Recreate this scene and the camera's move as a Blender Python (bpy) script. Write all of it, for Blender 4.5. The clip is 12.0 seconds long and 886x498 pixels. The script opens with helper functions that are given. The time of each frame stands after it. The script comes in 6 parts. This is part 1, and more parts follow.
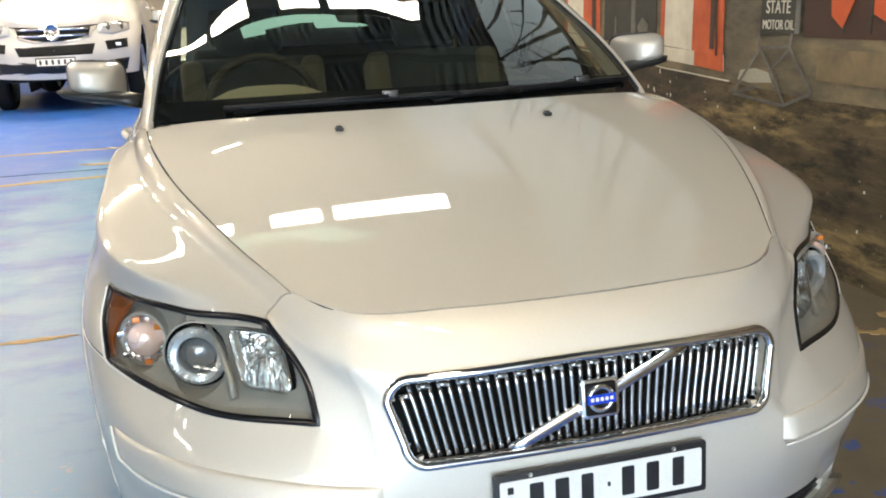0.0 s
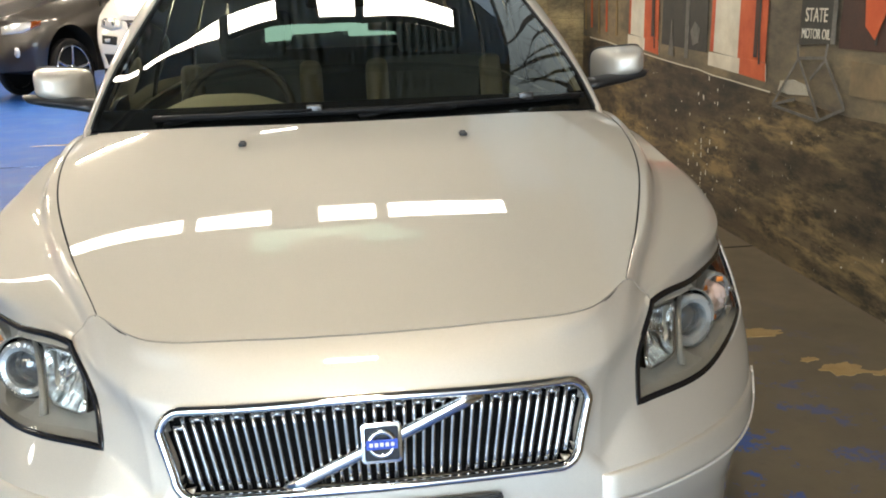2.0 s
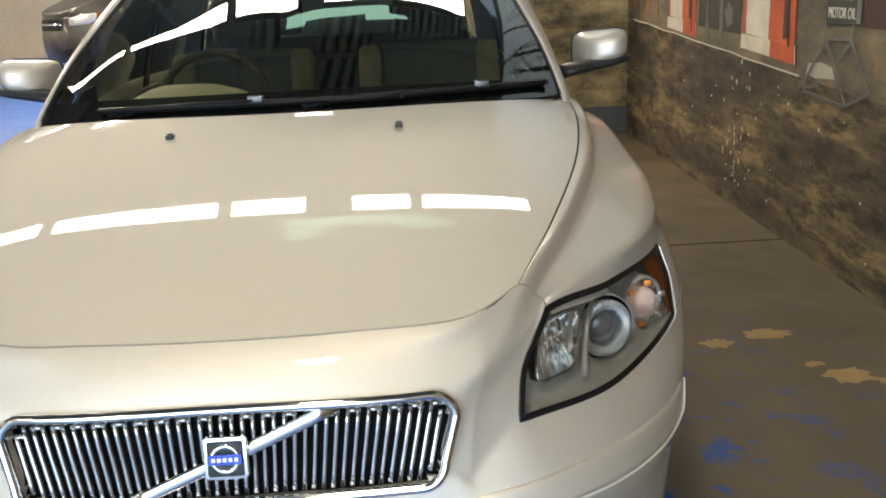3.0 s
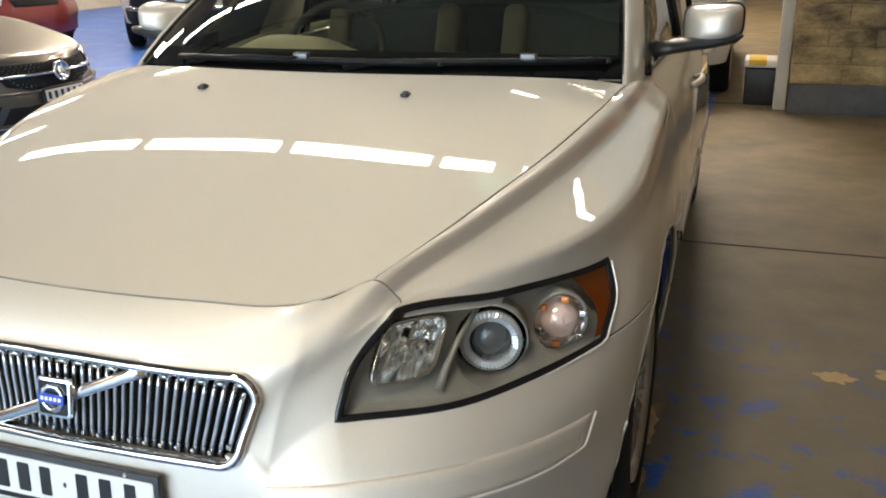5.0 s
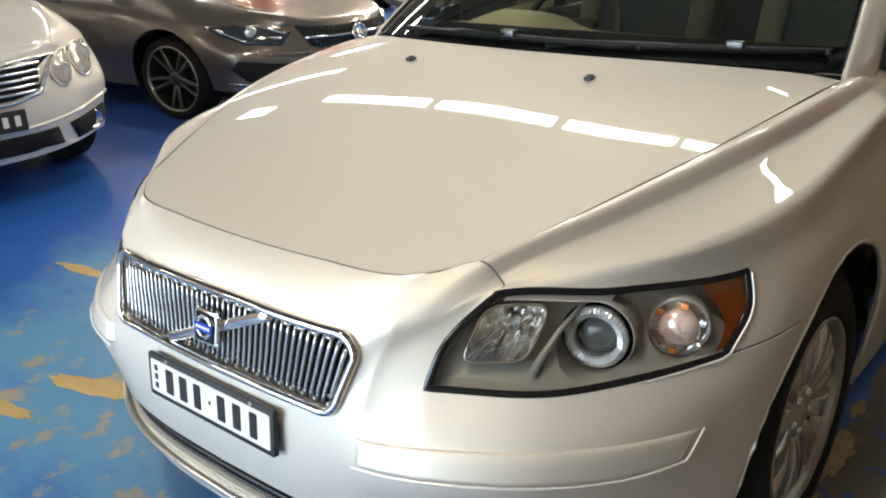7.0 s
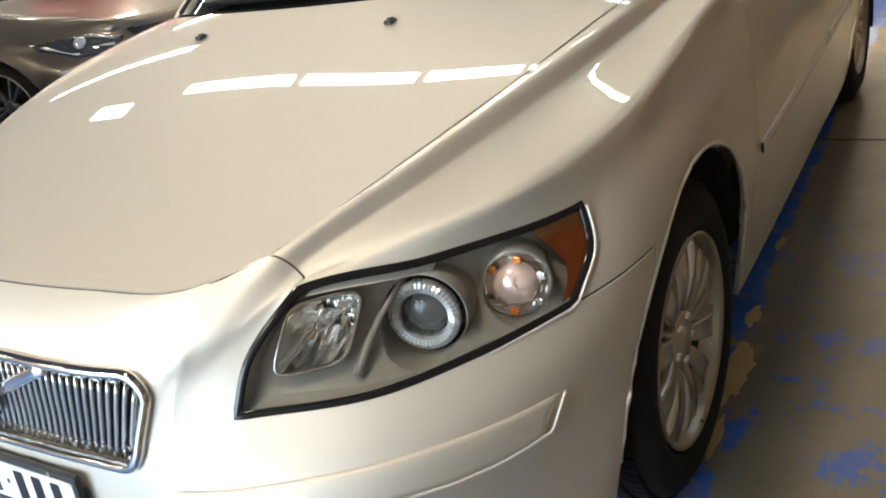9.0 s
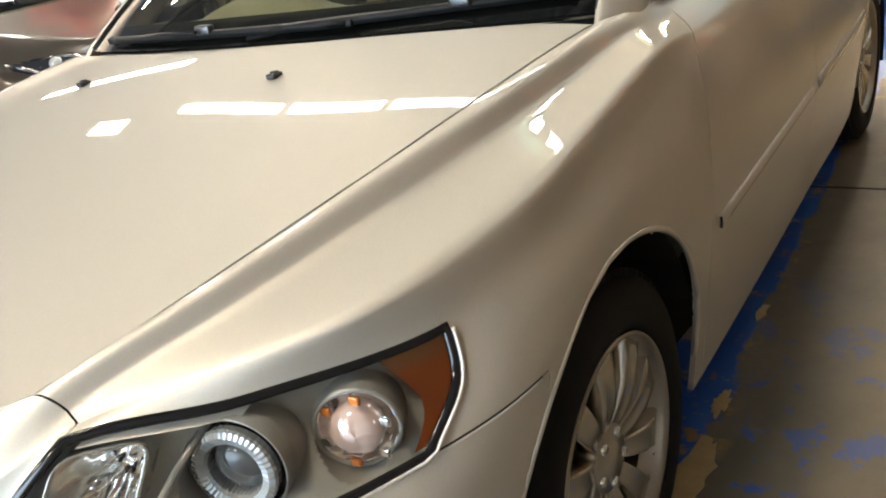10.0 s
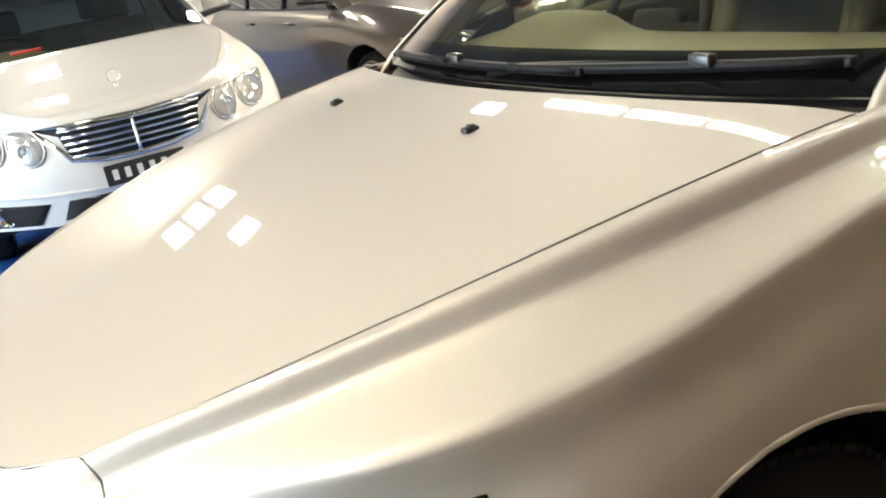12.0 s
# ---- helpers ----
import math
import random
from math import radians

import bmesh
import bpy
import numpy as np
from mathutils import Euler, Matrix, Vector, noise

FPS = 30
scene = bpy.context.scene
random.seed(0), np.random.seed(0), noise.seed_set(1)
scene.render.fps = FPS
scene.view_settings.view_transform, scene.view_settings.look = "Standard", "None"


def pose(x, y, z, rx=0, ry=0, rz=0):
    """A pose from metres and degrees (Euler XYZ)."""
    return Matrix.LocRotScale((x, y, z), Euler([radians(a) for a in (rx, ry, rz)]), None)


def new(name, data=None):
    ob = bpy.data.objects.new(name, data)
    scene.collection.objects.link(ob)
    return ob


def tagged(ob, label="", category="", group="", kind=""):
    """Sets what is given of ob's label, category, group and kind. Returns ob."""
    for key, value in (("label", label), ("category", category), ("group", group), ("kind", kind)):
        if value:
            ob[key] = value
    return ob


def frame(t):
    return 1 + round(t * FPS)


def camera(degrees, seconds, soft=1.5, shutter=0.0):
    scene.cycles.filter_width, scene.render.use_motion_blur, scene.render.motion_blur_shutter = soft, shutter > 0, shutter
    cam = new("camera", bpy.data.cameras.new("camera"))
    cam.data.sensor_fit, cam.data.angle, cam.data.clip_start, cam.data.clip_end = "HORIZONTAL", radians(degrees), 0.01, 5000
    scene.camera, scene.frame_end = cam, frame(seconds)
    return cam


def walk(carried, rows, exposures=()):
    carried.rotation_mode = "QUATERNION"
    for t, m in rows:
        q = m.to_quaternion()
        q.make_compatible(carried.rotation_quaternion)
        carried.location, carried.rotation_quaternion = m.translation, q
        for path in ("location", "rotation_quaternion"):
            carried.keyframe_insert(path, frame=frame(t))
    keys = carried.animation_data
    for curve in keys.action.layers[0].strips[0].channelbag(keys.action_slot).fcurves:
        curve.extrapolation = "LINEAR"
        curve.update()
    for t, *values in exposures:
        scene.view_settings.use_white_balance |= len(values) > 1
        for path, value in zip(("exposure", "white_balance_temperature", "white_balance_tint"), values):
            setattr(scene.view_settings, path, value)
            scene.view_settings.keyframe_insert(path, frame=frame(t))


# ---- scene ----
# the camera: seconds, place in metres, turn in degrees
PATH = [
    (0.0, -0.5802, -1.2122, 1.2711, 74.142, 2.091, -15.391),
    (0.5, -0.4794, -1.2302, 1.2886, 73.430, 1.564, -12.843),
    (1.0, -0.3271, -1.2575, 1.2887, 73.252, 1.798, -10.546),
    (1.5, -0.1873, -1.2784, 1.3093, 73.209, 1.429, -8.647),
    (2.0, -0.0365, -1.2567, 1.3098, 73.924, 1.741, -7.018),
    (2.5, 0.0955, -1.2196, 1.2917, 74.532, 1.993, -5.946),
    (2.7, 0.1860, -1.2013, 1.2936, 73.919, 2.380, -4.314),
    (4.3, 0.7520, -1.0388, 1.2899, 72.385, 1.486, 8.725),
    (4.5, 0.8169, -1.0108, 1.2901, 72.196, 1.184, 11.494),
    (5.0, 1.0112, -0.9739, 1.3123, 70.624, 1.085, 18.940),
    (5.5, 1.1635, -0.9096, 1.3129, 68.507, 1.583, 27.819),
    (6.0, 1.1887, -0.8569, 1.3102, 68.657, 1.534, 33.822),
    (6.5, 1.2125, -0.8522, 1.3201, 68.901, 1.527, 37.451),
    (7.0, 1.2902, -0.8379, 1.3375, 69.028, 1.403, 39.544),
    (7.2, 1.3455, -0.8179, 1.3397, 69.065, 1.094, 40.274),
    (8.8, 1.3078, -0.6625, 1.2683, 65.932, 9.582, 30.346),
    (9.0, 1.3153, -0.5670, 1.2555, 66.036, 10.134, 30.427),
    (9.5, 1.3382, -0.3646, 1.2473, 68.612, 8.517, 31.579),
    (10.0, 1.3616, -0.1845, 1.2406, 66.997, 9.830, 32.393),
    (10.5, 1.3427, -0.0299, 1.2715, 70.086, 9.350, 32.250),
    (11.0, 1.3729, 0.1035, 1.2782, 69.389, 9.622, 39.897),
    (11.5, 1.4145, 0.2232, 1.2707, 69.963, 9.005, 52.408),
    (12.0, 1.4504, 0.2428, 1.2783, 69.898, 9.978, 60.305),
]
cam = camera(53.43, 12.0, soft=1.9)
walk(cam, [(r[0], pose(*r[1:])) for r in PATH], ((0, 0.94), (2.7, 0.84), (5, 0.94), (7.2, 1.08), (9, 1.22), (10.2, 1.50), (12, 1.64)))
# ---- end of path ----

from mathutils.bvhtree import BVHTree

# ---------------------------------------------------------------- helpers
def part(name, bm, material, parent=None, label=""):
    """Links a bmesh as one mesh object, under a thing or a part."""
    me = bpy.data.meshes.new(name)
    bm.to_mesh(me)
    bm.free()
    if material:
        me.materials.append(material)
    ob = new(name, me)
    if parent:
        ob.parent = parent
    if label:
        ob["label"] = label
    return ob


def thing(name, label, category, m=None, group="", kind=""):
    ob = new(name)
    ob.empty_display_size = 0.1
    if m is not None:
        ob.matrix_basis = m
    return tagged(ob, label, category, group, kind)


def smooth(bm, on=True):
    for f in bm.faces:
        f.smooth = on
    return bm


def box(sx, sy, sz, at=(0, 0, 0), bevel=0.0, seg=2, bm=None):
    """A bevelled box centred on at."""
    own = bm is None
    b = bmesh.new()
    r = bmesh.ops.create_cube(b, size=1)
    bmesh.ops.scale(b, vec=(sx, sy, sz), verts=r["verts"])
    if bevel:
        bmesh.ops.bevel(b, geom=b.edges[:], offset=bevel, segments=seg, profile=0.6, affect="EDGES")
        smooth(b)
    bmesh.ops.translate(b, vec=at, verts=b.verts)
    if own:
        return b
    join(bm, b)
    return bm


def join(bm, other, m=None):
    """Adds another bmesh to bm and frees it."""
    me = bpy.data.meshes.new("tmp")
    other.to_mesh(me)
    other.free()
    if m is not None:
        me.transform(m)
    bm.from_mesh(me)
    bpy.data.meshes.remove(me)
    return bm


def moved(bm, m):
    bm.transform(m)
    return bm


def lathe(profile, n=48, bm=None, axis="x"):
    """Turns a profile of (radius, along) round an axis."""
    b = bmesh.new() if bm is None else bm
    rings = []
    for r, a in profile:
        ring = []
        for i in range(n):
            w = 2 * math.pi * i / n
            c, s = r * math.cos(w), r * math.sin(w)
            p = {"x": (a, c, s), "y": (c, a, s), "z": (c, s, a)}[axis]
            ring.append(b.verts.new(p))
        rings.append(ring)
    for p, q in zip(rings, rings[1:]):
        for i in range(n):
            j = (i + 1) % n
            b.faces.new((p[i], p[j], q[j], q[i]))
    smooth(b)
    bmesh.ops.recalc_face_normals(b, faces=b.faces)
    return b


def tube(points, radius, n=8, bm=None, caps=True, flat=1.0):
    """A round bar along points; radius may be a list."""
    b = bmesh.new() if bm is None else bm
    pts = [Vector(p) for p in points]
    rad = radius if isinstance(radius, (list, tuple)) else [radius] * len(pts)
    up = Vector((0, 0, 1))
    rings = []
    for i, p in enumerate(pts):
        d = (pts[min(i + 1, len(pts) - 1)] - pts[max(i - 1, 0)]).normalized()
        u = up if abs(d.z) < 0.95 else Vector((1, 0, 0))
        s = d.cross(u).normalized()
        v = s.cross(d)
        rings.append([b.verts.new(p + rad[i] * (math.cos(w) * s + flat * math.sin(w) * v)) for w in (2 * math.pi * k / n for k in range(n))])
    for p, q in zip(rings, rings[1:]):
        for i in range(n):
            b.faces.new((p[i], p[(i + 1) % n], q[(i + 1) % n], q[i]))
    if caps:
        b.faces.new(rings[0])
        b.faces.new(rings[-1][::-1])
    smooth(b)
    bmesh.ops.recalc_face_normals(b, faces=b.faces)
    return b


def prism(outline, depth, m=None, bevel=0.0, bm=None):
    """A flat outline in x and y, given a depth along z and turned by m."""
    b = bmesh.new()
    f = b.faces.new([b.verts.new((x, y, 0)) for x, y in outline])
    r = bmesh.ops.extrude_face_region(b, geom=[f])
    bmesh.ops.translate(b, vec=(0, 0, depth), verts=[v for v in r["geom"] if isinstance(v, bmesh.types.BMVert)])
    bmesh.ops.recalc_face_normals(b, faces=b.faces)
    if bevel:
        bmesh.ops.bevel(b, geom=b.edges[:], offset=bevel, segments=2, profile=0.6, affect="EDGES")
        smooth(b)
    if m is not None:
        b.transform(m)
    return join(bm, b) if bm is not None else b


def round_rect(w, h, r, n=6):
    out = []
    for cx, cy, a in ((w / 2 - r, h / 2 - r, 0), (-w / 2 + r, h / 2 - r, 90), (-w / 2 + r, -h / 2 + r, 180), (w / 2 - r, -h / 2 + r, 270)):
        for i in range(n + 1):
            t = math.radians(a + 90 * i / n)
            out.append((cx + r * math.cos(t), cy + r * math.sin(t)))
    return out


def spline(pts, s, before=None, after=None):
    """Points on a centripetal curve through pts, at the knot numbers s."""
    K = np.asarray(pts, float)
    a = 2 * K[0] - K[1] if before is None else np.asarray(before, float)
    z = 2 * K[-1] - K[-2] if after is None else np.asarray(after, float)
    E = np.vstack([a, K, z])
    L = np.maximum(np.sqrt(np.linalg.norm(np.diff(E, axis=0), axis=1)), 1e-4)
    out = np.empty((len(s), 3))
    for j, q in enumerate(s):
        i = min(int(q), len(K) - 2)
        t = q - i
        p0, p1, p2, p3 = E[i:i + 4]
        d0, d1, d2 = L[i:i + 3]
        m1 = (p1 - p0) / d0 - (p2 - p0) / (d0 + d1) + (p2 - p1) / d1
        m2 = (p2 - p1) / d1 - (p3 - p1) / (d1 + d2) + (p3 - p2) / d2
        m1, m2 = m1 * d1, m2 * d1
        out[j] = (2 * t**3 - 3 * t**2 + 1) * p1 + (t**3 - 2 * t**2 + t) * m1 + (-2 * t**3 + 3 * t**2) * p2 + (t**3 - t**2) * m2
    return out


def steps(counts, start=0):
    """Knot numbers with so many steps in each span."""
    s = [start + i + j / n for i, n in enumerate(counts) for j in range(n)]
    return np.array(s + [start + len(counts)])


def add_grid(bm, P, keep=None, flip=False):
    """Adds a grid of points as quads."""
    n, m = P.shape[:2]
    V = [[bm.verts.new(P[i, j]) for j in range(m)] for i in range(n)]
    for i in range(n - 1):
        for j in range(m - 1):
            if keep is None or keep(P[i:i + 2, j:j + 2].reshape(-1, 3).mean(0)):
                q = (V[i][j], V[i + 1][j], V[i + 1][j + 1], V[i][j + 1])
                bm.faces.new(q[::-1] if flip else q)
    return bm


def mirrored(P):
    Q = P.copy()
    Q[..., 0] *= -1
    return Q


def panel(grids, keep=None, hem=0.012, gap=0.0015, ease=None):
    """Sheet metal from grids (points, flipped or not): welded, edges drawn in a little for the shut lines and hemmed inwards."""
    bm = bmesh.new()
    for P, flip in grids:
        add_grid(bm, P, keep, flip)
    loose = [v for v in bm.verts if not v.link_faces]
    bmesh.ops.delete(bm, geom=loose, context="VERTS")
    bmesh.ops.remove_doubles(bm, verts=bm.verts, dist=2e-4)
    smooth(bm)
    bm.normal_update()
    edge = [e for e in bm.edges if e.is_boundary]
    if ease:
        fixed = {v for e in edge for v in e.verts}
        soft = [v for v in bm.verts if v not in fixed and ease(v.co)]
        for _ in range(60):
            bmesh.ops.smooth_vert(bm, verts=soft, factor=0.5, use_axis_x=True, use_axis_y=True, use_axis_z=True)
        bm.normal_update()
    rim = {v for e in edge for v in e.verts}
    shift = {}
    for v in rim:
        inner = [e.other_vert(v).co - v.co for e in v.link_edges if not e.is_boundary]
        if inner and gap:
            d = sum(inner, Vector()) / len(inner)
            shift[v] = d.normalized() * min(gap, d.length * 0.6)
    nor = {v: v.normal.copy() for v in rim}
    for v, d in shift.items():
        v.co += d
    if hem:
        r = bmesh.ops.extrude_edge_only(bm, edges=edge)
        made = [g for g in r["geom"] if isinstance(g, bmesh.types.BMVert)]
        for v in made:
            for e in v.link_edges:
                o = e.other_vert(v)
                if o in nor:
                    v.co = o.co - nor[o] * hem
        for e in edge:
            e.smooth = False
        for f in bm.faces:
            f.smooth = True
    return bm

# ---------------------------------------------------------------- world and light
world = bpy.data.worlds.new("world")
scene.world = world
world.use_nodes = True
_n, _l = world.node_tree.nodes, world.node_tree.links
sky = _n.new("ShaderNodeTexSky")
sky.sky_type, sky.sun_disc, sky.sun_elevation, sky.sun_rotation = "NISHITA", False, radians(38), radians(200)
_l.new(sky.outputs["Color"], _n["Background"].inputs["Color"])
_n["Background"].inputs["Strength"].default_value = 0.12
SKYLIGHT, BATTEN, DAYLIGHT, GREENLIGHT, EAVELIGHT, WINDOWLIGHT = 15.0, 90.0, 5.2, 1.3, 0.38, 0.40

# ---------------------------------------------------------------- materials
def material(name, colour=(0.5, 0.5, 0.5), rough=0.5, metal=0.0, **more):
    m = bpy.data.materials.new(name)
    m.use_nodes = True
    b = m.node_tree.nodes["Principled BSDF"]
    b.inputs["Base Color"].default_value = (*colour, 1)
    b.inputs["Roughness"].default_value = rough
    b.inputs["Metallic"].default_value = metal
    for key, value in more.items():
        b.inputs[key.replace("_", " ").title().replace("Ior", "IOR")].default_value = value
    return m


def nodes(m):
    return m.node_tree.nodes, m.node_tree.links, m.node_tree.nodes["Principled BSDF"]


def noise_tex(m, scale, detail=4.0, rough=0.6, stretch=(1, 1, 1)):
    n, l, _ = nodes(m)
    c, mp, t = n.new("ShaderNodeTexCoord"), n.new("ShaderNodeMapping"), n.new("ShaderNodeTexNoise")
    mp.inputs["Scale"].default_value = stretch
    t.inputs["Scale"].default_value, t.inputs["Detail"].default_value, t.inputs["Roughness"].default_value = scale, detail, rough
    l.new(c.outputs["Object"], mp.inputs["Vector"])
    l.new(mp.outputs["Vector"], t.inputs["Vector"])
    return t.outputs["Fac"]


def ramp(m, fac, stops):
    n, l, _ = nodes(m)
    r = n.new("ShaderNodeValToRGB")
    e = r.color_ramp.elements
    while len(e) < len(stops):
        e.new(0.5)
    for el, (p, c) in zip(e, stops):
        el.position, el.color = p, (*c, 1) if len(c) == 3 else c
    l.new(fac, r.inputs["Fac"])
    return r.outputs["Color"]


def mix(m, fac, a, b):
    n, l, _ = nodes(m)
    x = n.new("ShaderNodeMix")
    x.data_type = "RGBA"
    for key, v in ((0, fac), (6, a), (7, b)):
        if isinstance(v, (int, float)):
            x.inputs[key].default_value = v
        elif isinstance(v, tuple):
            x.inputs[key].default_value = (*v, 1)
        else:
            l.new(v, x.inputs[key])
    return x.outputs[2]


def bump(m, fac, strength=0.2, distance=0.01):
    n, l, b = nodes(m)
    k = n.new("ShaderNodeBump")
    k.inputs["Strength"].default_value, k.inputs["Distance"].default_value = strength, distance
    l.new(fac, k.inputs["Height"])
    l.new(k.outputs["Normal"], b.inputs["Normal"])


def varied(name, a, b, scale, rough=(0.4, 0.6), metal=0.0, bumps=0.0, stretch=(1, 1, 1), fine=0.0, **more):
    """A surface that wanders between two colours, at a coarse and a fine scale."""
    m = material(name, a, rough[0], metal, **more)
    n, l, bs = nodes(m)
    big, small = noise_tex(m, scale, 5, 0.65, stretch), noise_tex(m, scale * 14, 3, 0.6, stretch)
    c = ramp(m, big, [(0.32, a), (0.68, b)])
    dark = tuple(0.78 * v for v in a)
    c = mix(m, ramp(m, small, [(0.45, (0, 0, 0)), (0.8, (0.5, 0.5, 0.5))]), c, dark)
    l.new(c, bs.inputs["Base Color"])
    r = n.new("ShaderNodeMapRange")
    r.inputs["To Min"].default_value, r.inputs["To Max"].default_value = rough
    l.new(big, r.inputs["Value"])
    l.new(r.outputs["Result"], bs.inputs["Roughness"])
    if bumps:
        bump(m, small, bumps, 0.004)
    return m


def paint(name, colour, flake=0.5, metal=0.77, rough=0.61):
    """Car paint: metallic flakes under a clear coat, with faint dust."""
    m = material(name, colour, rough, metal, coat_weight=1.0, coat_roughness=0.03, coat_ior=1.5)
    n, l, b = nodes(m)
    spark = noise_tex(m, 900, 1, 0.5)
    c = ramp(m, spark, [(0.3, tuple(v * (1 - 0.10 * flake) for v in colour)), (0.7, tuple(min(1, v * (1 + 0.10 * flake)) for v in colour))])
    l.new(c, b.inputs["Base Color"])
    dust = noise_tex(m, 7, 6, 0.7)
    r = n.new("ShaderNodeMapRange")
    r.inputs["To Min"].default_value, r.inputs["To Max"].default_value = 0.006, 0.030
    l.new(dust, r.inputs["Value"])
    l.new(r.outputs["Result"], b.inputs["Coat Roughness"])
    return m


def glass(name, tint=(1, 1, 1), rough=0.0, gloss=1.7):
    """A thin pane: it lets light straight through and mirrors at its skin."""
    m = bpy.data.materials.new(name)
    m.use_nodes = True
    n, l = m.node_tree.nodes, m.node_tree.links
    n.clear()
    o, t, g, x, f = (n.new("ShaderNode" + k) for k in ("OutputMaterial", "BsdfTransparent", "BsdfGlossy", "MixShader", "Fresnel"))
    t.inputs["Color"].default_value = (*tint, 1)
    g.inputs["Roughness"].default_value = rough
    f.inputs["IOR"].default_value = 1.52
    k = n.new("ShaderNodeMath")
    k.operation = "MULTIPLY"
    k.inputs[1].default_value = gloss
    l.new(f.outputs["Fac"], k.inputs[0])
    l.new(k.outputs[0], x.inputs["Fac"])
    l.new(t.outputs[0], x.inputs[1])
    l.new(g.outputs[0], x.inputs[2])
    l.new(x.outputs[0], o.inputs["Surface"])
    return m


def lit(name, colour, strength):
    m = bpy.data.materials.new(name)
    m.use_nodes = True
    n, l = m.node_tree.nodes, m.node_tree.links
    n.clear()
    o, e = n.new("ShaderNodeOutputMaterial"), n.new("ShaderNodeEmission")
    e.inputs["Color"].default_value, e.inputs["Strength"].default_value = (*colour, 1), strength
    l.new(e.outputs[0], o.inputs["Surface"])
    return m


CHAMPAGNE = paint("champagne_silver_paint", (0.73, 0.683, 0.592))
WHITE_PAINT = paint("white_car_paint", (0.71, 0.69, 0.635), 0.2, 0.05, 0.45)
OFF_WHITE = paint("off_white_car_paint", (0.56, 0.55, 0.525), 0.2, 0.05, 0.45)
GREY_PAINT = paint("graphite_car_paint", (0.15, 0.125, 0.098), 0.8, 0.6, 0.34)
DARK_PAINT = paint("dark_brown_car_paint", (0.016, 0.013, 0.010), 0.6, 0.1, 0.4)
CHROME = material("chrome", (0.86, 0.85, 0.82), 0.06, 1.0)
SATIN = varied("satin_alloy", (0.56, 0.53, 0.47), (0.63, 0.60, 0.54), 20, (0.24, 0.34), 0.9)
DARK_ALLOY = varied("dark_alloy", (0.09, 0.088, 0.085), (0.14, 0.135, 0.13), 20, (0.28, 0.4), 0.8)
RUBBER = varied("tyre_rubber", (0.009, 0.009, 0.009), (0.016, 0.0155, 0.015), 30, (0.6, 0.8), 0, 0.2, specular_ior_level=0.2)
BLACK = varied("black_plastic", (0.012, 0.012, 0.013), (0.022, 0.022, 0.022), 30, (0.3, 0.45), 0, 0.1)
GLOSS_BLACK = material("gloss_black", (0.008, 0.008, 0.009), 0.12)
WIPER = varied("wiper_black", (0.009, 0.009, 0.009), (0.014, 0.014, 0.014), 30, (0.40, 0.55), 0, 0.1, specular_ior_level=0.16)
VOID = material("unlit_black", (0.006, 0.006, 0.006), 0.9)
LAMP_GREY = varied("lamp_bezel_grey", (0.27, 0.265, 0.24), (0.31, 0.305, 0.275), 25, (0.30, 0.40), 0.25)
PALE_HIGHLIGHT = material("pale_panel_edge", (0.80, 0.77, 0.70), 0.38, 0.35)
REFLECTOR = material("lamp_reflector", (0.95, 0.95, 0.94), 0.08, 1.0)
BEAM_REFLECTOR = material("satin_lamp_reflector", (0.95, 0.95, 0.93), 0.12, 1.0)
AMBER = material("amber_lens", (0.15, 0.032, 0.003), 0.10, 0.0, coat_weight=1.0)
ORANGE = material("orange_bulb_glass", (0.62, 0.20, 0.035), 0.10, 0.0, coat_weight=1.0)
PINK_LENS = material("orange_bulb_lens", (0.84, 0.64, 0.55), 0.10, 0.35, coat_weight=1.0)
LENS = glass("clear_lens", (0.97, 0.97, 0.95), 0.0, 0.85)
PROJECTOR = material("projector_glass", (0.20, 0.215, 0.225), 0.07, 0.65, coat_weight=1.0)
SCREEN = glass("windscreen_glass", (0.66, 0.72, 0.58), 0.0, 2.2)
SIDE_GLASS = glass("side_glass", (0.55, 0.6, 0.52))
BADGE_BLUE = material("badge_blue", (0.01, 0.05, 0.45), 0.2, 0.0, coat_weight=1.0)
PLATE_WHITE = varied("plate_white", (0.78, 0.77, 0.73), (0.72, 0.71, 0.67), 12, (0.35, 0.5))
PLATE_YELLOW = varied("plate_yellow", (0.75, 0.5, 0.03), (0.7, 0.45, 0.03), 12, (0.35, 0.5))
DASH = varied("beige_dash", (0.40, 0.375, 0.25), (0.44, 0.41, 0.28), 9, (0.55, 0.7), 0, 0.15)
DARK_DASH = varied("dark_trim", (0.035, 0.034, 0.03), (0.05, 0.048, 0.042), 9, (0.55, 0.7), 0, 0.15)
SEAT = varied("blue_grey_cloth", (0.10, 0.115, 0.12), (0.13, 0.145, 0.145), 12, (0.8, 0.9), 0, 0.3)
SEAT_EDGE = varied("beige_leather", (0.27, 0.245, 0.18), (0.31, 0.28, 0.21), 12, (0.45, 0.6), 0, 0.2)
RED = varied("red_enamel", (0.62, 0.035, 0.02), (0.5, 0.03, 0.02), 6, (0.35, 0.5))
WHEEL_ALLOY = varied("silver_wheel_alloy", (0.40, 0.375, 0.32), (0.45, 0.42, 0.36), 20, (0.24, 0.34), 0.85)
SPOKE_ALLOY = varied("silver_spoke_alloy", (0.58, 0.555, 0.50), (0.64, 0.61, 0.55), 20, (0.16, 0.24), 0.95)

# ---------------------------------------------------------------- the hall
WALL_X, PIER_Y, CEIL = 2.08, 6.25, 4.75
WEST, NORTH, SOUTH = -13.0, 21.0, -7.0


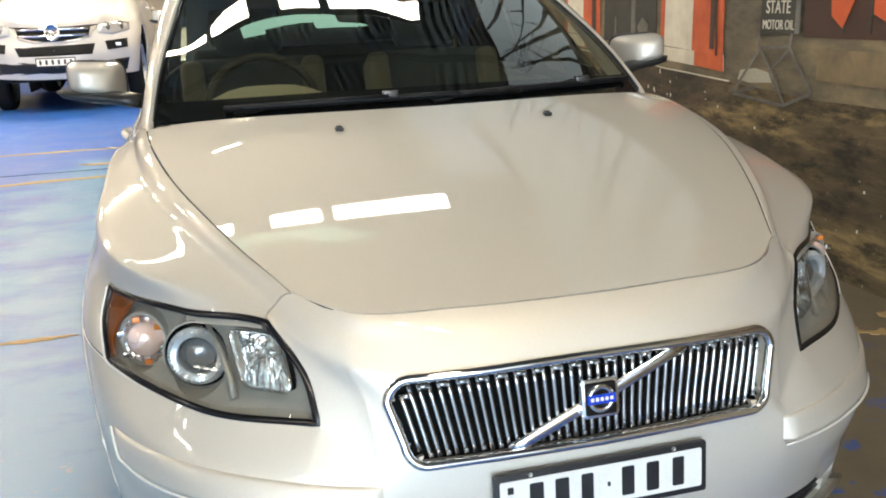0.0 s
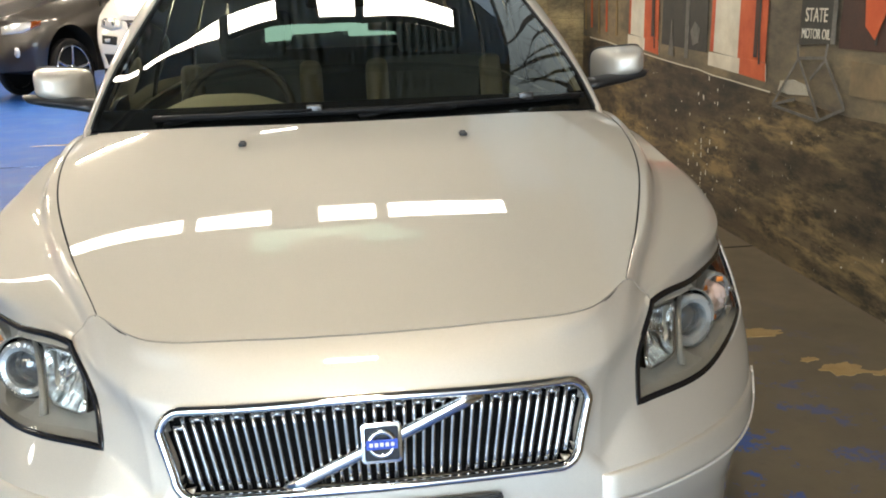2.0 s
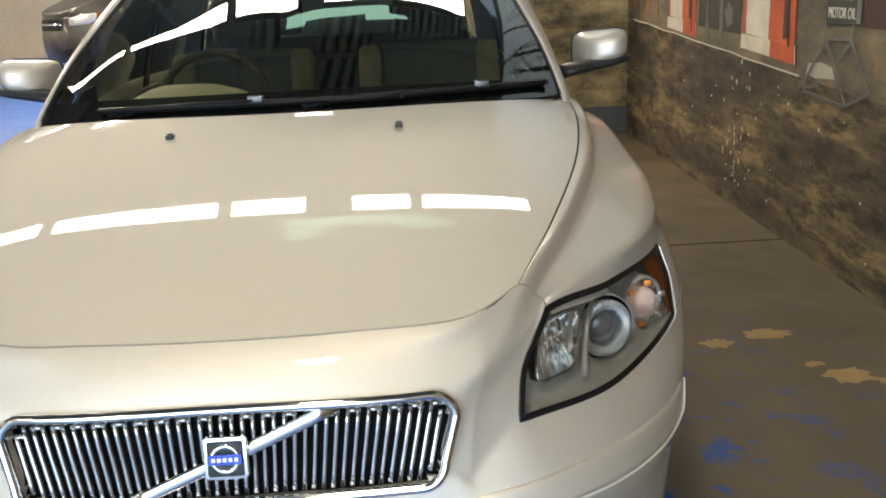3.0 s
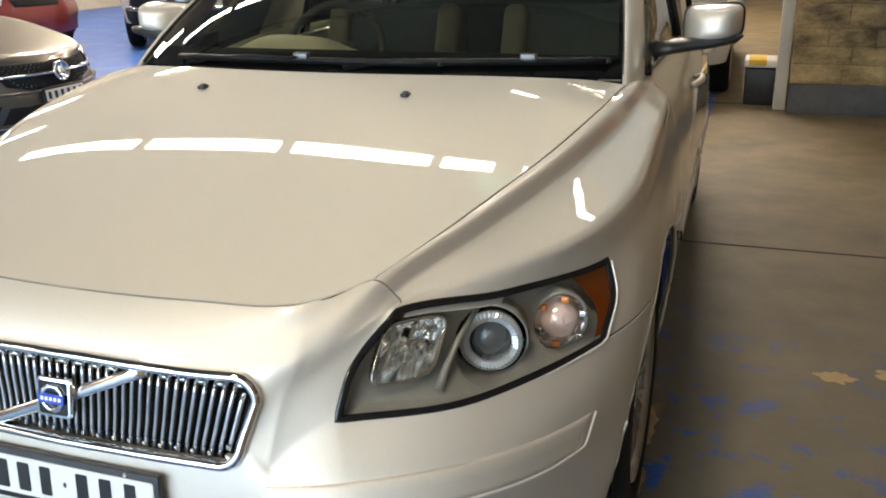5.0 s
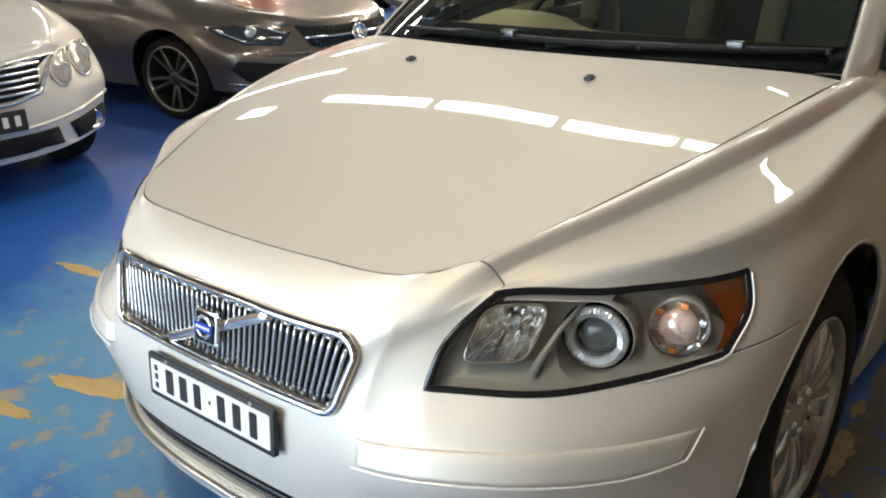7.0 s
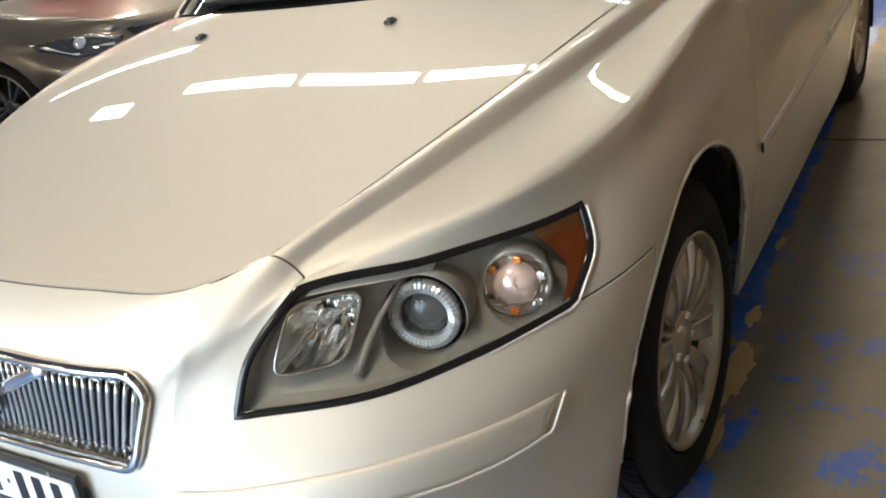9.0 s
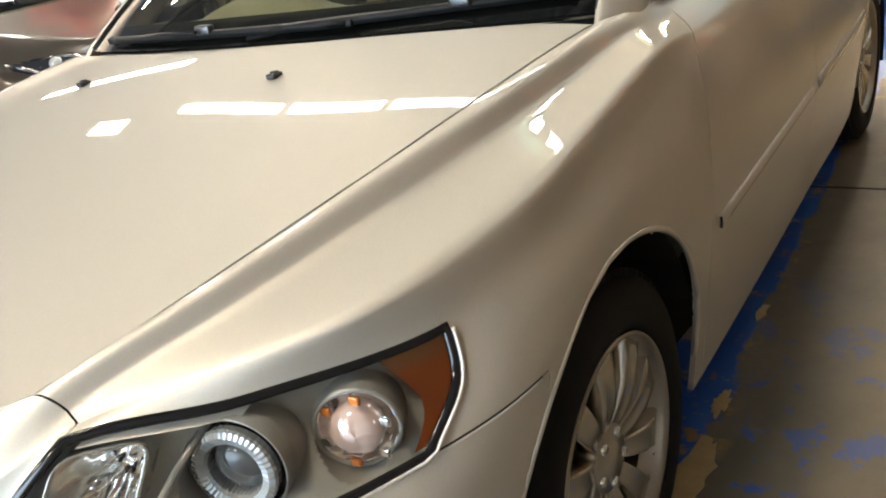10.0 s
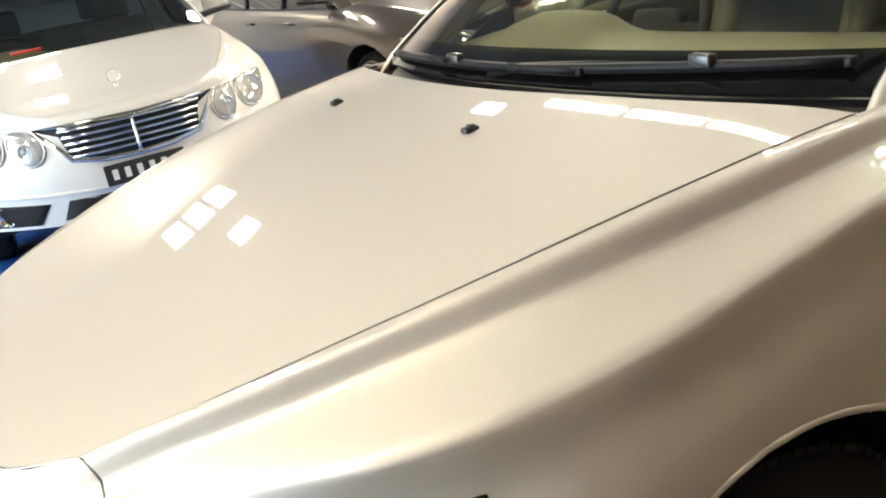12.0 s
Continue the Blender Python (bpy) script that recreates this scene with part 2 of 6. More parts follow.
def floor_material():
    """Concrete: blue paint, worn through to sand and grey; bare grey-brown along the wall; yellow remains of bay lines."""
    m = material("painted_concrete", (0.1, 0.1, 0.1), 0.4)
    n, l, b = nodes(m)
    c = n.new("ShaderNodeTexCoord")
    sep = n.new("ShaderNodeSeparateXYZ")
    l.new(c.outputs["Object"], sep.inputs[0])

    def math_node(op, a, k=None):
        x = n.new("ShaderNodeMath")
        x.operation = op
        for i, v in enumerate((a, k)):
            if v is None:
                continue
            if isinstance(v, (int, float)):
                x.inputs[i].default_value = v
            else:
                l.new(v, x.inputs[i])
        return x.outputs[0]

    def band(value, lo, hi):
        x = n.new("ShaderNodeMapRange")
        x.inputs["From Min"].default_value, x.inputs["From Max"].default_value = lo, hi
        l.new(value, x.inputs["Value"])
        return x.outputs["Result"]

    big, mid, fine = noise_tex(m, 0.55, 4, 0.6), noise_tex(m, 2.6, 8, 0.68), noise_tex(m, 34, 6, 0.7)
    blot = noise_tex(m, 5.0, 7, 0.7)
    streak = noise_tex(m, 1.7, 7, 0.68, (0.62, 1.15, 1))
    blue = mix(m, ramp(m, mid, [(0.30, (0, 0, 0)), (0.72, (1, 1, 1))]), (0.013, 0.068, 0.31), (0.026, 0.118, 0.43))
    blue = mix(m, ramp(m, streak, [(0.56, (0, 0, 0)), (0.80, (0.5, 0.5, 0.5))]), blue, (0.10, 0.21, 0.45))
    grey = mix(m, ramp(m, mid, [(0.25, (0, 0, 0)), (0.75, (1, 1, 1))]), (0.108, 0.087, 0.054), (0.165, 0.133, 0.083))
    far = n.new("ShaderNodeMapRange")
    far.inputs["From Min"].default_value, far.inputs["From Max"].default_value = 1.2, 4.5
    l.new(sep.outputs["Y"], far.inputs["Value"])
    grey = mix(m, far.outputs["Result"], grey, mix(m, ramp(m, mid, [(0.32, (0, 0, 0)), (0.66, (1, 1, 1))]), (0.100, 0.070, 0.035), (0.200, 0.150, 0.080)))
    grey = mix(m, ramp(m, fine, [(0.58, (0, 0, 0)), (0.80, (0.55, 0.55, 0.55))]), grey, (0.07, 0.06, 0.045))
    grey = mix(m, ramp(m, blot, [(0.66, (0, 0, 0)), (0.70, (0.6, 0.6, 0.6)), (0.9, (0.7, 0.7, 0.7))]), grey, (0.09, 0.078, 0.058))
    sand = mix(m, mid, (0.36, 0.26, 0.11), (0.28, 0.24, 0.17))
    # worn zone before the car: paint broken by sand-coloured patches
    y, x = sep.outputs["Y"], sep.outputs["X"]
    near = math_node("MULTIPLY", band(y, 2.0, 0.2), band(x, -2.9, -1.3))
    side = math_node("MULTIPLY", math_node("MULTIPLY", band(x, 0.35, 0.5), band(x, 0.78, 0.68)), band(y, 4.2, 3.2))
    wear = math_node("ADD", math_node("MULTIPLY", math_node("MAXIMUM", math_node("MULTIPLY", near, 0.72), math_node("MULTIPLY", side, 0.9)), 0.20), blot)
    worn = ramp(m, wear, [(0.68, (0, 0, 0)), (0.74, (0.85, 0.85, 0.85))])
    middle = math_node("MULTIPLY", math_node("MULTIPLY", band(x, -2.45, -1.6), band(x, 0.6, -0.8)), band(y, 8.0, 6.0))
    pale = ramp(m, math_node("ADD", math_node("MULTIPLY", middle, 0.26), streak), [(0.58, (0, 0, 0)), (0.78, (0.85, 0.85, 0.85))])
    blue = mix(m, pale, blue, (0.085, 0.245, 0.39))
    blue = mix(m, worn, blue, sand)
    # bare strip by the wall, its edge ragged
    rag = math_node("ADD", math_node("ADD", x, math_node("MULTIPLY", band(y, 1.6, 3.2), 0.05)), math_node("MULTIPLY", math_node("SUBTRACT", mid, 0.5), 0.20))
    bare = band(rag, 0.785, 0.80)
    spots = math_node("MULTIPLY", ramp(m, noise_tex(m, 6.5, 7, 0.72), [(0.545, (0, 0, 0)), (0.59, (1, 1, 1))]), math_node("MULTIPLY", band(y, 2.4, 1.1), band(x, 1.9, 0.9)))
    strip = mix(m, spots, grey, (0.02, 0.085, 0.34))
    col = mix(m, bare, blue, strip)
    # sand-coloured scrapes along the paint's edge
    line = math_node("MULTIPLY", math_node("MULTIPLY", band(rag, 0.735, 0.76), band(rag, 0.835, 0.81)), ramp(m, noise_tex(m, 9.0, 6, 0.72), [(0.54, (0, 0, 0)), (0.60, (1, 1, 1))]))
    col = mix(m, line, col, (0.25, 0.16, 0.055))
    l.new(col, b.inputs["Base Color"])
    r = n.new("ShaderNodeMapRange")
    r.inputs["To Min"].default_value, r.inputs["To Max"].default_value = 0.22, 0.55
    l.new(mid, r.inputs["Value"])
    gl = mix(m, bare, r.outputs["Result"], (0.62, 0.62, 0.62))
    l.new(gl, b.inputs["Roughness"])
    bump(m, fine, 0.08, 0.003)
    return m


floor = part("floor", box(WALL_X - WEST + 0.4, NORTH - SOUTH + 12, 0.2, ((WALL_X + WEST) / 2, (NORTH + SOUTH) / 2 - 6, -0.1)), floor_material())
tagged(floor, "blue painted concrete floor, worn to sand and grey", "floor", kind="structure")
JOINT = material("joint_dirt", (0.03, 0.025, 0.02), 0.9)
for k, y in enumerate((2.95, -0.6, 6.6)):
    j = part("floor_joint", box(2.95 if k == 0 else 15, 0.009, 0.004, (0.6 if k == 0 else -5.4, y, 0.001)), JOINT)
    tagged(j, "dark saw-cut joint in the concrete floor", "joint", kind="structure")
OCHRE = varied("ochre_paint", (0.38, 0.25, 0.09), (0.45, 0.32, 0.14), 18, (0.5, 0.7))


def blotch(x, y, rx, ry, seed, mat=None, turn=0.0):
    """A flake of old paint with a ragged edge."""
    rnd = random.Random(seed)
    pts = []
    for i in range(40):
        a = 2 * math.pi * i / 40
        r = 1 + 0.35 * noise.noise(Vector((2.2 * math.cos(a), 2.2 * math.sin(a), seed * 3.1))) * 1.6 + rnd.uniform(-0.12, 0.12)
        px, py = rx * r * math.cos(a), ry * r * math.sin(a)
        c, s = math.cos(turn), math.sin(turn)
        pts.append((px * c - py * s, px * s + py * c))
    ob = part("paint_flake", prism(pts, 0.0025, Matrix.Translation((x, y, 0.0005))), mat or OCHRE)
    return tagged(ob, "ragged ochre remains of floor paint", "paint mark", "floor paint remains", kind="structure")


for i, (x, y, rx, ry) in enumerate(((1.545, 1.795, .085, .045), (1.345, 1.735, .05, .035), (1.68, 1.42, .075, .05), (1.80, 1.36, .04, .03), (1.60, 1.52, .03, .02), (1.96, 1.5, .05, .03), (0.812, 1.27, .036, .13), (0.795, 1.55, .018, .05), (0.83, 1.0, .018, .08), (0.775, 2.0, .012, .05))):
    blotch(x, y, rx, ry, i + 1)
for i, (x, y, rx, ry, t) in enumerate(((-2.0, 0.78, .16, .028, 0.1), (-1.05, 0.30, .20, .045, 0.3), (-1.2, 0.05, .15, .03, 0.2), (-1.97, 7.8, 0.9, .045, 0), (-1.2, 6.9, .5, .06, 0), (-1.35, 2.45, .16, .02, 0.0), (-1.8, 6.2, 0.7, 0.05, 0.1))):
    blotch(x, y, rx, ry, i + 31, None, t)

# ---------------------------------------------------------------- walls
def mural_material():
    """The painted road: dark brown with long strokes of ochre, flaked to specks of white."""
    m = material("mural_road", (0.1, 0.08, 0.05), 0.75)
    n, l, b = nodes(m)
    long_ = noise_tex(m, 2.0, 7, 0.64, (1, 0.32, 2.3))
    mid = noise_tex(m, 7.5, 7, 0.70, (1, 0.5, 1.5))
    c = ramp(m, long_, [(0.34, (0.042, 0.030, 0.018)), (0.44, (0.095, 0.066, 0.034)), (0.53, (0.150, 0.105, 0.050)), (0.60, (0.31, 0.21, 0.085)), (0.66, (0.145, 0.102, 0.052)), (0.8, (0.22, 0.155, 0.07))])
    c = mix(m, ramp(m, mid, [(0.38, (0.92, 0.92, 0.92)), (0.56, (0, 0, 0))]), c, (0.022, 0.017, 0.011))
    v = noise_tex(m, 42, 3, 0.5, (1, 1, 0.6))
    c = mix(m, ramp(m, v, [(0.70, (0, 0, 0)), (0.74, (0.7, 0.7, 0.7))]), c, (0.40, 0.35, 0.24))
    l.new(c, b.inputs["Base Color"])
    bump(m, mid, 0.35, 0.012)
    return m


def upper_material():
    """The painted yard above the road: smoky browns, greys and ochres."""
    m = material("mural_yard", (0.2, 0.16, 0.1), 0.7)
    n, l, b = nodes(m)
    a, mid = noise_tex(m, 1.7, 7, 0.7, (1, 0.7, 1.8)), noise_tex(m, 9, 6, 0.7)
    c = ramp(m, a, [(0.30, (0.035, 0.030, 0.024)), (0.42, (0.085, 0.070, 0.048)), (0.54, (0.16, 0.125, 0.075)), (0.64, (0.26, 0.197, 0.108)), (0.76, (0.135, 0.118, 0.090))])
    c = mix(m, ramp(m, mid, [(0.52, (0, 0, 0)), (0.75, (0.55, 0.55, 0.55))]), c, (0.19, 0.147, 0.085))
    l.new(c, b.inputs["Base Color"])
    bump(m, mid, 0.3, 0.008)
    return m


STEEL = varied("dark_steelwork", (0.05, 0.042, 0.034), (0.085, 0.07, 0.055), 3, (0.5, 0.7))
ROAD, YARD = mural_material(), upper_material()
wall = part("wall_east", box(0.25, NORTH - SOUTH, CEIL, (WALL_X + 0.125, (NORTH + SOUTH) / 2, CEIL / 2)), YARD)
tagged(wall, "rough wall covered by a smoky brown filling-station mural", "wall", kind="structure")
mural = thing("mural", "painted mural of a dark road and old filling station", "mural", Matrix.Translation((WALL_X, 0, 0)), kind="structure")


def painted(name, pts, mat, lift, label=""):
    """A flat patch of paint on the mural wall; points are y and z."""
    m = Matrix(((0, 0, -1, -lift), (1, 0, 0, 0), (0, 1, 0, 0), (0, 0, 0, 1)))
    return part(name, prism(pts, 0.003, m), mat, mural, label)


def flat_paint(name, a, b, scale=6):
    return varied(name, a, b, scale, (0.6, 0.8), 0, 0.25)


P_WHITE, P_RED = flat_paint("mural_cream", (0.78, 0.71, 0.56), (0.60, 0.53, 0.40)), flat_paint("mural_red", (0.66, 0.13, 0.035), (0.46, 0.075, 0.025))
P_DARK, P_STEEL = flat_paint("mural_black", (0.03, 0.028, 0.022), (0.06, 0.055, 0.04)), flat_paint("mural_steel", (0.08, 0.072, 0.060), (0.22, 0.20, 0.165))
P_OCHRE, P_GLOW, P_OX = flat_paint("mural_ochre", (0.30, 0.20, 0.07), (0.22, 0.14, 0.06)), flat_paint("mural_orange", (0.65, 0.12, 0.03), (0.55, 0.08, 0.02)), flat_paint("mural_oxblood", (0.050, 0.022, 0.015), (0.085, 0.036, 0.022))
edge = [(y, 0.80 + 0.040 * (y - 2.83) / 0.8 * 0.9 + 0.014 * noise.noise(Vector((y * 3, 0, 0)))) for y in np.linspace(-7, 6.25, 60)]
edge = [(y, min(0.955, max(0.60, z)) if y > 2.2 else 0.775 + 0.02 * noise.noise(Vector((y * 2, 1, 0)))) for y, z in edge]
painted("road", [(-7, 0.0), (6.25, 0.0)] + [(y, z) for y, z in reversed(edge)], ROAD, 0.0, "dark brown painted road with ochre strokes")
painted("kerb_line", [(y, z + 0.004) for y, z in edge if 2.7 < y < 6.2] + [(y, z - 0.002 - 0.010 * abs(noise.noise(Vector((y * 9, 2, 0))))) for y, z in reversed(edge) if 2.7 < y < 6.2], P_WHITE, 0.004, "broken pale kerb line")
painted("forecourt", [(2.52, 0.825), (2.70, 0.812), (2.80, 0.822), (2.78, 0.87), (2.66, 0.885), (2.55, 0.87)], flat_paint("mural_pale", (0.40, 0.36, 0.27), (0.5, 0.45, 0.34)), 0.005)
for y0, w, top_z in ((2.94, 0.67, 2.05), (4.43, 0.60, 1.98)):
    b0 = 0.862 if y0 < 3 else 0.905
    painted("pump_base", [(y0 - 0.01, b0 - 0.01), (y0 + w + 0.02, b0 + 0.022), (y0 + w + 0.015, b0 + 0.095), (y0, b0 + 0.075)], P_WHITE, 0.006)
    painted("pump_base_red", [(y0 - 0.01, b0 - 0.012), (y0 + w * 0.42, b0 + 0.005), (y0 + w * 0.42, b0 + 0.09), (y0, b0 + 0.077)], P_RED, 0.009)
    painted("pump_body", [(y0 + 0.01, b0 + 0.08), (y0 + w * 0.47, b0 + 0.085), (y0 + w * 0.46, top_z), (y0 + 0.02, top_z)], P_RED, 0.006, "orange-red painted fuel pump")
    painted("pump_front", [(y0 + w * 0.47, b0 + 0.085), (y0 + w * 0.93, b0 + 0.10), (y0 + w * 0.90, top_z), (y0 + w * 0.46, top_z)], P_WHITE, 0.006)
    painted("pump_side", [(y0 + w * 0.93, b0 + 0.10), (y0 + w, b0 + 0.10), (y0 + w * 0.97, top_z), (y0 + w * 0.90, top_z)], P_RED, 0.006)
    painted("pump_shade", [(y0 + 0.09, b0 + 0.1), (y0 + 0.13, b0 + 0.1), (y0 + 0.14, 1.9), (y0 + 0.10, 1.9)], P_OX, 0.010)
    hose = [(y0 + 0.05 + 0.035 * math.sin(t * 2.6), 1.55 - 0.62 * t) for t in np.linspace(0, 1, 12)]
    painted("pump_hose", [(y, z) for y, z in hose] + [(y - 0.014, z) for y, z in reversed(hose)], P_DARK, 0.012)
# posts, bottle and dark openings between the pumps
painted("doorway", [(3.66, 0.95), (4.38, 0.965), (4.36, 2.1), (3.70, 2.1)], P_DARK, 0.003)
painted("post", [(3.93, 0.90), (3.985, 0.90), (3.98, 2.1), (3.935, 2.1)], P_STEEL, 0.006)
painted("bottle", [(4.16, 0.90), (4.25, 0.905), (4.235, 0.97), (4.215, 1.05), (4.21, 1.12), (4.195, 1.12), (4.19, 1.05), (4.17, 0.97)], P_STEEL, 0.007)
painted("blossom", [(3.78, 1.0), (3.86, 0.98), (3.90, 1.06), (3.84, 1.12), (3.76, 1.08)], P_STEEL, 0.007)
for y, z0, z1, mat in ((5.3, 0.98, 1.5, P_OCHRE), (5.55, 1.0, 1.6, P_GLOW), (5.75, 0.98, 1.45, P_OCHRE), (5.95, 1.02, 1.7, P_RED), (6.12, 1.0, 1.4, P_OCHRE)):
    painted("leg", [(y, z0), (y + 0.035, z0), (y + 0.06, z1), (y + 0.02, z1)], mat, 0.006)
painted("shed", [(-2.0, 1.06), (2.31, 1.045), (2.28, 2.2), (-2.0, 2.2)], P_OX, 0.003, "oxblood painted shed front")
for y in np.arange(-1.8, 2.2, 0.16):
    painted("shed_board", [(y, 1.07), (y + 0.012, 1.07), (y + 0.012, 2.15), (y, 2.15)], P_DARK, 0.007)
painted("lamp_glow", [(2.05, 1.09), (2.12, 1.14), (2.14, 1.30), (2.09, 1.42), (2.02, 1.36), (1.99, 1.2)], P_GLOW, 0.010)
painted("lamp_glow", [(1.80, 1.12), (1.87, 1.15), (1.88, 1.32), (1.82, 1.36), (1.77, 1.25)], P_GLOW, 0.010)
painted("gravel", [(2.2, 0.86), (-3, 0.82), (-3, 0.97), (0.5, 0.99), (2.2, 1.0)], flat_paint("mural_gravel", (0.30, 0.21, 0.105), (0.14, 0.105, 0.06), 5), 0.004)
# advertising stand painted on the wall
painted("stand_board", [(2.365, 1.06), (2.625, 1.045), (2.62, 2.0), (2.36, 2.0)], P_DARK, 0.010, "dark oil sign board")
painted("stand_edge", [(2.335, 1.06), (2.365, 1.06), (2.36, 2.0), (2.325, 2.0)], P_STEEL, 0.010)


def bar_paint(y0, z0, y1, z1, w=0.014):
    d = math.hypot(y1 - y0, z1 - z0)
    ny, nz = -(z1 - z0) / d * w / 2, (y1 - y0) / d * w / 2
    painted("stand_bar", [(y0 + ny, z0 + nz), (y1 + ny, z1 + nz), (y1 - ny, z1 - nz), (y0 - ny, z0 - nz)], P_STEEL, 0.014)


for q in ((2.62, 0.985, 2.39, 1.0), (2.62, 0.98, 2.83, 0.75), (2.61, 0.98, 2.40, 0.73), (2.39, 0.995, 2.21, 0.80), (2.39, 0.99, 2.50, 0.90), (2.83, 0.748, 2.405, 0.725), (2.405, 0.728, 2.21, 0.80), (2.83, 0.75, 2.62, 0.80), (2.62, 0.985, 2.63, 1.05), (2.39, 1.0, 2.38, 1.06)):
    bar_paint(*q)


def lettering(text, size, m, mat, parent, name="lettering", width=None):
    cu = bpy.data.curves.new(name, "FONT")
    cu.body, cu.size, cu.align_x, cu.align_y, cu.extrude = text, size, "CENTER", "CENTER", 0.001
    tmp = bpy.data.objects.new(name, cu)
    me = bpy.data.meshes.new_from_object(tmp)
    bpy.data.objects.remove(tmp)
    bpy.data.curves.remove(cu)
    b = bmesh.new()
    b.from_mesh(me)
    bpy.data.meshes.remove(me)
    if width:
        xs_ = [v.co.x for v in b.verts]
        bmesh.ops.scale(b, vec=(width / (max(xs_) - min(xs_)), 1, 1), verts=b.verts)
    b.transform(m)
    return part(name, b, mat, parent)


LET = Matrix(((0, 0, -1, -0.0145), (-1, 0, 0, 2.492), (0, 1, 0, 1.175), (0, 0, 0, 1)))
lettering("STATE", 0.085, LET, P_WHITE, mural, width=0.18)
lettering("MOTOR OIL", 0.062, Matrix.Translation((0, -0.005, -0.080)) @ LET, P_WHITE, mural, width=0.235)
# white drips and flakes on the road
rnd = random.Random(11)
for i in range(70):
    y = 3.60 + rnd.gauss(0, 0.10) if i < 34 else rnd.uniform(0.8, 6.0)
    z = rnd.uniform(0.12, 0.8)
    h, w = rnd.uniform(0.006, 0.03) * (1 if i < 34 else 0.5), rnd.uniform(0.003, 0.010)
    painted("drip", [(y, z), (y + w, z + 0.002), (y + w * 0.8, z + h), (y + w * 0.2, z + h)], P_WHITE, 0.0045)

# stone pier at the end of the bay, with a white post
STONE = varied("sooty_stone", (0.075, 0.054, 0.030), (0.56, 0.41, 0.19), 2.8, (0.7, 0.9), 0, 1.0, (1, 1, 2.0))
BASE_GREY = varied("grey_base_paint", (0.075, 0.075, 0.082), (0.13, 0.125, 0.12), 5, (0.6, 0.8), 0, 0.4)
pier = part("wall_pier", box(0.78, 0.5, CEIL, (1.69, PIER_Y + 0.256, CEIL / 2)), STONE)
tagged(pier, "sooty ochre stone pier with a dark base", "wall", kind="structure")
part("pier_base", box(0.785, 0.02, 0.23, (1.69, PIER_Y - 0.004, 0.115), 0.004), BASE_GREY, pier, "grey painted base")
rnd = random.Random(5)
z = 0.23
while z < CEIL:
    h = rnd.uniform(0.08, 0.19) if z < 1.6 else 0.34
    x = 1.30
    while x < 2.07:
        w = min(rnd.uniform(0.18, 0.42), 2.08 - x)
        part("stone", box(w - 0.001, 0.03 + rnd.uniform(-0.010, 0.010), h - 0.001, (x + w / 2, PIER_Y - 0.004, z + h / 2), 0.006, 2), STONE, pier)
        x += w
    z += h
# above: a patch of painted sky on the pier, a window in the wall
SKY_PAINT = varied("mural_sky", (0.50, 0.66, 0.76), (0.66, 0.74, 0.74), 1.1, (0.55, 0.75), 0, 0.2)
part("pier_sky", box(0.78, 0.012, CEIL - 2.12, (1.69, PIER_Y - 0.030, (CEIL + 2.12) / 2), 0.003), SKY_PAINT, pier, "pale blue painted sky over the stones")
window = thing("window_1", "high window in the mural wall, bare branches outside", "window", Matrix.Translation((WALL_X, 0, 0)), kind="structure")
OUTSIDE = lit("pale_sky_glow", (0.78, 0.90, 0.90), WINDOWLIGHT)


def on_window(name, pts, mat, lift, label="", depth=0.006):
    """A flat piece of the window; points are y and z."""
    m = Matrix(((0, 0, -1, -lift), (1, 0, 0, 0), (0, 1, 0, 0), (0, 0, 0, 1)))
    return part(name, prism(pts, depth, m), mat, window, label)


for k in range(4):
    y0 = 2.30 + 0.98 * k
    on_window("pane", [(y0, 2.75), (y0 + 0.94, 2.75), (y0 + 0.94, 4.55), (y0, 4.55)], OUTSIDE, 0.002, "pale sky behind dusty glass")
    on_window("mullion", [(y0 + 0.94, 2.72), (y0 + 0.98, 2.72), (y0 + 0.98, 4.58), (y0 + 0.94, 4.58)], STEEL, 0.003, depth=0.03)
on_window("window_sill", [(2.24, 2.66), (6.24, 2.66), (6.24, 2.75), (2.24, 2.75)], STEEL, 0.003, depth=0.05)
rnd = random.Random(23)
for k in range(9):
    y, z, a = 2.45 + 0.42 * k + rnd.uniform(-0.1, 0.1), 2.75, rnd.uniform(-0.3, 0.3)
    pts, w = [(y, z)], 0.045
    for q in range(7):
        a += rnd.uniform(-0.35, 0.35)
        y, z = y + 0.22 * math.sin(a), min(z + 0.24 * math.cos(a), 4.50)
        pts.append((y, z))
    on_window("limb", [(p[0] - w * (1 - i / 8), p[1]) for i, p in enumerate(pts)] + [(p[0] + w * (1 - i / 8), p[1]) for i, p in reversed(list(enumerate(pts)))], P_DARK, 0.009, "dark bare tree limb", 0.003)
    for q in (2, 3, 4, 5):
        y0, z0 = pts[q]
        b = rnd.choice((-1, 1)) * rnd.uniform(0.25, 0.6)
        on_window("twig", [(y0 - 0.012, z0), (y0 + 0.012, z0), (min(6.2, max(2.3, y0 + b)), min(z0 + 0.45, 4.54))], P_DARK, 0.009, depth=0.003)
POST = varied("white_post_paint", (0.62, 0.60, 0.53), (0.52, 0.49, 0.42), 4, (0.4, 0.6))
post = part("door_post_white", box(0.09, 0.14, 3.2, (1.245, PIER_Y + 0.2, 1.6), 0.008), POST)
tagged(post, "white painted timber post beside the pier", "post", kind="structure")

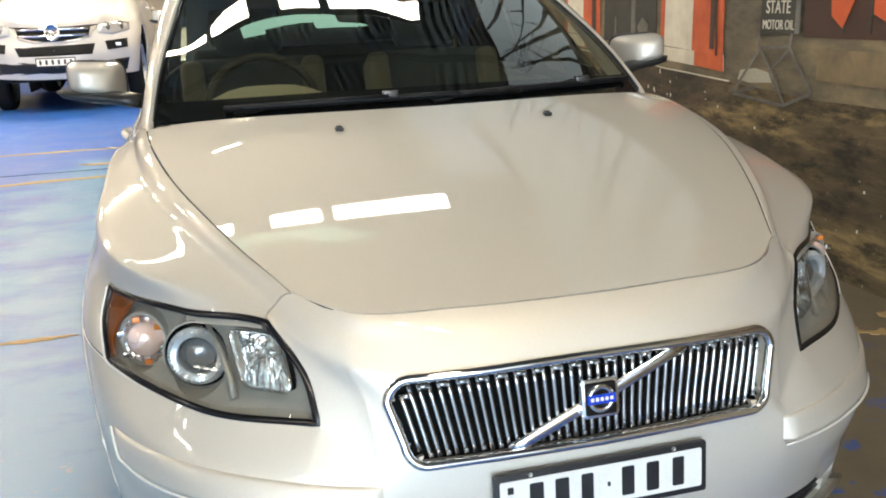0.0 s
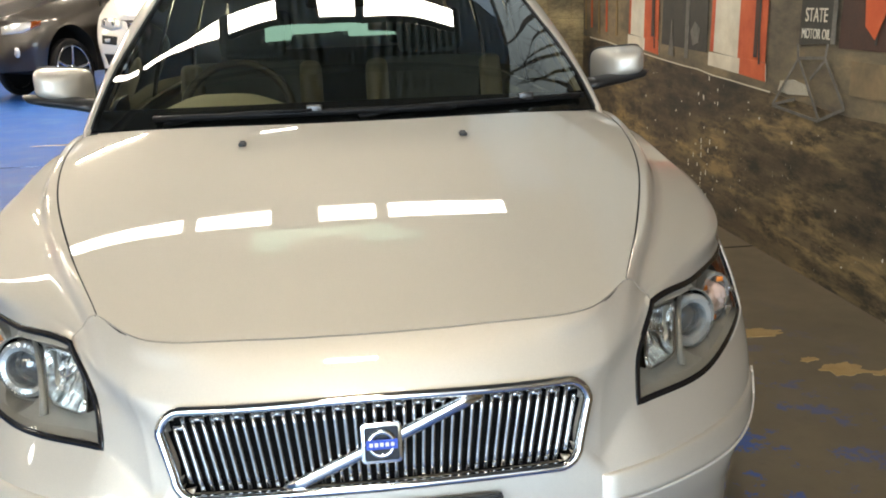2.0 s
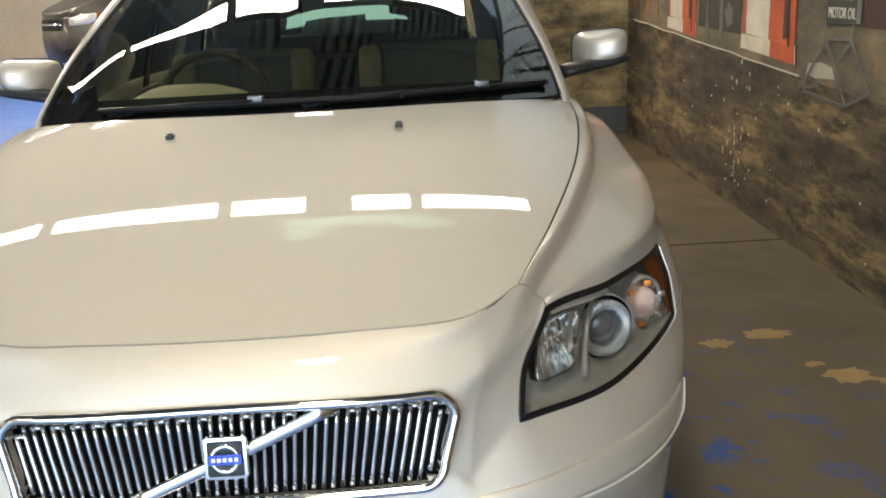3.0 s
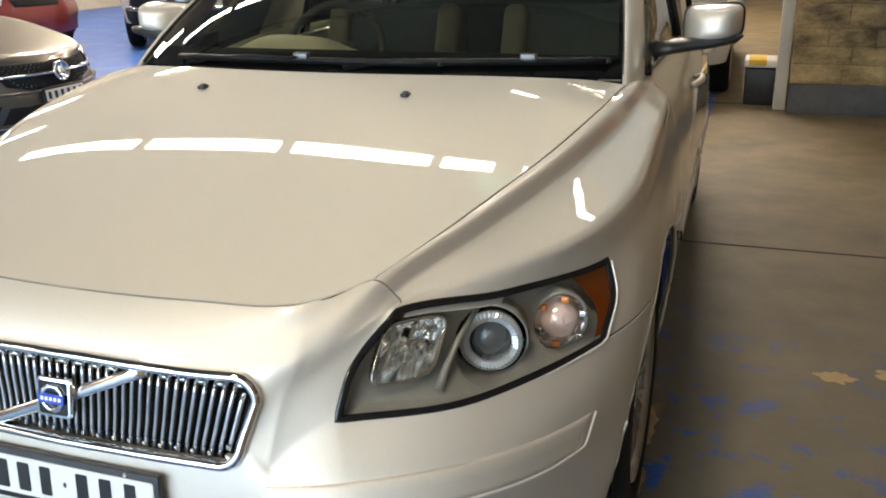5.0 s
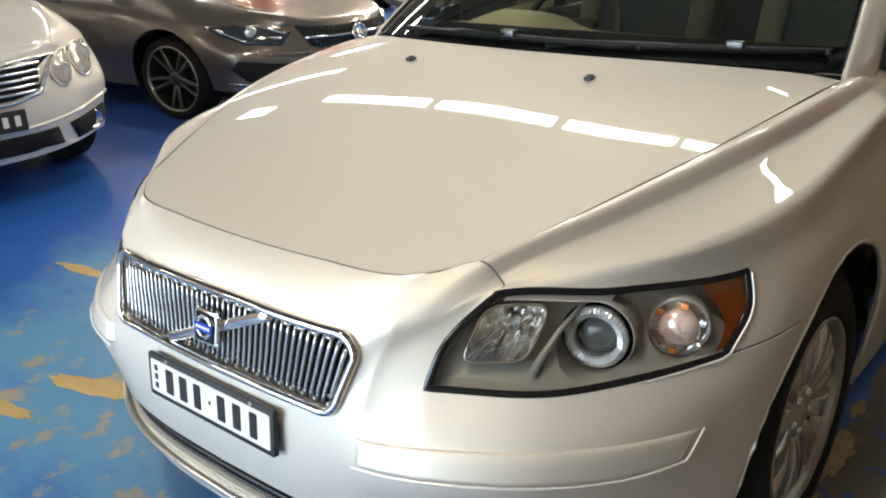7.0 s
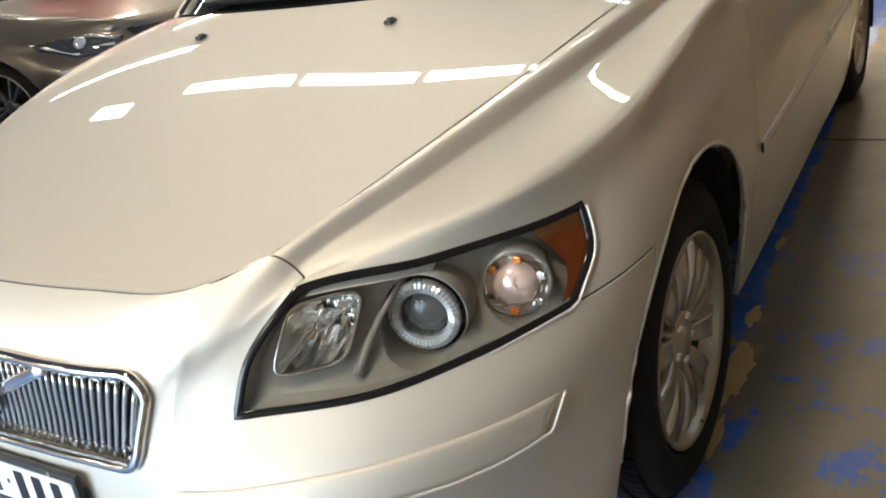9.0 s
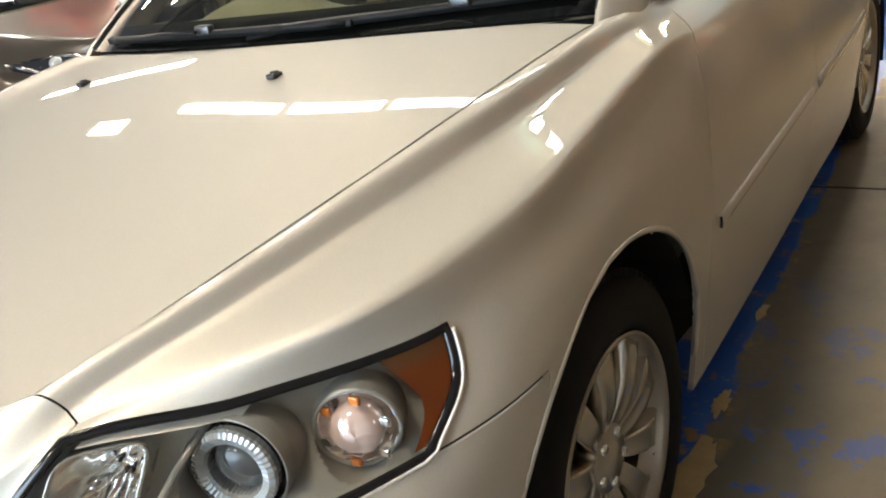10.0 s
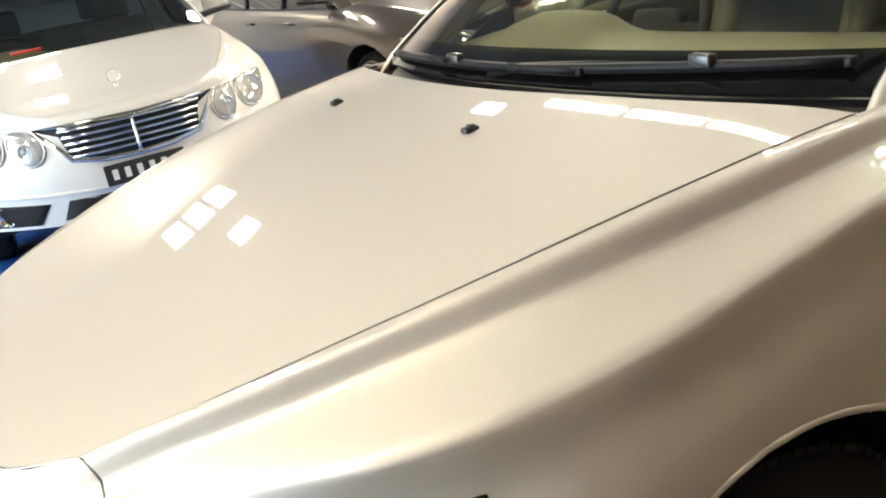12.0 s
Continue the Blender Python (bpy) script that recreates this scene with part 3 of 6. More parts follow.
# other walls, ceiling and steelwork, all plain
PLAIN = varied("old_plaster", (0.50, 0.45, 0.36), (0.58, 0.52, 0.42), 0.9, (0.6, 0.8), 0, 0.3)
SHEETING = varied("roof_sheet", (0.30, 0.285, 0.25), (0.36, 0.34, 0.30), 0.8, (0.5, 0.65))
for name, dims, at in (("wall_north", (WALL_X - WEST, 0.25, CEIL), ((WALL_X + WEST) / 2, NORTH + 0.125, CEIL / 2)),
                       ("wall_west", (0.25, NORTH - SOUTH, CEIL), (WEST - 0.125, (NORTH + SOUTH) / 2, CEIL / 2)),
                       ("wall_south_left", (6.0, 0.25, CEIL), (WEST + 3.0, SOUTH - 0.125, CEIL / 2)),
                       ("wall_south_lintel", (WALL_X - WEST - 6.0, 0.25, CEIL - 4.0), ((WALL_X + WEST + 6.0) / 2, SOUTH - 0.125, (CEIL + 4.0) / 2))):
    tagged(part(name, box(*dims, at), PLAIN), "old cream plaster wall of the hall", "wall", kind="structure")
RIB = varied("roller_door_paint", (0.55, 0.51, 0.44), (0.62, 0.58, 0.50), 1.2, (0.35, 0.5))
for k, y in enumerate((-2.6, 1.4, 9.0)):
    ribs = bmesh.new()
    zz = np.linspace(0, 3.9, 105)
    add_grid(ribs, np.array([[(WEST + 0.012 + (0.022 if i % 4 in (1, 2) else 0.0), y + d, z) for d in (-1.8, 1.8)] for i, z in enumerate(zz)]))
    tagged(part("roller_door", ribs, RIB), "closed cream ribbed roller door", "door", kind="structure")
ceil = bmesh.new()
GX = np.linspace(WEST, WALL_X, 302)
add_grid(ceil, np.array([[(x, y, CEIL + (0.003 if i % 4 in (1, 2) else 0.0)) for y in (SOUTH, NORTH)] for i, x in enumerate(GX)]))
bmesh.ops.solidify(ceil, geom=ceil.faces[:], thickness=-0.04)
tagged(part("ceiling", ceil, SHEETING), "corrugated roof sheeting", "ceiling", kind="structure")
for y in (-4.0, -0.4, 3.2, 8.0, 12.5, 17.0):
    beam = box(WALL_X - WEST, 0.10, 0.03, ((WALL_X + WEST) / 2, y, CEIL - 0.30))
    box(WALL_X - WEST, 0.03, 0.30, ((WALL_X + WEST) / 2, y, CEIL - 0.16), bm=beam)
    tagged(part("roof_beam", beam, STEEL), "dark steel roof beam", "beam", "roof beams", "structure")

# ---------------------------------------------------------------- light fittings and openings
GLOW = lit("skylight_glow", (1.0, 0.94, 0.82), SKYLIGHT)
GLOW2 = lit("batten_glow", (1.0, 0.86, 0.67), BATTEN)
GLOW3 = lit("old_batten_glow", (1.0, 0.86, 0.67), BATTEN * 0.34)


def skylight(x0, x1, y0, y1, glow, z=CEIL - 0.04):
    t = thing("ceiling_light", "long white lit ceiling panel; the far hanging rows are unseen fill", "ceiling light", Matrix.Translation(((x0 + x1) / 2, (y0 + y1) / 2, z)), "lit panels across the roof")
    part("diffuser", box(x1 - x0 - 0.02, y1 - y0 - 0.02, 0.03, (0, 0, -0.02), 0.006), glow, t, "bright white diffuser")
    fr = box(x1 - x0, 0.02, 0.06, (0, (y1 - y0) / 2, 0.0))
    for d in ((x1 - x0, 0.02, 0.06, (0, -(y1 - y0) / 2, 0.0)), (0.02, y1 - y0, 0.06, ((x1 - x0) / 2, 0, 0)), (0.02, y1 - y0, 0.06, (-(x1 - x0) / 2, 0, 0))):
        box(*d, bm=fr)
    part("frame", fr, STEEL, t)
    if z < CEIL - 0.2:
        for hx in (-0.42, 0.42):
            part("hanger", tube([(hx * (x1 - x0), 0, 0.0), (hx * (x1 - x0), 0, CEIL - z + 0.01)], 0.006, 6), STEEL, t)
    return t


for x0, x1 in ((-6.1, -4.51), (-4.39, -2.92), (-2.80, -1.38), (-1.28, -0.64), (-0.26, 0.24), (0.33, 1.36)):
    skylight(x0, x1, 4.46, 4.66, GLOW)
skylight(-7.45, -6.85, 4.12, 4.40, GLOW)
skylight(-10.8, -7.2, 5.85, 6.08, GLOW)
skylight(-0.95, -0.52, 6.92, 7.06, GLOW)
for y in (0.35, 0.80, 1.25):
    skylight(-12.7, -11.6, y, y + 0.36, GLOW)
skylight(-10.35, -9.65, 0.95, 1.35, GLOW)
# hanging batten over the aisle before the car; further rows are unseen added fill
for y, glow, half in ((-1.15, GLOW2, 0.22), (-5.6, GLOW3, 0.62), (9.3, GLOW2, 0.62), (14.0, GLOW2, 0.62)):
    for x in (-10.4, -7.0, -3.5, -0.1):
        if y == -1.15 and x < -1:
            continue
        skylight(x - half, x + half, y - 0.2, y + 0.2, glow, CEIL - 0.24)
# daylight through the clear roof sheets along the mural wall
EAVE = lit("eave_rooflight_glow", (0.66, 0.84, 1.0), EAVELIGHT)
for k, (y0, y1) in enumerate(((4.95, 5.85), (5.90, 6.80))):
    pane = part("eave_rooflight", box(0.60, y1 - y0, 0.012, (1.745, (y0 + y1) / 2, CEIL - 0.012), 0.002), EAVE)
    tagged(pane, "clear roof sheet beside the wall, blue daylight behind", "rooflight", kind="structure")
# a torn sheet of green translucent roofing by the gap in the row of lights
GREEN = lit("green_rooflight_glow", (0.55, 0.95, 0.70), GREENLIGHT)
torn = prism([(-0.80, 4.41), (-0.80, 4.20), (-0.52, 4.21), (-0.50, 4.31), (0.10, 4.33), (0.12, 4.24), (0.62, 4.26), (0.60, 4.31), (0.38, 4.33), (0.37, 4.41)], 0.008, Matrix.Translation((0, 0, CEIL - 0.06)))
sheet = part("green_rooflight", torn, GREEN)
tagged(sheet, "torn pale green translucent roof sheet, daylight behind", "rooflight", kind="structure")
DAY = lit("daylight_sky", (0.66, 0.83, 1.0), DAYLIGHT)
day = part("backdrop", box(10.0, 0.05, 5.2, (-3.9, SOUTH - 3.0, 2.5)), DAY)
tagged(day, "bright overcast daylight outside the open door", "backdrop", kind="structure")

# ---------------------------------------------------------------- the silver estate car
# Half body, x outwards, y to the rear, z up. Rails of the lower body run from the middle of the nose round the corner and back:
# middle, quarter, grille end, prow edge, lamp inner end, lamp middle, lamp outer end, bumper end, door front, door rear, rear arch, tail.
BAND = [
    [(0, .045, .185), (.2, .05, .185), (.33, .065, .185), (.42, .09, .185), (.5, .125, .19), (.65, .23, .20), (.775, .41, .21), (.82, .6, .215), (.848, 1.33, .215), (.855, 2.3, .22), (.85, 3.2, .23), (.74, 4.3, .32)],
    [(0, .004, .355), (.2, .01, .355), (.33, .026, .355), (.42, .05, .355), (.5, .085, .355), (.65, .19, .36), (.785, .40, .37), (.86, .62, .38), (.868, 1.33, .37), (.878, 2.3, .375), (.872, 3.2, .38), (.80, 4.38, .45)],
    [(0, .003, .455), (.2, .008, .455), (.33, .014, .455), (.40, .022, .456), (.5, .052, .456), (.65, .158, .46), (.796, .38, .48), (.868, .64, .50), (.886, 1.33, .52), (.893, 2.3, .53), (.888, 3.2, .53), (.82, 4.42, .55)],
    [(0, .010, .53), (.2, .014, .53), (.33, .019, .53), (.385, .025, .524), (.49, .058, .525), (.65, .166, .52), (.801, .395, .55), (.871, .645, .57), (.889, 1.34, .60), (.893, 2.3, .62), (.888, 3.2, .62), (.82, 4.43, .64)],
    [(0, .022, .60), (.2, .026, .60), (.31, .032, .60), (.366, .035, .553), (.452, .100, .612), (.63, .222, .607), (.807, .468, .632), (.869, .655, .645), (.884, 1.36, .70), (.884, 2.3, .73), (.88, 3.2, .73), (.81, 4.42, .75)],
    [(0, .030, .665), (.2, .034, .663), (.33, .049, .657), (.383, .077, .665), (.464, .142, .685), (.642, .300, .672), (.812, .54, .692), (.855, .68, .715), (.868, 1.40, .79), (.868, 2.3, .815), (.864, 3.2, .82), (.80, 4.4, .82)],
    [(0, .040, .707), (.2, .044, .705), (.33, .064, .70), (.410, .101, .713), (.512, .215, .757), (.655, .36, .752), (.795, .562, .752), (.832, .705, .782), (.846, 1.43, .868), (.846, 2.3, .888), (.84, 3.2, .892), (.77, 4.35, .892)],
]
# the sides draw in towards the rear
def drawn_in(p):
    x, y, z = p
    return (x * (1 - 0.018 * max(0, y - 0.9)) - 0.012 * min(1, max(0, (y - 0.7) / 0.5)), y, z)


BAND = [[drawn_in(p) for p in r] for r in BAND]
# Rails of the bonnet and wing top, from the nose to the screen: middle, two on the bonnet, shut line, lip, foot of the step, wing top.
TOP = [
    [None, (0, .067, .744), (0, .112, .773), (0, .37, .848), (0, .65, .925), (0, .88, .978), (0, 1.03, 1.003), (0, 1.1, 1.01)],
    [None, (.2, .072, .743), (.2, .120, .772), (.225, .385, .846), (.25, .655, .921), (.27, .89, .971), (.285, 1.05, .996), (.29, 1.12, 1.0)],
    [None, (.34, .10, .741), (.375, .144, .774), (.42, .40, .842), (.50, .67, .909), (.53, .92, .955), (.55, 1.11, .984), (.56, 1.2, .99)],
    [None, (.440, .150, .757), (.469, .228, .799), (.559, .433, .857), (.652, .70, .912), (.703, .95, .946), (.728, 1.214, .972), (.737, 1.482, .957)],
    [None, (.455, .164, .757), (.484, .234, .795), (.582, .44, .853), (.676, .706, .908), (.727, .955, .942), (.750, 1.225, .967), (.744, 1.484, .954)],
    [None, (.478, .185, .753), (.499, .242, .776), (.603, .455, .828), (.698, .715, .880), (.743, .962, .911), (.768, 1.24, .939), (.766, 1.482, .934)],
    [None, (.492, .203, .753), (.512, .240, .764), (.750, .482, .809), (.819, .727, .8425), (.824, .97, .878), (.821, 1.25, .911), (.806, 1.465, .900)],
]
NOSE_K = (0, 1, 2, 3, 3.15, 3.3, 3.45)
ROW_K = ((0, 1, 2, 3, 4, 5, 6, 7), (3.6, 3.8, 4.0, 5.5, 7.06, 7.4, 7.72, 8.0))
for rail, k in zip(TOP, NOSE_K):
    rail[0] = tuple(spline(BAND[6], [k])[0])

KS = steps([14, 10, 10, 40, 18, 20, 18, 90, 26, 24, 80])
VS = steps([8, 8, 8, 8, 8, 8])
# the prow breaks along its edge, most at its foot
RAIL = np.stack([spline(r, KS) for r in BAND], 1)
SPLIT = np.stack([np.vstack([spline(r[:4], KS[KS < 3]), spline(r[3:], KS[KS >= 3] - 3)]) for r in BAND], 1)
for i, w in ((4, 1.0), (5, 0.9)):
    RAIL[:, i] = (1 - w) * RAIL[:, i] + w * SPLIT[:, i]
# the lamp's lower edge starts afresh at its inner corner
RAIL[KS >= 4, 4] = spline(BAND[4][4:], KS[KS >= 4] - 4)
ROWS = np.interp(KS[(KS > 3.599) & (KS < 8.001)], ROW_K[1], ROW_K[0])
COLS = np.interp(KS[KS < 3.601], (*NOSE_K, 3.6), range(8))


def bonnet_terms(p):
    x, y = np.abs(p[..., 0]), p[..., 1]
    return np.stack([x**0, y, y**2, y**3, x**2, x**2 * y, x**2 * y**2, x**4, x**4 * y, x**6], -1)


# the bonnet is one even sheet
SHEET = np.array([.75053, .21033, .11256, -.07388, -.03736, .12361, -.13587, .04936, -.03579, -.17091])
for i in range(4):
    for j in range(2, 7):
        TOP[i][j] = (*TOP[i][j][:2], float(bonnet_terms(np.array(TOP[i][j])) @ SHEET))
TR = np.stack([spline(r, ROWS) for r in TOP], 1)
EDGE = spline(BAND[6], np.interp(ROWS, *ROW_K))
BELOW = spline(BAND[5], np.interp(ROWS, *ROW_K))
TOPG = np.empty((len(ROWS), len(COLS), 3))
for i in range(len(ROWS)):
    foot, wing = TR[i][5], TR[i][6]
    row = np.vstack([TR[i][:6], foot + 0.22 * (wing - foot), foot + 0.75 * (wing - foot) + np.array((0, 0, 0.0012)), wing, wing + 0.22 * (EDGE[i] - wing) + np.array((0.0018, 0, 0.001)), EDGE[i]])
    first = row[1] * (-1, 1, 1)
    TOPG[i] = spline(row, np.interp(COLS, (0, 5, 5.25, 5.75, 6, 6.3, 7), (0, 5, 6, 7, 8, 9, 10)), before=first, after=BELOW[i])

# the nose panel meets the band below it along one line
OFF = spline(BAND[6], KS[KS < 3.601]) - TOPG[0]
for i in range(len(ROWS)):
    if ROWS[i] < 1.2:
        TOPG[i] += OFF * (1 - ROWS[i] / 1.2)
ON = np.ix_((ROWS > 1.999) & (ROWS < 6.001), COLS < 3.001)
FLAT = TOPG[ON]
FLAT[..., 2] = bonnet_terms(FLAT) @ SHEET
TOPG[ON] = FLAT


def above(k):
    """The top's neighbour of the band's upper rail, for an even turn of the sheet."""
    if k < 3.6:
        c = np.interp(k, (*NOSE_K, 3.6), range(8))
        return spline(np.vstack([[spline(r, [0.7])[0] for r in TOP], [spline(BAND[6], [3.75])[0]]]), [min(c, 6.99)])[0]
    if k < 8:
        r = np.interp(k, ROW_K[1], ROW_K[0])
        return spline(TOP[6], [min(r, 7)])[0]
    return spline(SHOULDER, [min(k - 8, 3)])[0]


SHOULDER = [(.806, 1.465, .900), (.800, 2.3, .923), (.775, 3.2, .930), (.69, 4.3, .935)]
BELT = [(.742, 1.486, .954), (.757, 2.3, .962), (.735, 3.2, .972), (.65, 4.25, .98)]


def column(rail, k):
    """One upright line of the lower body; it breaks at the foot of the prow and the lamp."""
    soft = spline(rail, VS, after=above(k))
    w = np.interp(k, (2.3, 3.0, 6.0, 6.6), (0, 1, 1, 0))
    if w == 0:
        return soft
    lo = spline(rail[:5], VS[VS < 4.0])
    hi = spline(rail[4:], VS[VS >= 4.0] - 4, after=above(k))
    return (1 - w) * soft + w * np.vstack([lo, hi])


BANDG = np.stack([column(RAIL[i], k) for i, k in enumerate(KS)])
DOORTOP = np.stack([spline([spline(BAND[6], [k])[0], spline(SHOULDER, [k - 8])[0], spline(BELT, [k - 8])[0]], steps([5, 5]), before=spline(BAND[5], [k])[0]) for k in KS[KS >= 8]])


def span(k0, k1, v0, v1):
    i = np.where((KS >= k0 - 1e-6) & (KS <= k1 + 1e-6))[0]
    j = np.where((VS >= v0 - 1e-6) & (VS <= v1 + 1e-6))[0]
    return BANDG[i[0]:i[-1] + 1, j[0]:j[-1] + 1]


def top(r0, r1, c0, c1):
    i = np.where((ROWS >= r0 - 1e-6) & (ROWS <= r1 + 1e-6))[0]
    j = np.where((COLS >= c0 - 1e-6) & (COLS <= c1 + 1e-6))[0]
    return TOPG[i[0]:i[-1] + 1, j[0]:j[-1] + 1]


def both(P, flip=False):
    return [(P, flip), (mirrored(P), not flip)]


FRONT_AXLE, REAR_AXLE, HUB_Z, ARCH = 0.90, 3.54, 0.316, 0.376


def in_arch(p, axle, r=ARCH):
    d = math.hypot(p[1] - axle, p[2] - HUB_Z - 0.012)
    return d < r or (abs(p[1] - axle) < r and p[2] < HUB_Z)


def snapped(P, axle):
    """Draws the points just inside a wheel arch out on to its edge."""
    n, m = P.shape[:2]
    ins = np.array([[in_arch(P[i, j], axle) for j in range(m)] for i in range(n)])
    Q = P.copy()
    cz = HUB_Z + 0.012
    for i, j in zip(*np.where(ins)):
        if ins[max(0, i - 1):i + 2, max(0, j - 1):j + 2].all():
            continue
        x, y, z = P[i, j]
        if z < cz:
            y = axle + math.copysign(ARCH, y - axle)
        else:
            d = math.hypot(y - axle, z - cz)
            y, z = axle + (y - axle) * ARCH / d, cz + (z - cz) * ARCH / d
        near = [P[a, b] for a in range(max(0, i - 1), min(n, i + 2)) for b in range(max(0, j - 1), min(m, j + 2)) if not ins[a, b]]
        Q[i, j] = (min(near, key=lambda p: (p[1] - y) ** 2 + (p[2] - z) ** 2)[0], y, z)
    return Q


BANDG = snapped(snapped(BANDG, FRONT_AXLE), REAR_AXLE)


def grille_hole(p, grow=0.0):
    """Inside the rounded opening of the grille?"""
    x, z = abs(p[0]), p[2]
    zt, zb = 0.690 - 0.06 * x * x + grow, 0.556 + 0.03 * x * x - grow
    if not zb < z < zt or p[1] > 0.12:
        return False
    side = 0.312 + 0.25 * (z - zb) + grow
    r = 0.035
    dx, dz = max(0, x - (side - r)), max(0, abs(z - (zt + zb) / 2) - ((zt - zb) / 2 - r))
    return dx * dx + dz * dz < r * r


def intake_hole(p):
    x, z = abs(p[0]), p[2]
    return x < 0.60 and 0.262 + 0.03 * (x / 0.6) ** 2 < z < 0.345 - 0.035 * max(0, (x - 0.35) / 0.25) ** 2 and p[1] < 0.3


def solid(p):
    return not (grille_hole(p, 0.003) or intake_hole(p) or in_arch(p, FRONT_AXLE, ARCH - 0.002) or in_arch(p, REAR_AXLE, ARCH - 0.002))


car = thing("estate_car", "champagne silver estate car, clean and glossy, parked on blue floor", "car")
nose = panel(both(span(0, 7, 0, 4)) + both(span(0, 4, 4, 6)) + both(top(0, 2, 0, 7), True), solid, ease=lambda p: p.y < 0.24 and (p.z > 0.70 and abs(p.x) < 0.30 or p.z > 0.685 and 0.40 < abs(p.x) < 0.51))
part("front_bumper", nose, CHAMPAGNE, car, "champagne painted bumper with nose panel")
part("bonnet", panel(both(top(2, 6, 0, 3), True), hem=0.003, gap=0.0028), CHAMPAGNE, car, "smooth glossy champagne bonnet")
for s, side in ((1, "left"), (-1, "right")):
    f = (lambda P: P) if s > 0 else mirrored
    fl = s < 0
    part("wing", panel([(f(top(2, 7, 3, 7)), not fl), (f(span(6, 8, 4, 6)), fl), (f(span(7, 8, 0, 4)), fl)], solid), CHAMPAGNE, car)
    i9 = int(np.where(KS[KS >= 8] == 9)[0][0])
    i10 = int(np.where(KS[KS >= 8] == 10)[0][0])
    part("front_door", panel([(f(span(8, 9, 0, 6)), fl), (f(DOORTOP[:i9 + 1]), fl)]), CHAMPAGNE, car)
    part("rear_door", panel([(f(span(9, 10, 0, 6)), fl), (f(DOORTOP[i9:i10 + 1]), fl)], solid), CHAMPAGNE, car)
    part("rear_quarter", panel([(f(span(10, 11, 0, 6)), fl), (f(DOORTOP[i10:]), fl)], solid), CHAMPAGNE, car)

# dark tube for the gap's shade between bumper and wing, from lamp to arch
i67 = np.where((KS >= 6) & (KS <= 6.985))[0]
v4 = int(np.argmin(abs(VS - 4)))
for s in (1, -1):
    part("bumper_gap", tube([Vector(BANDG[i, v4] * (s, 1, 1)) + Vector((-0.0012 * s, 0, 0)) for i in i67], 0.0016, 6), RUBBER, car, "dark tube for the shade between bumper and wing")
    part("bumper_edge", tube([Vector(BANDG[i, v4] * (s, 1, 1)) + Vector((-0.0006 * s, 0, -0.0036)) for i in i67], 0.0022, 6), PALE_HIGHLIGHT, car, "pale painted highlight on the bumper's upper edge")

# black tube in the gap round the bonnet, put in for its shadow
i2, i6 = (int(np.argmin(abs(ROWS - r))) for r in (2, 6))
c3 = int(np.argmin(abs(COLS - 3)))
gap_line = [TOPG[i2, j] * (-1, 1, 1) for j in range(c3, 0, -1)] + [TOPG[i2, j] for j in range(c3 + 1)]
gap_line = [TOPG[i, c3] * (-1, 1, 1) for i in range(i6, i2, -1)] + gap_line + [TOPG[i, c3] for i in range(i2 + 1, i6 + 1)]
part("bonnet_seal", tube([Vector(p) + Vector((0, 0.0, -0.0040)) for p in gap_line], 0.0030, 6), RUBBER, car, "black tube for the shadow in the bonnet gap")

# ---------------------------------------------------------------- front of the car: skin to lay parts on
def skin_tree(P):
    n, m = P.shape[:2]
    return BVHTree.FromPolygons([tuple(p) for p in P.reshape(-1, 3)], [(i * m + j, (i + 1) * m + j, (i + 1) * m + j + 1, i * m + j + 1) for i in range(n - 1) for j in range(m - 1)])


FULL = np.stack([column(RAIL[i], k) for i, k in enumerate(KS) if k < 8.2])
SKIN = skin_tree(FULL)
SIDE = skin_tree(BANDG[KS >= 8])
HOODSKIN = skin_tree(TOPG)


def on_front(x, z, out=0.0):
    """The point of the nose at x and z, pushed out by so much."""
    hit = SKIN.ray_cast(Vector((abs(x) + 1e-4, -2, z)), Vector((0, 1, 0)))
    if hit[0] is None:
        hit = SKIN.find_nearest(Vector((abs(x), 0.3, z)))
    p, n = hit[0], hit[1]
    if n.y > 0:
        n = -n
    q = p + n * out
    return Vector((math.copysign(q.x, x) if abs(x) > 1e-6 else 0, q.y, q.z))


def on_side(y, z, out=0.0):
    p, n = SIDE.ray_cast(Vector((3, y, z)), Vector((-1, 0, 0)))[:2]
    return p + (n if n.x > 0 else -n) * out


def on_bonnet(x, y, out=0.0):
    p, n = HOODSKIN.ray_cast(Vector((abs(x) + 1e-4, y, 3)), Vector((0, 0, -1)))[:2]
    q = p + (n if n.z > 0 else -n) * out
    return Vector((math.copysign(q.x, x), q.y, q.z))


def sweep(path, section, closed=False, ups=None):
    """Sweeps a closed section (across, up) along a path."""
    bm = bmesh.new()
    pts = [Vector(p) for p in path]
    n = len(pts)
    rings = []
    for i, p in enumerate(pts):
        a, b = (pts[i - 1], pts[(i + 1) % n]) if closed else (pts[max(i - 1, 0)], pts[min(i + 1, n - 1)])
        d = (b - a).normalized()
        u = Vector(ups[i]) if ups else Vector((0, -1, 0.15))
        s = d.cross(u).normalized()
        u = s.cross(d)
        rings.append([bm.verts.new(p + s * x + u * y) for x, y in section])
    m = len(section)
    for i in range(n if closed else n - 1):
        p, q = rings[i], rings[(i + 1) % n]
        for j in range(m):
            bm.faces.new((p[j], p[(j + 1) % m], q[(j + 1) % m], q[j]))
    if not closed:
        bm.faces.new(rings[0])
        bm.faces.new(rings[-1][::-1])
    bmesh.ops.recalc_face_normals(bm, faces=bm.faces)
    return smooth(bm)


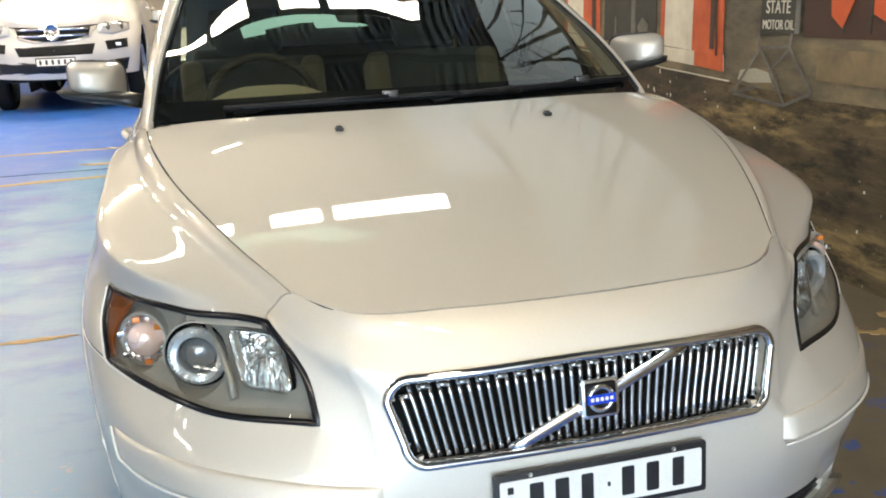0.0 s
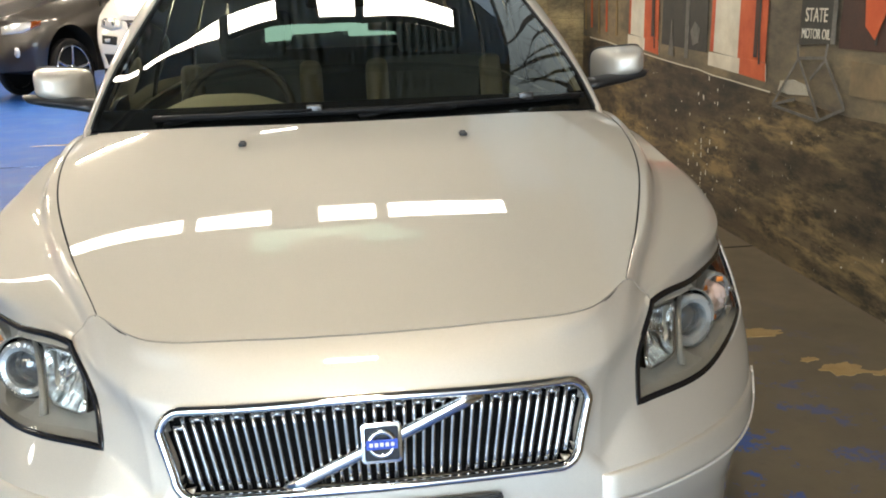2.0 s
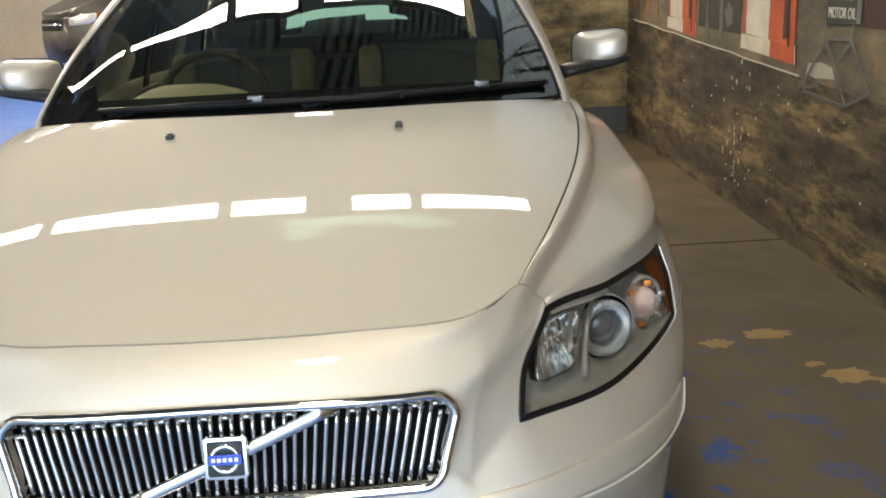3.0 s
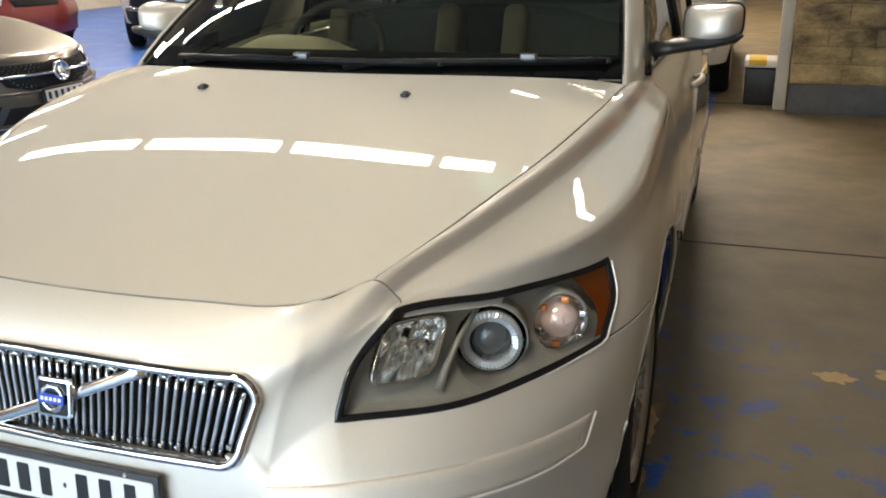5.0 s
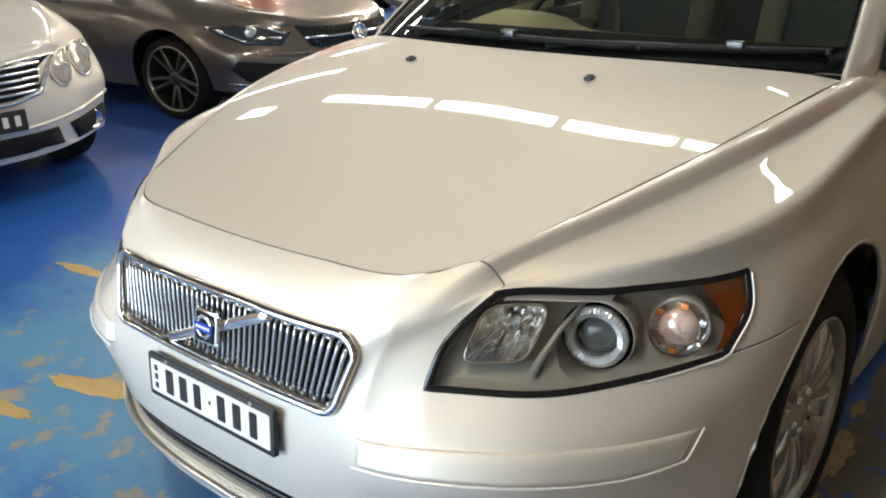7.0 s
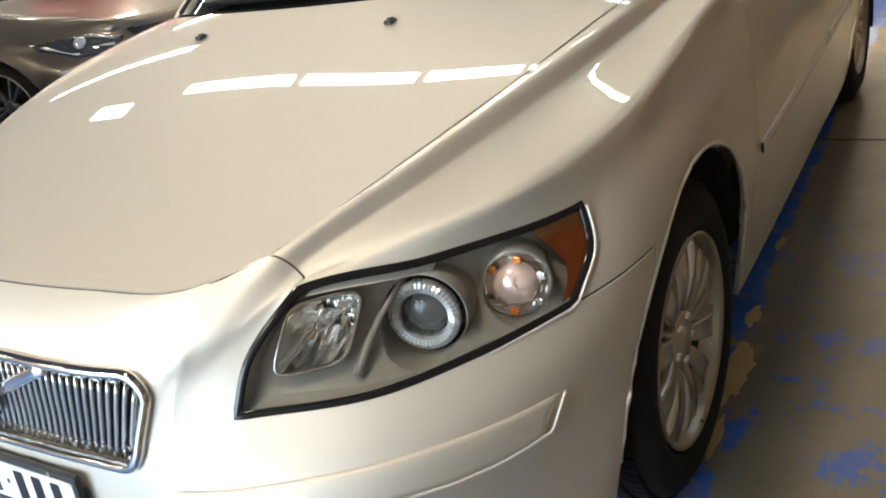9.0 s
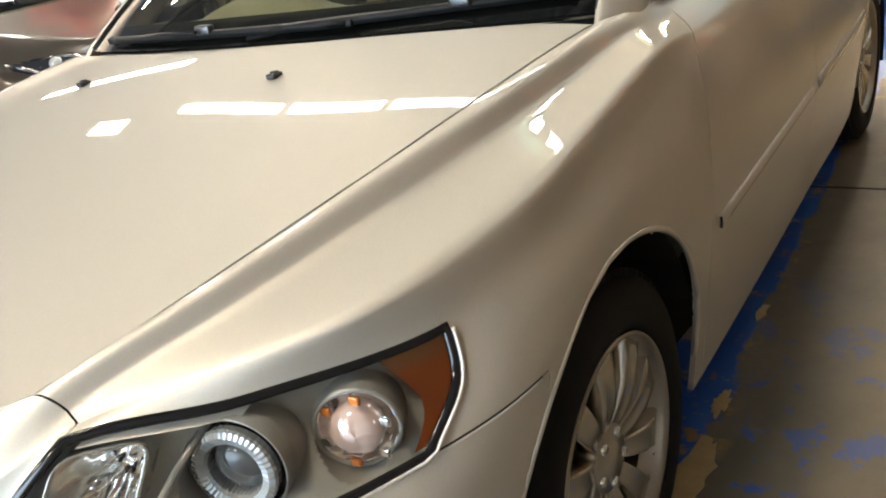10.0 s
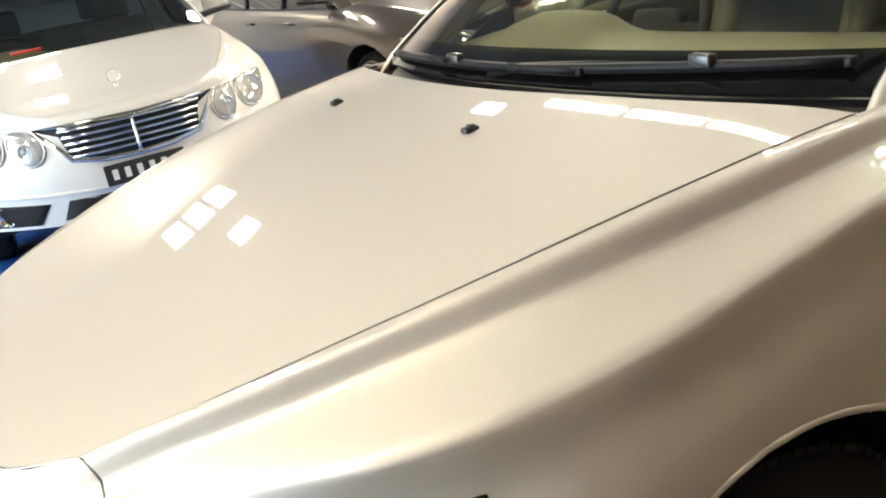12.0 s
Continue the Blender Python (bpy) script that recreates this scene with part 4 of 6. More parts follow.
def oval(w, h, n=10):
    return [(w * math.cos(2 * math.pi * i / n), h * math.sin(2 * math.pi * i / n)) for i in range(n)]


# ---------------------------------------------------------------- grille
BAR_ALLOY = material("bright_bar_alloy", (0.52, 0.515, 0.50), 0.16, 0.95)
def grille_edge(grow=0.0, n=14):
    """The rounded outline of the grille, as x and z."""
    out = []
    zt, zb, r = 0.690 + grow, 0.556 - grow, 0.035
    for cx, cz, a in ((1, 1, 0), (-1, 1, 90), (-1, -1, 180), (1, -1, 270)):
        z0 = zt - r if cz > 0 else zb + r
        side = 0.312 + 0.25 * (z0 - zb) + grow
        for i in range(9):
            t = math.radians(a + 90 * i / 8)
            x, z = cx * (side - r) + r * math.cos(t), z0 + r * math.sin(t)
            out.append((x, z - 0.06 * x * x * (cz > 0) + 0.03 * x * x * (cz < 0)))
        if cz > 0 and cx > 0 or cz < 0 and cx < 0:
            x0 = cx * (side - r)
            for i in range(1, n):
                x = x0 * (1 - 2 * i / n)
                out.append((x, (zt if cz > 0 else zb) + (-0.06 if cz > 0 else 0.03) * x * x))
    return out


grille = part("grille", sweep([on_front(x, z, 0.006) for x, z in grille_edge(0.006)], oval(0.0085, 0.009), True), CHROME, car, "chrome framed grille with vertical bars")
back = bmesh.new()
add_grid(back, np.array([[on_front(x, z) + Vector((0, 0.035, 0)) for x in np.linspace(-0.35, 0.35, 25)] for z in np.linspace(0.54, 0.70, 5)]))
part("grille_backing", back, VOID, grille, "black sheet for the shade behind the bars")
edge_z = lambda x, hi: (0.690 - 0.06 * x * x) if hi else (0.556 + 0.03 * x * x)
BARS = 42
xs = [-1 + (2 * i + 1) / BARS for i in range(BARS)]


def bar_x(u, z):
    """Across the grille at a height; the bars fan out a little to the top."""
    return u * (0.306 + 0.25 * (z - 0.556))


for i, u in enumerate(xs):
    short = max(0.0, abs(u) - 0.93) * 0.28
    x = bar_x(u, 0.62)
    z1, z0 = edge_z(x, True) - 0.005 - short, edge_z(x, False) + 0.004 + short
    pts = [on_front(bar_x(u, z), z, -0.003) for z in np.linspace(z0, z1, 7)]
    bar = sweep(pts, [(-0.0034, -0.014), (0.0034, -0.014), (0.0034, 0.001), (0.0022, 0.003), (-0.0022, 0.003), (-0.0034, 0.001)], ups=[(0, -1, 0.1)] * 7)
    if i % 2 == 0 and i + 1 < BARS:
        a, b = on_front(bar_x(u, z1) - 0.0028, z1 - 0.003, -0.003), on_front(bar_x(xs[i + 1], z1) + 0.0028, z1 - 0.003, -0.003)
        join(bar, sweep([a, b], [(-0.003, -0.012), (0.003, -0.012), (0.003, 0.0025), (-0.003, 0.0025)], ups=[(0, -1, 0.1)] * 2))
    else:
        join(bar, box(0.006, 0.008, 0.007, on_front(bar_x(u, z0), z0 + 0.006, -0.002), 0.001))
    part("bar", bar, BAR_ALLOY, grille)
strap = [on_front(x, z, 0.006) for x, z in zip(np.linspace(-0.155, 0.165, 12), np.linspace(0.556, 0.690, 12))]
part("diagonal_strap", sweep(strap, [(-0.0105, -0.008), (0.0105, -0.008), (0.0105, 0.001), (0.007, 0.004), (-0.007, 0.004), (-0.0105, 0.001)]), CHROME, grille, "polished diagonal strap")
EMB = Matrix.Translation(on_front(0.0, 0.627, 0.012)) @ Euler((radians(80), 0, 0)).to_matrix().to_4x4()
badge = part("badge", prism(round_rect(0.066, 0.066, 0.008), 0.012, EMB @ Matrix.Translation((0, 0, -0.004)), 0.002), CHROME, grille, "square chrome badge with blue band")
part("badge_field", prism(round_rect(0.055, 0.055, 0.004), 0.002, EMB @ Matrix.Translation((0, 0, 0.0075))), GLOSS_BLACK, badge)
ring = lathe([(0.0235, 0), (0.0235, 0.003), (0.0165, 0.004), (0.0165, 0)], 40, axis="z")
part("badge_ring", moved(ring, EMB @ Matrix.Translation((0, 0, 0.0095))), CHROME, badge)
part("badge_band", prism(round_rect(0.050, 0.0155, 0.001), 0.005, EMB @ Matrix.Translation((0, 0, 0.0095))), BADGE_BLUE, badge, "blue enamel band")
for i in range(5):
    part("band_mark", prism(round_rect(0.0055, 0.006, 0.0005, 2), 0.0008, EMB @ Matrix.Translation((-0.017 + 0.0085 * i, 0, 0.0142))), PLATE_WHITE, badge)

# ---------------------------------------------------------------- number plate, its characters as plain bars
PLATE = Matrix.Translation((0, on_front(0, 0.478).y - 0.010, 0.479)) @ Euler((radians(86), 0, 0)).to_matrix().to_4x4()
plate = part("number_plate", prism(round_rect(0.386, 0.093, 0.005), 0.010, PLATE @ Matrix.Translation((0, 0, -0.004)), 0.0015), BLACK, car, "white number plate in a black frame")
part("plate_face", prism(round_rect(0.366, 0.070, 0.004), 0.002, PLATE @ Matrix.Translation((0, 0, 0.0055))), PLATE_WHITE, plate)
for i, (x, w, h) in enumerate(((-0.128, 0.034, 0.052), (-0.083, 0.034, 0.052), (-0.038, 0.030, 0.052), (0.001, 0.008, 0.009), (0.036, 0.032, 0.052), (0.082, 0.032, 0.052), (0.130, 0.030, 0.052))):
    part("plate_mark", prism(round_rect(w * 0.72, h, 0.003, 3), 0.0012, PLATE @ Matrix.Translation((x + 0.008, 0, 0.0072))), BLACK, plate)
for i in range(3):
    part("plate_mark", prism(round_rect(0.010, 0.012, 0.001, 2), 0.0012, PLATE @ Matrix.Translation((-0.165, 0.019 - 0.019 * i, 0.0072))), BLACK, plate)
for x in (-0.13, 0.13):
    part("plate_bolt", moved(lathe([(0.004, 0.002), (0.004, 0.0), (0.0, 0.0025)], 10, axis="z"), PLATE @ Matrix.Translation((x, 0.041, 0.006))), SATIN, plate)

# ---------------------------------------------------------------- bumper strips, lower intake, chin
def strip(s):
    """The raised rubbing strip on a bumper corner."""
    low = spline([(.366, 0, .481), (.50, 0, .487), (.65, 0, .484), (.745, 0, .477), (.787, 0, .482)], np.linspace(0, 4, 34))
    up = spline([(.367, 0, .527), (.50, 0, .534), (.65, 0, .534), (.745, 0, .530), (.803, 0, .527)], np.linspace(0, 4, 34))
    bm = bmesh.new()
    lift = (0.0, 0.0095, 0.0112, 0.0105, 0.0075, 0.0068, 0.0045, 0.0)
    frac = (0.0, 0.03, 0.07, 0.16, 0.55, 0.88, 0.96, 1.0)
    G = np.empty((34, 8, 3))
    for i in range(34):
        end = min(1.0, i / 0.5, (33 - i) / 0.5)
        for j in range(8):
            q = low[i] * (1 - frac[j]) + up[i] * frac[j]
            G[i, j] = on_front(q[0], q[2], lift[j] * end - 0.0002)
    if s < 0:
        G = mirrored(G)
    add_grid(bm, G, flip=s > 0)
    bmesh.ops.recalc_face_normals(bm, faces=bm.faces)
    return smooth(bm)


for s in (1, -1):
    part("rubbing_strip", strip(s), CHAMPAGNE, car, "raised body-coloured rubbing strip")
    lo = spline([(.366, 0, .481), (.50, 0, .487), (.65, 0, .484), (.745, 0, .477), (.787, 0, .482)], np.linspace(0, 4, 34))
    edge = [on_front(s * q[0], q[2] - 0.0025, 0.0118) for q in lo]
    edge += [on_front(s * (lo[-1][0] * (1 - t) + 0.803 * t + 0.002), lo[-1][2] * (1 - t) + 0.527 * t, 0.0118 - 0.007 * t) for t in np.linspace(0.1, 1, 6)]
    edge = [Vector(p) for p in edge]
    part("strip_gap", tube(edge, [0.0024] * 40, 6), PALE_HIGHLIGHT, car, "ledge under the strip, coloured pale as its highlight")
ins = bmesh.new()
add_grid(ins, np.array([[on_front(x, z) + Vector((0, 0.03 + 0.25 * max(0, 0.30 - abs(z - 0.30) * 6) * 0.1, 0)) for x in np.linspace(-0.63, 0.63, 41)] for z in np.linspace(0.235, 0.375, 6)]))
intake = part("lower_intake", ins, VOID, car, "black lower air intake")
for z in (0.283, 0.305, 0.326):
    part("intake_slat", sweep([on_front(x, z) + Vector((0, 0.018, 0)) for x in np.linspace(-0.56, 0.56, 31)], oval(0.006, 0.010, 8)), BLACK, intake)
part("chin_lip", sweep([on_front(x, 0.252 + 0.02 * (x / 0.6) ** 2, 0.006) for x in np.linspace(-0.62, 0.62, 41)], oval(0.008, 0.016, 10)), SATIN, car, "pale lower lip under the intake")

# ---------------------------------------------------------------- headlamps
def on_lamp(k, v, back=0.0):
    q = spline([spline(BAND[i], [k])[0] for i in range(7)], [v], after=above(k))[0]
    return Vector(q) + Vector((-0.15, 0.97, -0.05)) * back


def cup(centre, facing, profile, n=40):
    m = Vector(facing).to_track_quat("Z", "Y").to_matrix().to_4x4()
    return moved(lathe(profile, n, axis="z"), Matrix.Translation(centre) @ m)


def flip_x(bm, s):
    if s < 0:
        bm.transform(Matrix.Diagonal((-1, 1, 1, 1)))
        bmesh.ops.reverse_faces(bm, faces=bm.faces[:])
    return bm


def headlamp(s):
    P = span(4, 6, 4, 6)
    kk, vv = KS[(KS >= 4) & (KS <= 6)], VS[(VS >= 4) & (VS <= 6)]
    hous = bmesh.new()
    floor_g = np.array([[on_lamp(4 + 2 * (0.03 + 0.94 * (k - 4) / 2), 4 + 2 * (0.035 + 0.93 * (v - 4) / 2), 0.026 + 0.014 * math.sin(math.pi * (v - 4) / 2)) for v in vv] for k in kk])
    face, face2 = Vector((0.30, -1, 0.04)).normalized(), Vector((0.62, -1, 0.02)).normalized()
    c, c2 = on_lamp(5.0, 5.0, 0.024), on_lamp(5.5, 4.96, 0.018)
    q = [on_lamp(4.20, 4.44, 0.014), on_lamp(4.66, 4.56, 0.014), on_lamp(4.52, 5.66, 0.014), on_lamp(4.05, 5.62, 0.014)]
    qc, qa, qb = (q[0] + q[1] + q[2] + q[3]) / 4, (q[1] + q[2] - q[0] - q[3]) / 4, (q[2] + q[3] - q[0] - q[1]) / 4
    back = Vector((-0.1, 1, 0.05))

    def soft_square(a, b):
        """A square's point drawn in to a square with rounded corners."""
        f = max(abs(a), abs(b)) / max(1e-6, (abs(a) ** 5 + abs(b) ** 5) ** 0.2)
        return a * f, b * f

    def bezel(p):
        p = Vector(p)
        for at, way, r in ((c, face, 0.0610), (c2, face2, 0.0515)):
            d = p - at
            if (d - way * d.dot(way)).length < r:
                return False
        d = p - qc
        d -= d.dot(qa.cross(qb).normalized()) * qa.cross(qb).normalized()
        den = qa.dot(qa) * qb.dot(qb) - qa.dot(qb) ** 2
        a = (d.dot(qa) * qb.dot(qb) - d.dot(qb) * qa.dot(qb)) / den
        b = (d.dot(qb) * qa.dot(qa) - d.dot(qa) * qa.dot(qb)) / den
        return abs(a) ** 5 + abs(b) ** 5 > 0.92

    floor_g = np.array([[floor_g[int(i), int(j)] * (1 - i % 1) * (1 - j % 1) + floor_g[min(int(i) + 1, len(kk) - 1), int(j)] * (i % 1) * (1 - j % 1) + floor_g[int(i), min(int(j) + 1, len(vv) - 1)] * (1 - i % 1) * (j % 1) + floor_g[min(int(i) + 1, len(kk) - 1), min(int(j) + 1, len(vv) - 1)] * (i % 1) * (j % 1)
                         for j in np.linspace(0, len(vv) - 1, 4 * len(vv) - 3)] for i in np.linspace(0, len(kk) - 1, 4 * len(kk) - 3)])
    add_grid(hous, floor_g, bezel)
    bmesh.ops.delete(hous, geom=[v for v in hous.verts if not v.link_faces], context="VERTS")
    lamp = part("headlamp", flip_x(smooth(hous), s), LAMP_GREY, car, "grey headlamp unit with clear cover")
    # walls from the cover's edge down to the bezel
    wall = bmesh.new()
    ring_o = [P[i, 0] for i in range(len(kk))] + [P[-1, j] for j in range(1, len(vv))] + [P[i, -1] for i in range(len(kk) - 2, -1, -1)] + [P[0, j] for j in range(len(vv) - 2, 0, -1)]
    fine_g = floor_g.reshape(-1, 3)
    floor_g = floor_g[::4, ::4]
    ring_i = [floor_g[i, 0] for i in range(len(kk))] + [floor_g[-1, j] for j in range(1, len(vv))] + [floor_g[i, -1] for i in range(len(kk) - 2, -1, -1)] + [floor_g[0, j] for j in range(len(vv) - 2, 0, -1)]
    add_grid(wall, np.array([ring_o + ring_o[:1], ring_i + ring_i[:1]]))
    part("lamp_wall", flip_x(wall, s), LAMP_GREY, lamp)
    cen = np.mean(np.array(ring_o), 0)
    rim = [Vector(p) + (Vector(cen) - Vector(p)).normalized() * 0.0036 + Vector((0.3, -0.7, 0.35)) * 0.0010 for p in ring_o]
    part("lamp_seal", flip_x(sweep(rim, oval(0.0064, 0.0022, 8), True, [(0.45, -0.75, 0.35)] * len(rim)), s), GLOSS_BLACK, lamp, "black rubber seal")
    cover = bmesh.new()
    C = P.copy()
    add_grid(cover, C)
    ob = part("lamp_cover", flip_x(smooth(cover), s), LENS, lamp, "clear polycarbonate cover")
    ob.visible_shadow = False
    # main beam: a squarish faceted reflector with rounded corners
    hb = bmesh.new()
    n = 17
    G = np.empty((n, n, 3))
    rnd = random.Random(4)
    for i in range(n):
        for j in range(n):
            a, b = 2 * i / (n - 1) - 1, 2 * j / (n - 1) - 1
            inside = max(abs(a), abs(b)) < 0.99
            dep = 0.060 * (1 - max(abs(a), abs(b)) ** 2.4) ** 0.5
            dep += inside * (0.007 * abs(math.sin(2.5 * math.pi * (a + 0.25 * b))) + rnd.uniform(-0.0045, 0.0045))
            a, b = soft_square(a, b)
            G[i, j] = qc + qa * a + qb * b + back * dep
    add_grid(hb, G)
    part("main_beam_reflector", flip_x(smooth(hb), s), BEAM_REFLECTOR, lamp, "faceted chrome reflector")
    ring = [soft_square(*p) for k in range(4) for p in [((-1 + u, -1), (1, -1 + u), (1 - u, 1), (-1, 1 - u))[k] for u in np.linspace(0, 2, 9)[:-1]]]
    part("reflector_rim", flip_x(sweep([qc + qa * a + qb * b - back * 0.001 for a, b in ring], oval(0.0035, 0.0035, 6), True), s), CHROME, lamp)
    bulb = qc + Vector((0, 0.02, 0.008))
    part("bulb", flip_x(cup(bulb, (0.15, -1, 0), [(0.0, 0.022), (0.008, 0.018), (0.010, 0.0), (0.010, -0.02)], 16), s), REFLECTOR, lamp)
    # pale band under the upper edge, put in for a reflection on the cover
    ledge = bmesh.new()
    add_grid(ledge, np.array([[on_lamp(k, 5.74 + 0.11 * b, 0.003 + 0.022 * b) for b in np.linspace(0, 1, 5)] for k in np.linspace(4.14, 5.0, 18)]))
    part("lamp_ledge", flip_x(smooth(ledge), s), PALE_HIGHLIGHT, lamp, "pale band painted for the cover's reflection")
    # fin between main beam and projector
    fin = [on_lamp(4.74, 4.24, 0.024), on_lamp(4.725, 4.7, 0.018), on_lamp(4.73, 5.2, 0.018), on_lamp(4.78, 5.70, 0.024)]
    part("lamp_fin", flip_x(tube(fin, [0.008, 0.006, 0.005, 0.004], 8), s), LAMP_GREY, lamp)
    # projector: fluted ring, lens
    def collar(name, at, way, r, h):
        """The skirt from a lamp's lip out to the bezel."""
        turn = way.to_track_quat("Z", "Y")
        d = fine_g - np.array(at)
        along = d @ np.array(way)
        flat = d - along[:, None] * np.array(way)
        rows = []
        for i in range(49):
            u = turn @ Vector((math.cos(2 * math.pi * i / 48), math.sin(2 * math.pi * i / 48), 0))
            near = float(along[np.argmin(((flat - np.array(u) * r) ** 2).sum(1))])
            rows.append([at + u * r + way * h, at + u * r * 1.02 + way * (h + near) / 2, at + u * r * 1.06 + way * near])
        bm = bmesh.new()
        add_grid(bm, np.array(rows))
        part(name, flip_x(smooth(bm), s), LAMP_GREY, lamp)

    collar("projector_collar", c, face, 0.0632, -0.0066)
    collar("indicator_collar", c2, face2, 0.0535, -0.003)
    part("projector_shroud", flip_x(cup(c, face, [(0.0650, -0.100), (0.0645, -0.008), (0.0630, -0.0065), (0.0615, -0.008), (0.0605, -0.090)]), s), LAMP_GREY, lamp)
    part("projector_well", flip_x(cup(c, face, [(0.0610, -0.012), (0.0600, -0.070), (0.0, -0.075)]), s), GLOSS_BLACK, lamp, "black gap round the projector")
    part("projector_tube", flip_x(cup(c, face, [(0.0500, -0.072), (0.0505, -0.026), (0.0480, -0.024)]), s), REFLECTOR, lamp, "chrome projector tube")
    flute = bmesh.new()
    m = face.to_track_quat("Z", "Y").to_matrix().to_4x4()
    N = 90
    prof = ((0.0540, -0.012), (0.0545, -0.003), (0.0525, 0.001), (0.0460, 0.004), (0.0370, 0.001), (0.0350, -0.004), (0.0345, -0.030))
    vs = [[flute.verts.new(((r + (0.0003 if i % 2 else -0.0003)) * math.cos(2 * math.pi * i / N), (r + (0.0003 if i % 2 else -0.0003)) * math.sin(2 * math.pi * i / N), h + (0.0009 if i % 2 else 0))) for i in range(N)] for r, h in prof]
    for a, b in zip(vs, vs[1:]):
        for i in range(N):
            flute.faces.new((a[i], a[(i + 1) % N], b[(i + 1) % N], b[i]))
    part("projector_ring", flip_x(moved(flute, Matrix.Translation(c) @ m), s), SATIN_RING, lamp, "fluted pale ring")
    part("projector_lens", flip_x(cup(c + face * -0.022, face, [(0.0350, -0.010), (0.0335, 0.004), (0.028, 0.012), (0.018, 0.018), (0.008, 0.0205), (0.0, 0.021)]), s), PROJECTOR, lamp, "round projector lens")
    # indicator
    part("indicator_rim", flip_x(cup(c2, face2, [(0.0540, -0.09), (0.0540, -0.004), (0.0525, 0.001), (0.0490, 0.001), (0.0480, -0.010)]), s), LAMP_GREY, lamp)
    bowl = bmesh.new()
    m2 = Matrix.Translation(c2) @ face2.to_track_quat("Z", "Y").to_matrix().to_4x4()
    rnd = random.Random(9)
    vs = [[bowl.verts.new(m2 @ Vector(((r + rnd.uniform(-w, w)) * math.cos(2 * math.pi * i / 26), (r + rnd.uniform(-w, w)) * math.sin(2 * math.pi * i / 26), h + rnd.uniform(-w, w)))) for i in range(26)]
          for r, h, w in ((0.0492, -0.004, 0.0), (0.0465, -0.006, 0.0014), (0.0425, -0.011, 0.0022), (0.0370, -0.016, 0.0022), (0.0310, -0.018, 0.001), (0.010, -0.020, 0.0))]
    for a, b in zip(vs, vs[1:]):
        for i in range(26):
            bowl.faces.new((a[i], a[(i + 1) % 26], b[(i + 1) % 26], b[i]))
    part("indicator_bowl", flip_x(bowl, s), REFLECTOR, lamp, "crumpled chrome indicator bowl")
    dome = cup(c2, face2, [(0.032, -0.018), (0.0345, -0.006), (0.0320, 0.006), (0.024, 0.0145), (0.012, 0.0185), (0.0, 0.0195)], 18)
    for v in dome.verts:
        v.co += Vector((rnd.uniform(-1, 1), rnd.uniform(-1, 1), rnd.uniform(-1, 1))) * 0.0014
    part("indicator_lens", flip_x(dome, s), PINK_LENS, lamp, "pale orange ribbed indicator lens")
    for a in range(6):
        w = math.radians(20 + 60 * a)
        off = m @ Vector((0.042 * math.cos(w), 0.042 * math.sin(w), 0.006))
        part("bowl_clip", flip_x(box(0.014, 0.006, 0.011, c2 + off, 0.002), s), ORANGE if a in (1, 2, 4) else CHROME, lamp)
    # amber side reflector in the outer corner
    am = bmesh.new()
    Gk, Gv = np.linspace(0, 1, 8), np.linspace(0, 1, 12)
    add_grid(am, np.array([[on_lamp(5.97 - (0.09 + 0.31 * b ** 1.6) * (1 - a), 4.14 + 1.78 * b, 0.009) for b in Gv] for a in Gk]))
    part("amber_reflector", flip_x(smooth(am), s), AMBER, lamp, "deep amber side reflector")
    return lamp


SATIN_RING = material("pale_fluted_ring", (0.50, 0.525, 0.525), 0.13, 0.55, coat_weight=0.8)
for s in (1, -1):
    headlamp(s)
    rim = [on_lamp(6.0, v) + Vector((0.005, 0.002, 0)) for v in np.linspace(5.95, 4.03, 14)] + [on_lamp(k, 4.0) + Vector((0.003, -0.002, -0.003)) for k in np.linspace(5.96, 5.5, 8)]
    part("wing_edge", flip_x(tube([Vector(p) for p in rim], [0.0024] * 14 + [0.0024 - 0.0002 * i for i in range(8)], 6), s), PALE_HIGHLIGHT, car, "pale painted highlight on the edge beside the headlamp")

# ---------------------------------------------------------------- windscreen, pillars, roof
W0 = [(0, 1.085, 1.000), (.30, 1.115, .996), (.56, 1.185, .988), (.715, 1.262, .980)]
W1 = [(0, 1.86, 1.387), (.28, 1.88, 1.386), (.48, 1.925, 1.381), (.585, 1.975, 1.372)]
P1 = [(.746, 1.42, .957), (.690, 1.755, 1.20), (.640, 2.08, 1.355)]


def screen_at(a, b):
    """A point on the windscreen: a outwards, b upwards, both 0 to 1."""
    lo, hi = Vector(spline(W0, [3 * a])[0]), Vector(spline(W1, [3 * a])[0])
    bow = 1.1 * (0.1089 * b - 0.1561 * b * b if b < 0.45 else 0.0174 * (1 - b) / 0.55)
    return lo * (1 - b) + hi * b + Vector((0.35 * a, -0.45, 0.85)) * bow


US, BS = np.linspace(0, 1, 17), np.linspace(0, 1, 15)
HALF = np.array([[screen_at(a, b) for b in BS] for a in US])
bm = bmesh.new()
add_grid(bm, np.concatenate([mirrored(HALF)[::-1], HALF[1:]]))
ws = part("windscreen", smooth(bm), SCREEN, car, "slightly green windscreen, clean")
ws.visible_shadow = False
# black printed border under the glass
frit = bmesh.new()
for f in (lambda q: q, mirrored):
    low = np.array([[screen_at(a, b) for b in np.linspace(0, 0.105, 5)] for a in US]) + np.array((0, 0.004, -0.006))
    side = np.array([[screen_at(a, b) for b in BS] for a in np.linspace(0.962, 1, 4)]) + np.array((0, 0.004, -0.006))
    up = np.array([[screen_at(a, b) for b in np.linspace(0.95, 1, 3)] for a in US]) + np.array((0, 0.004, -0.006))
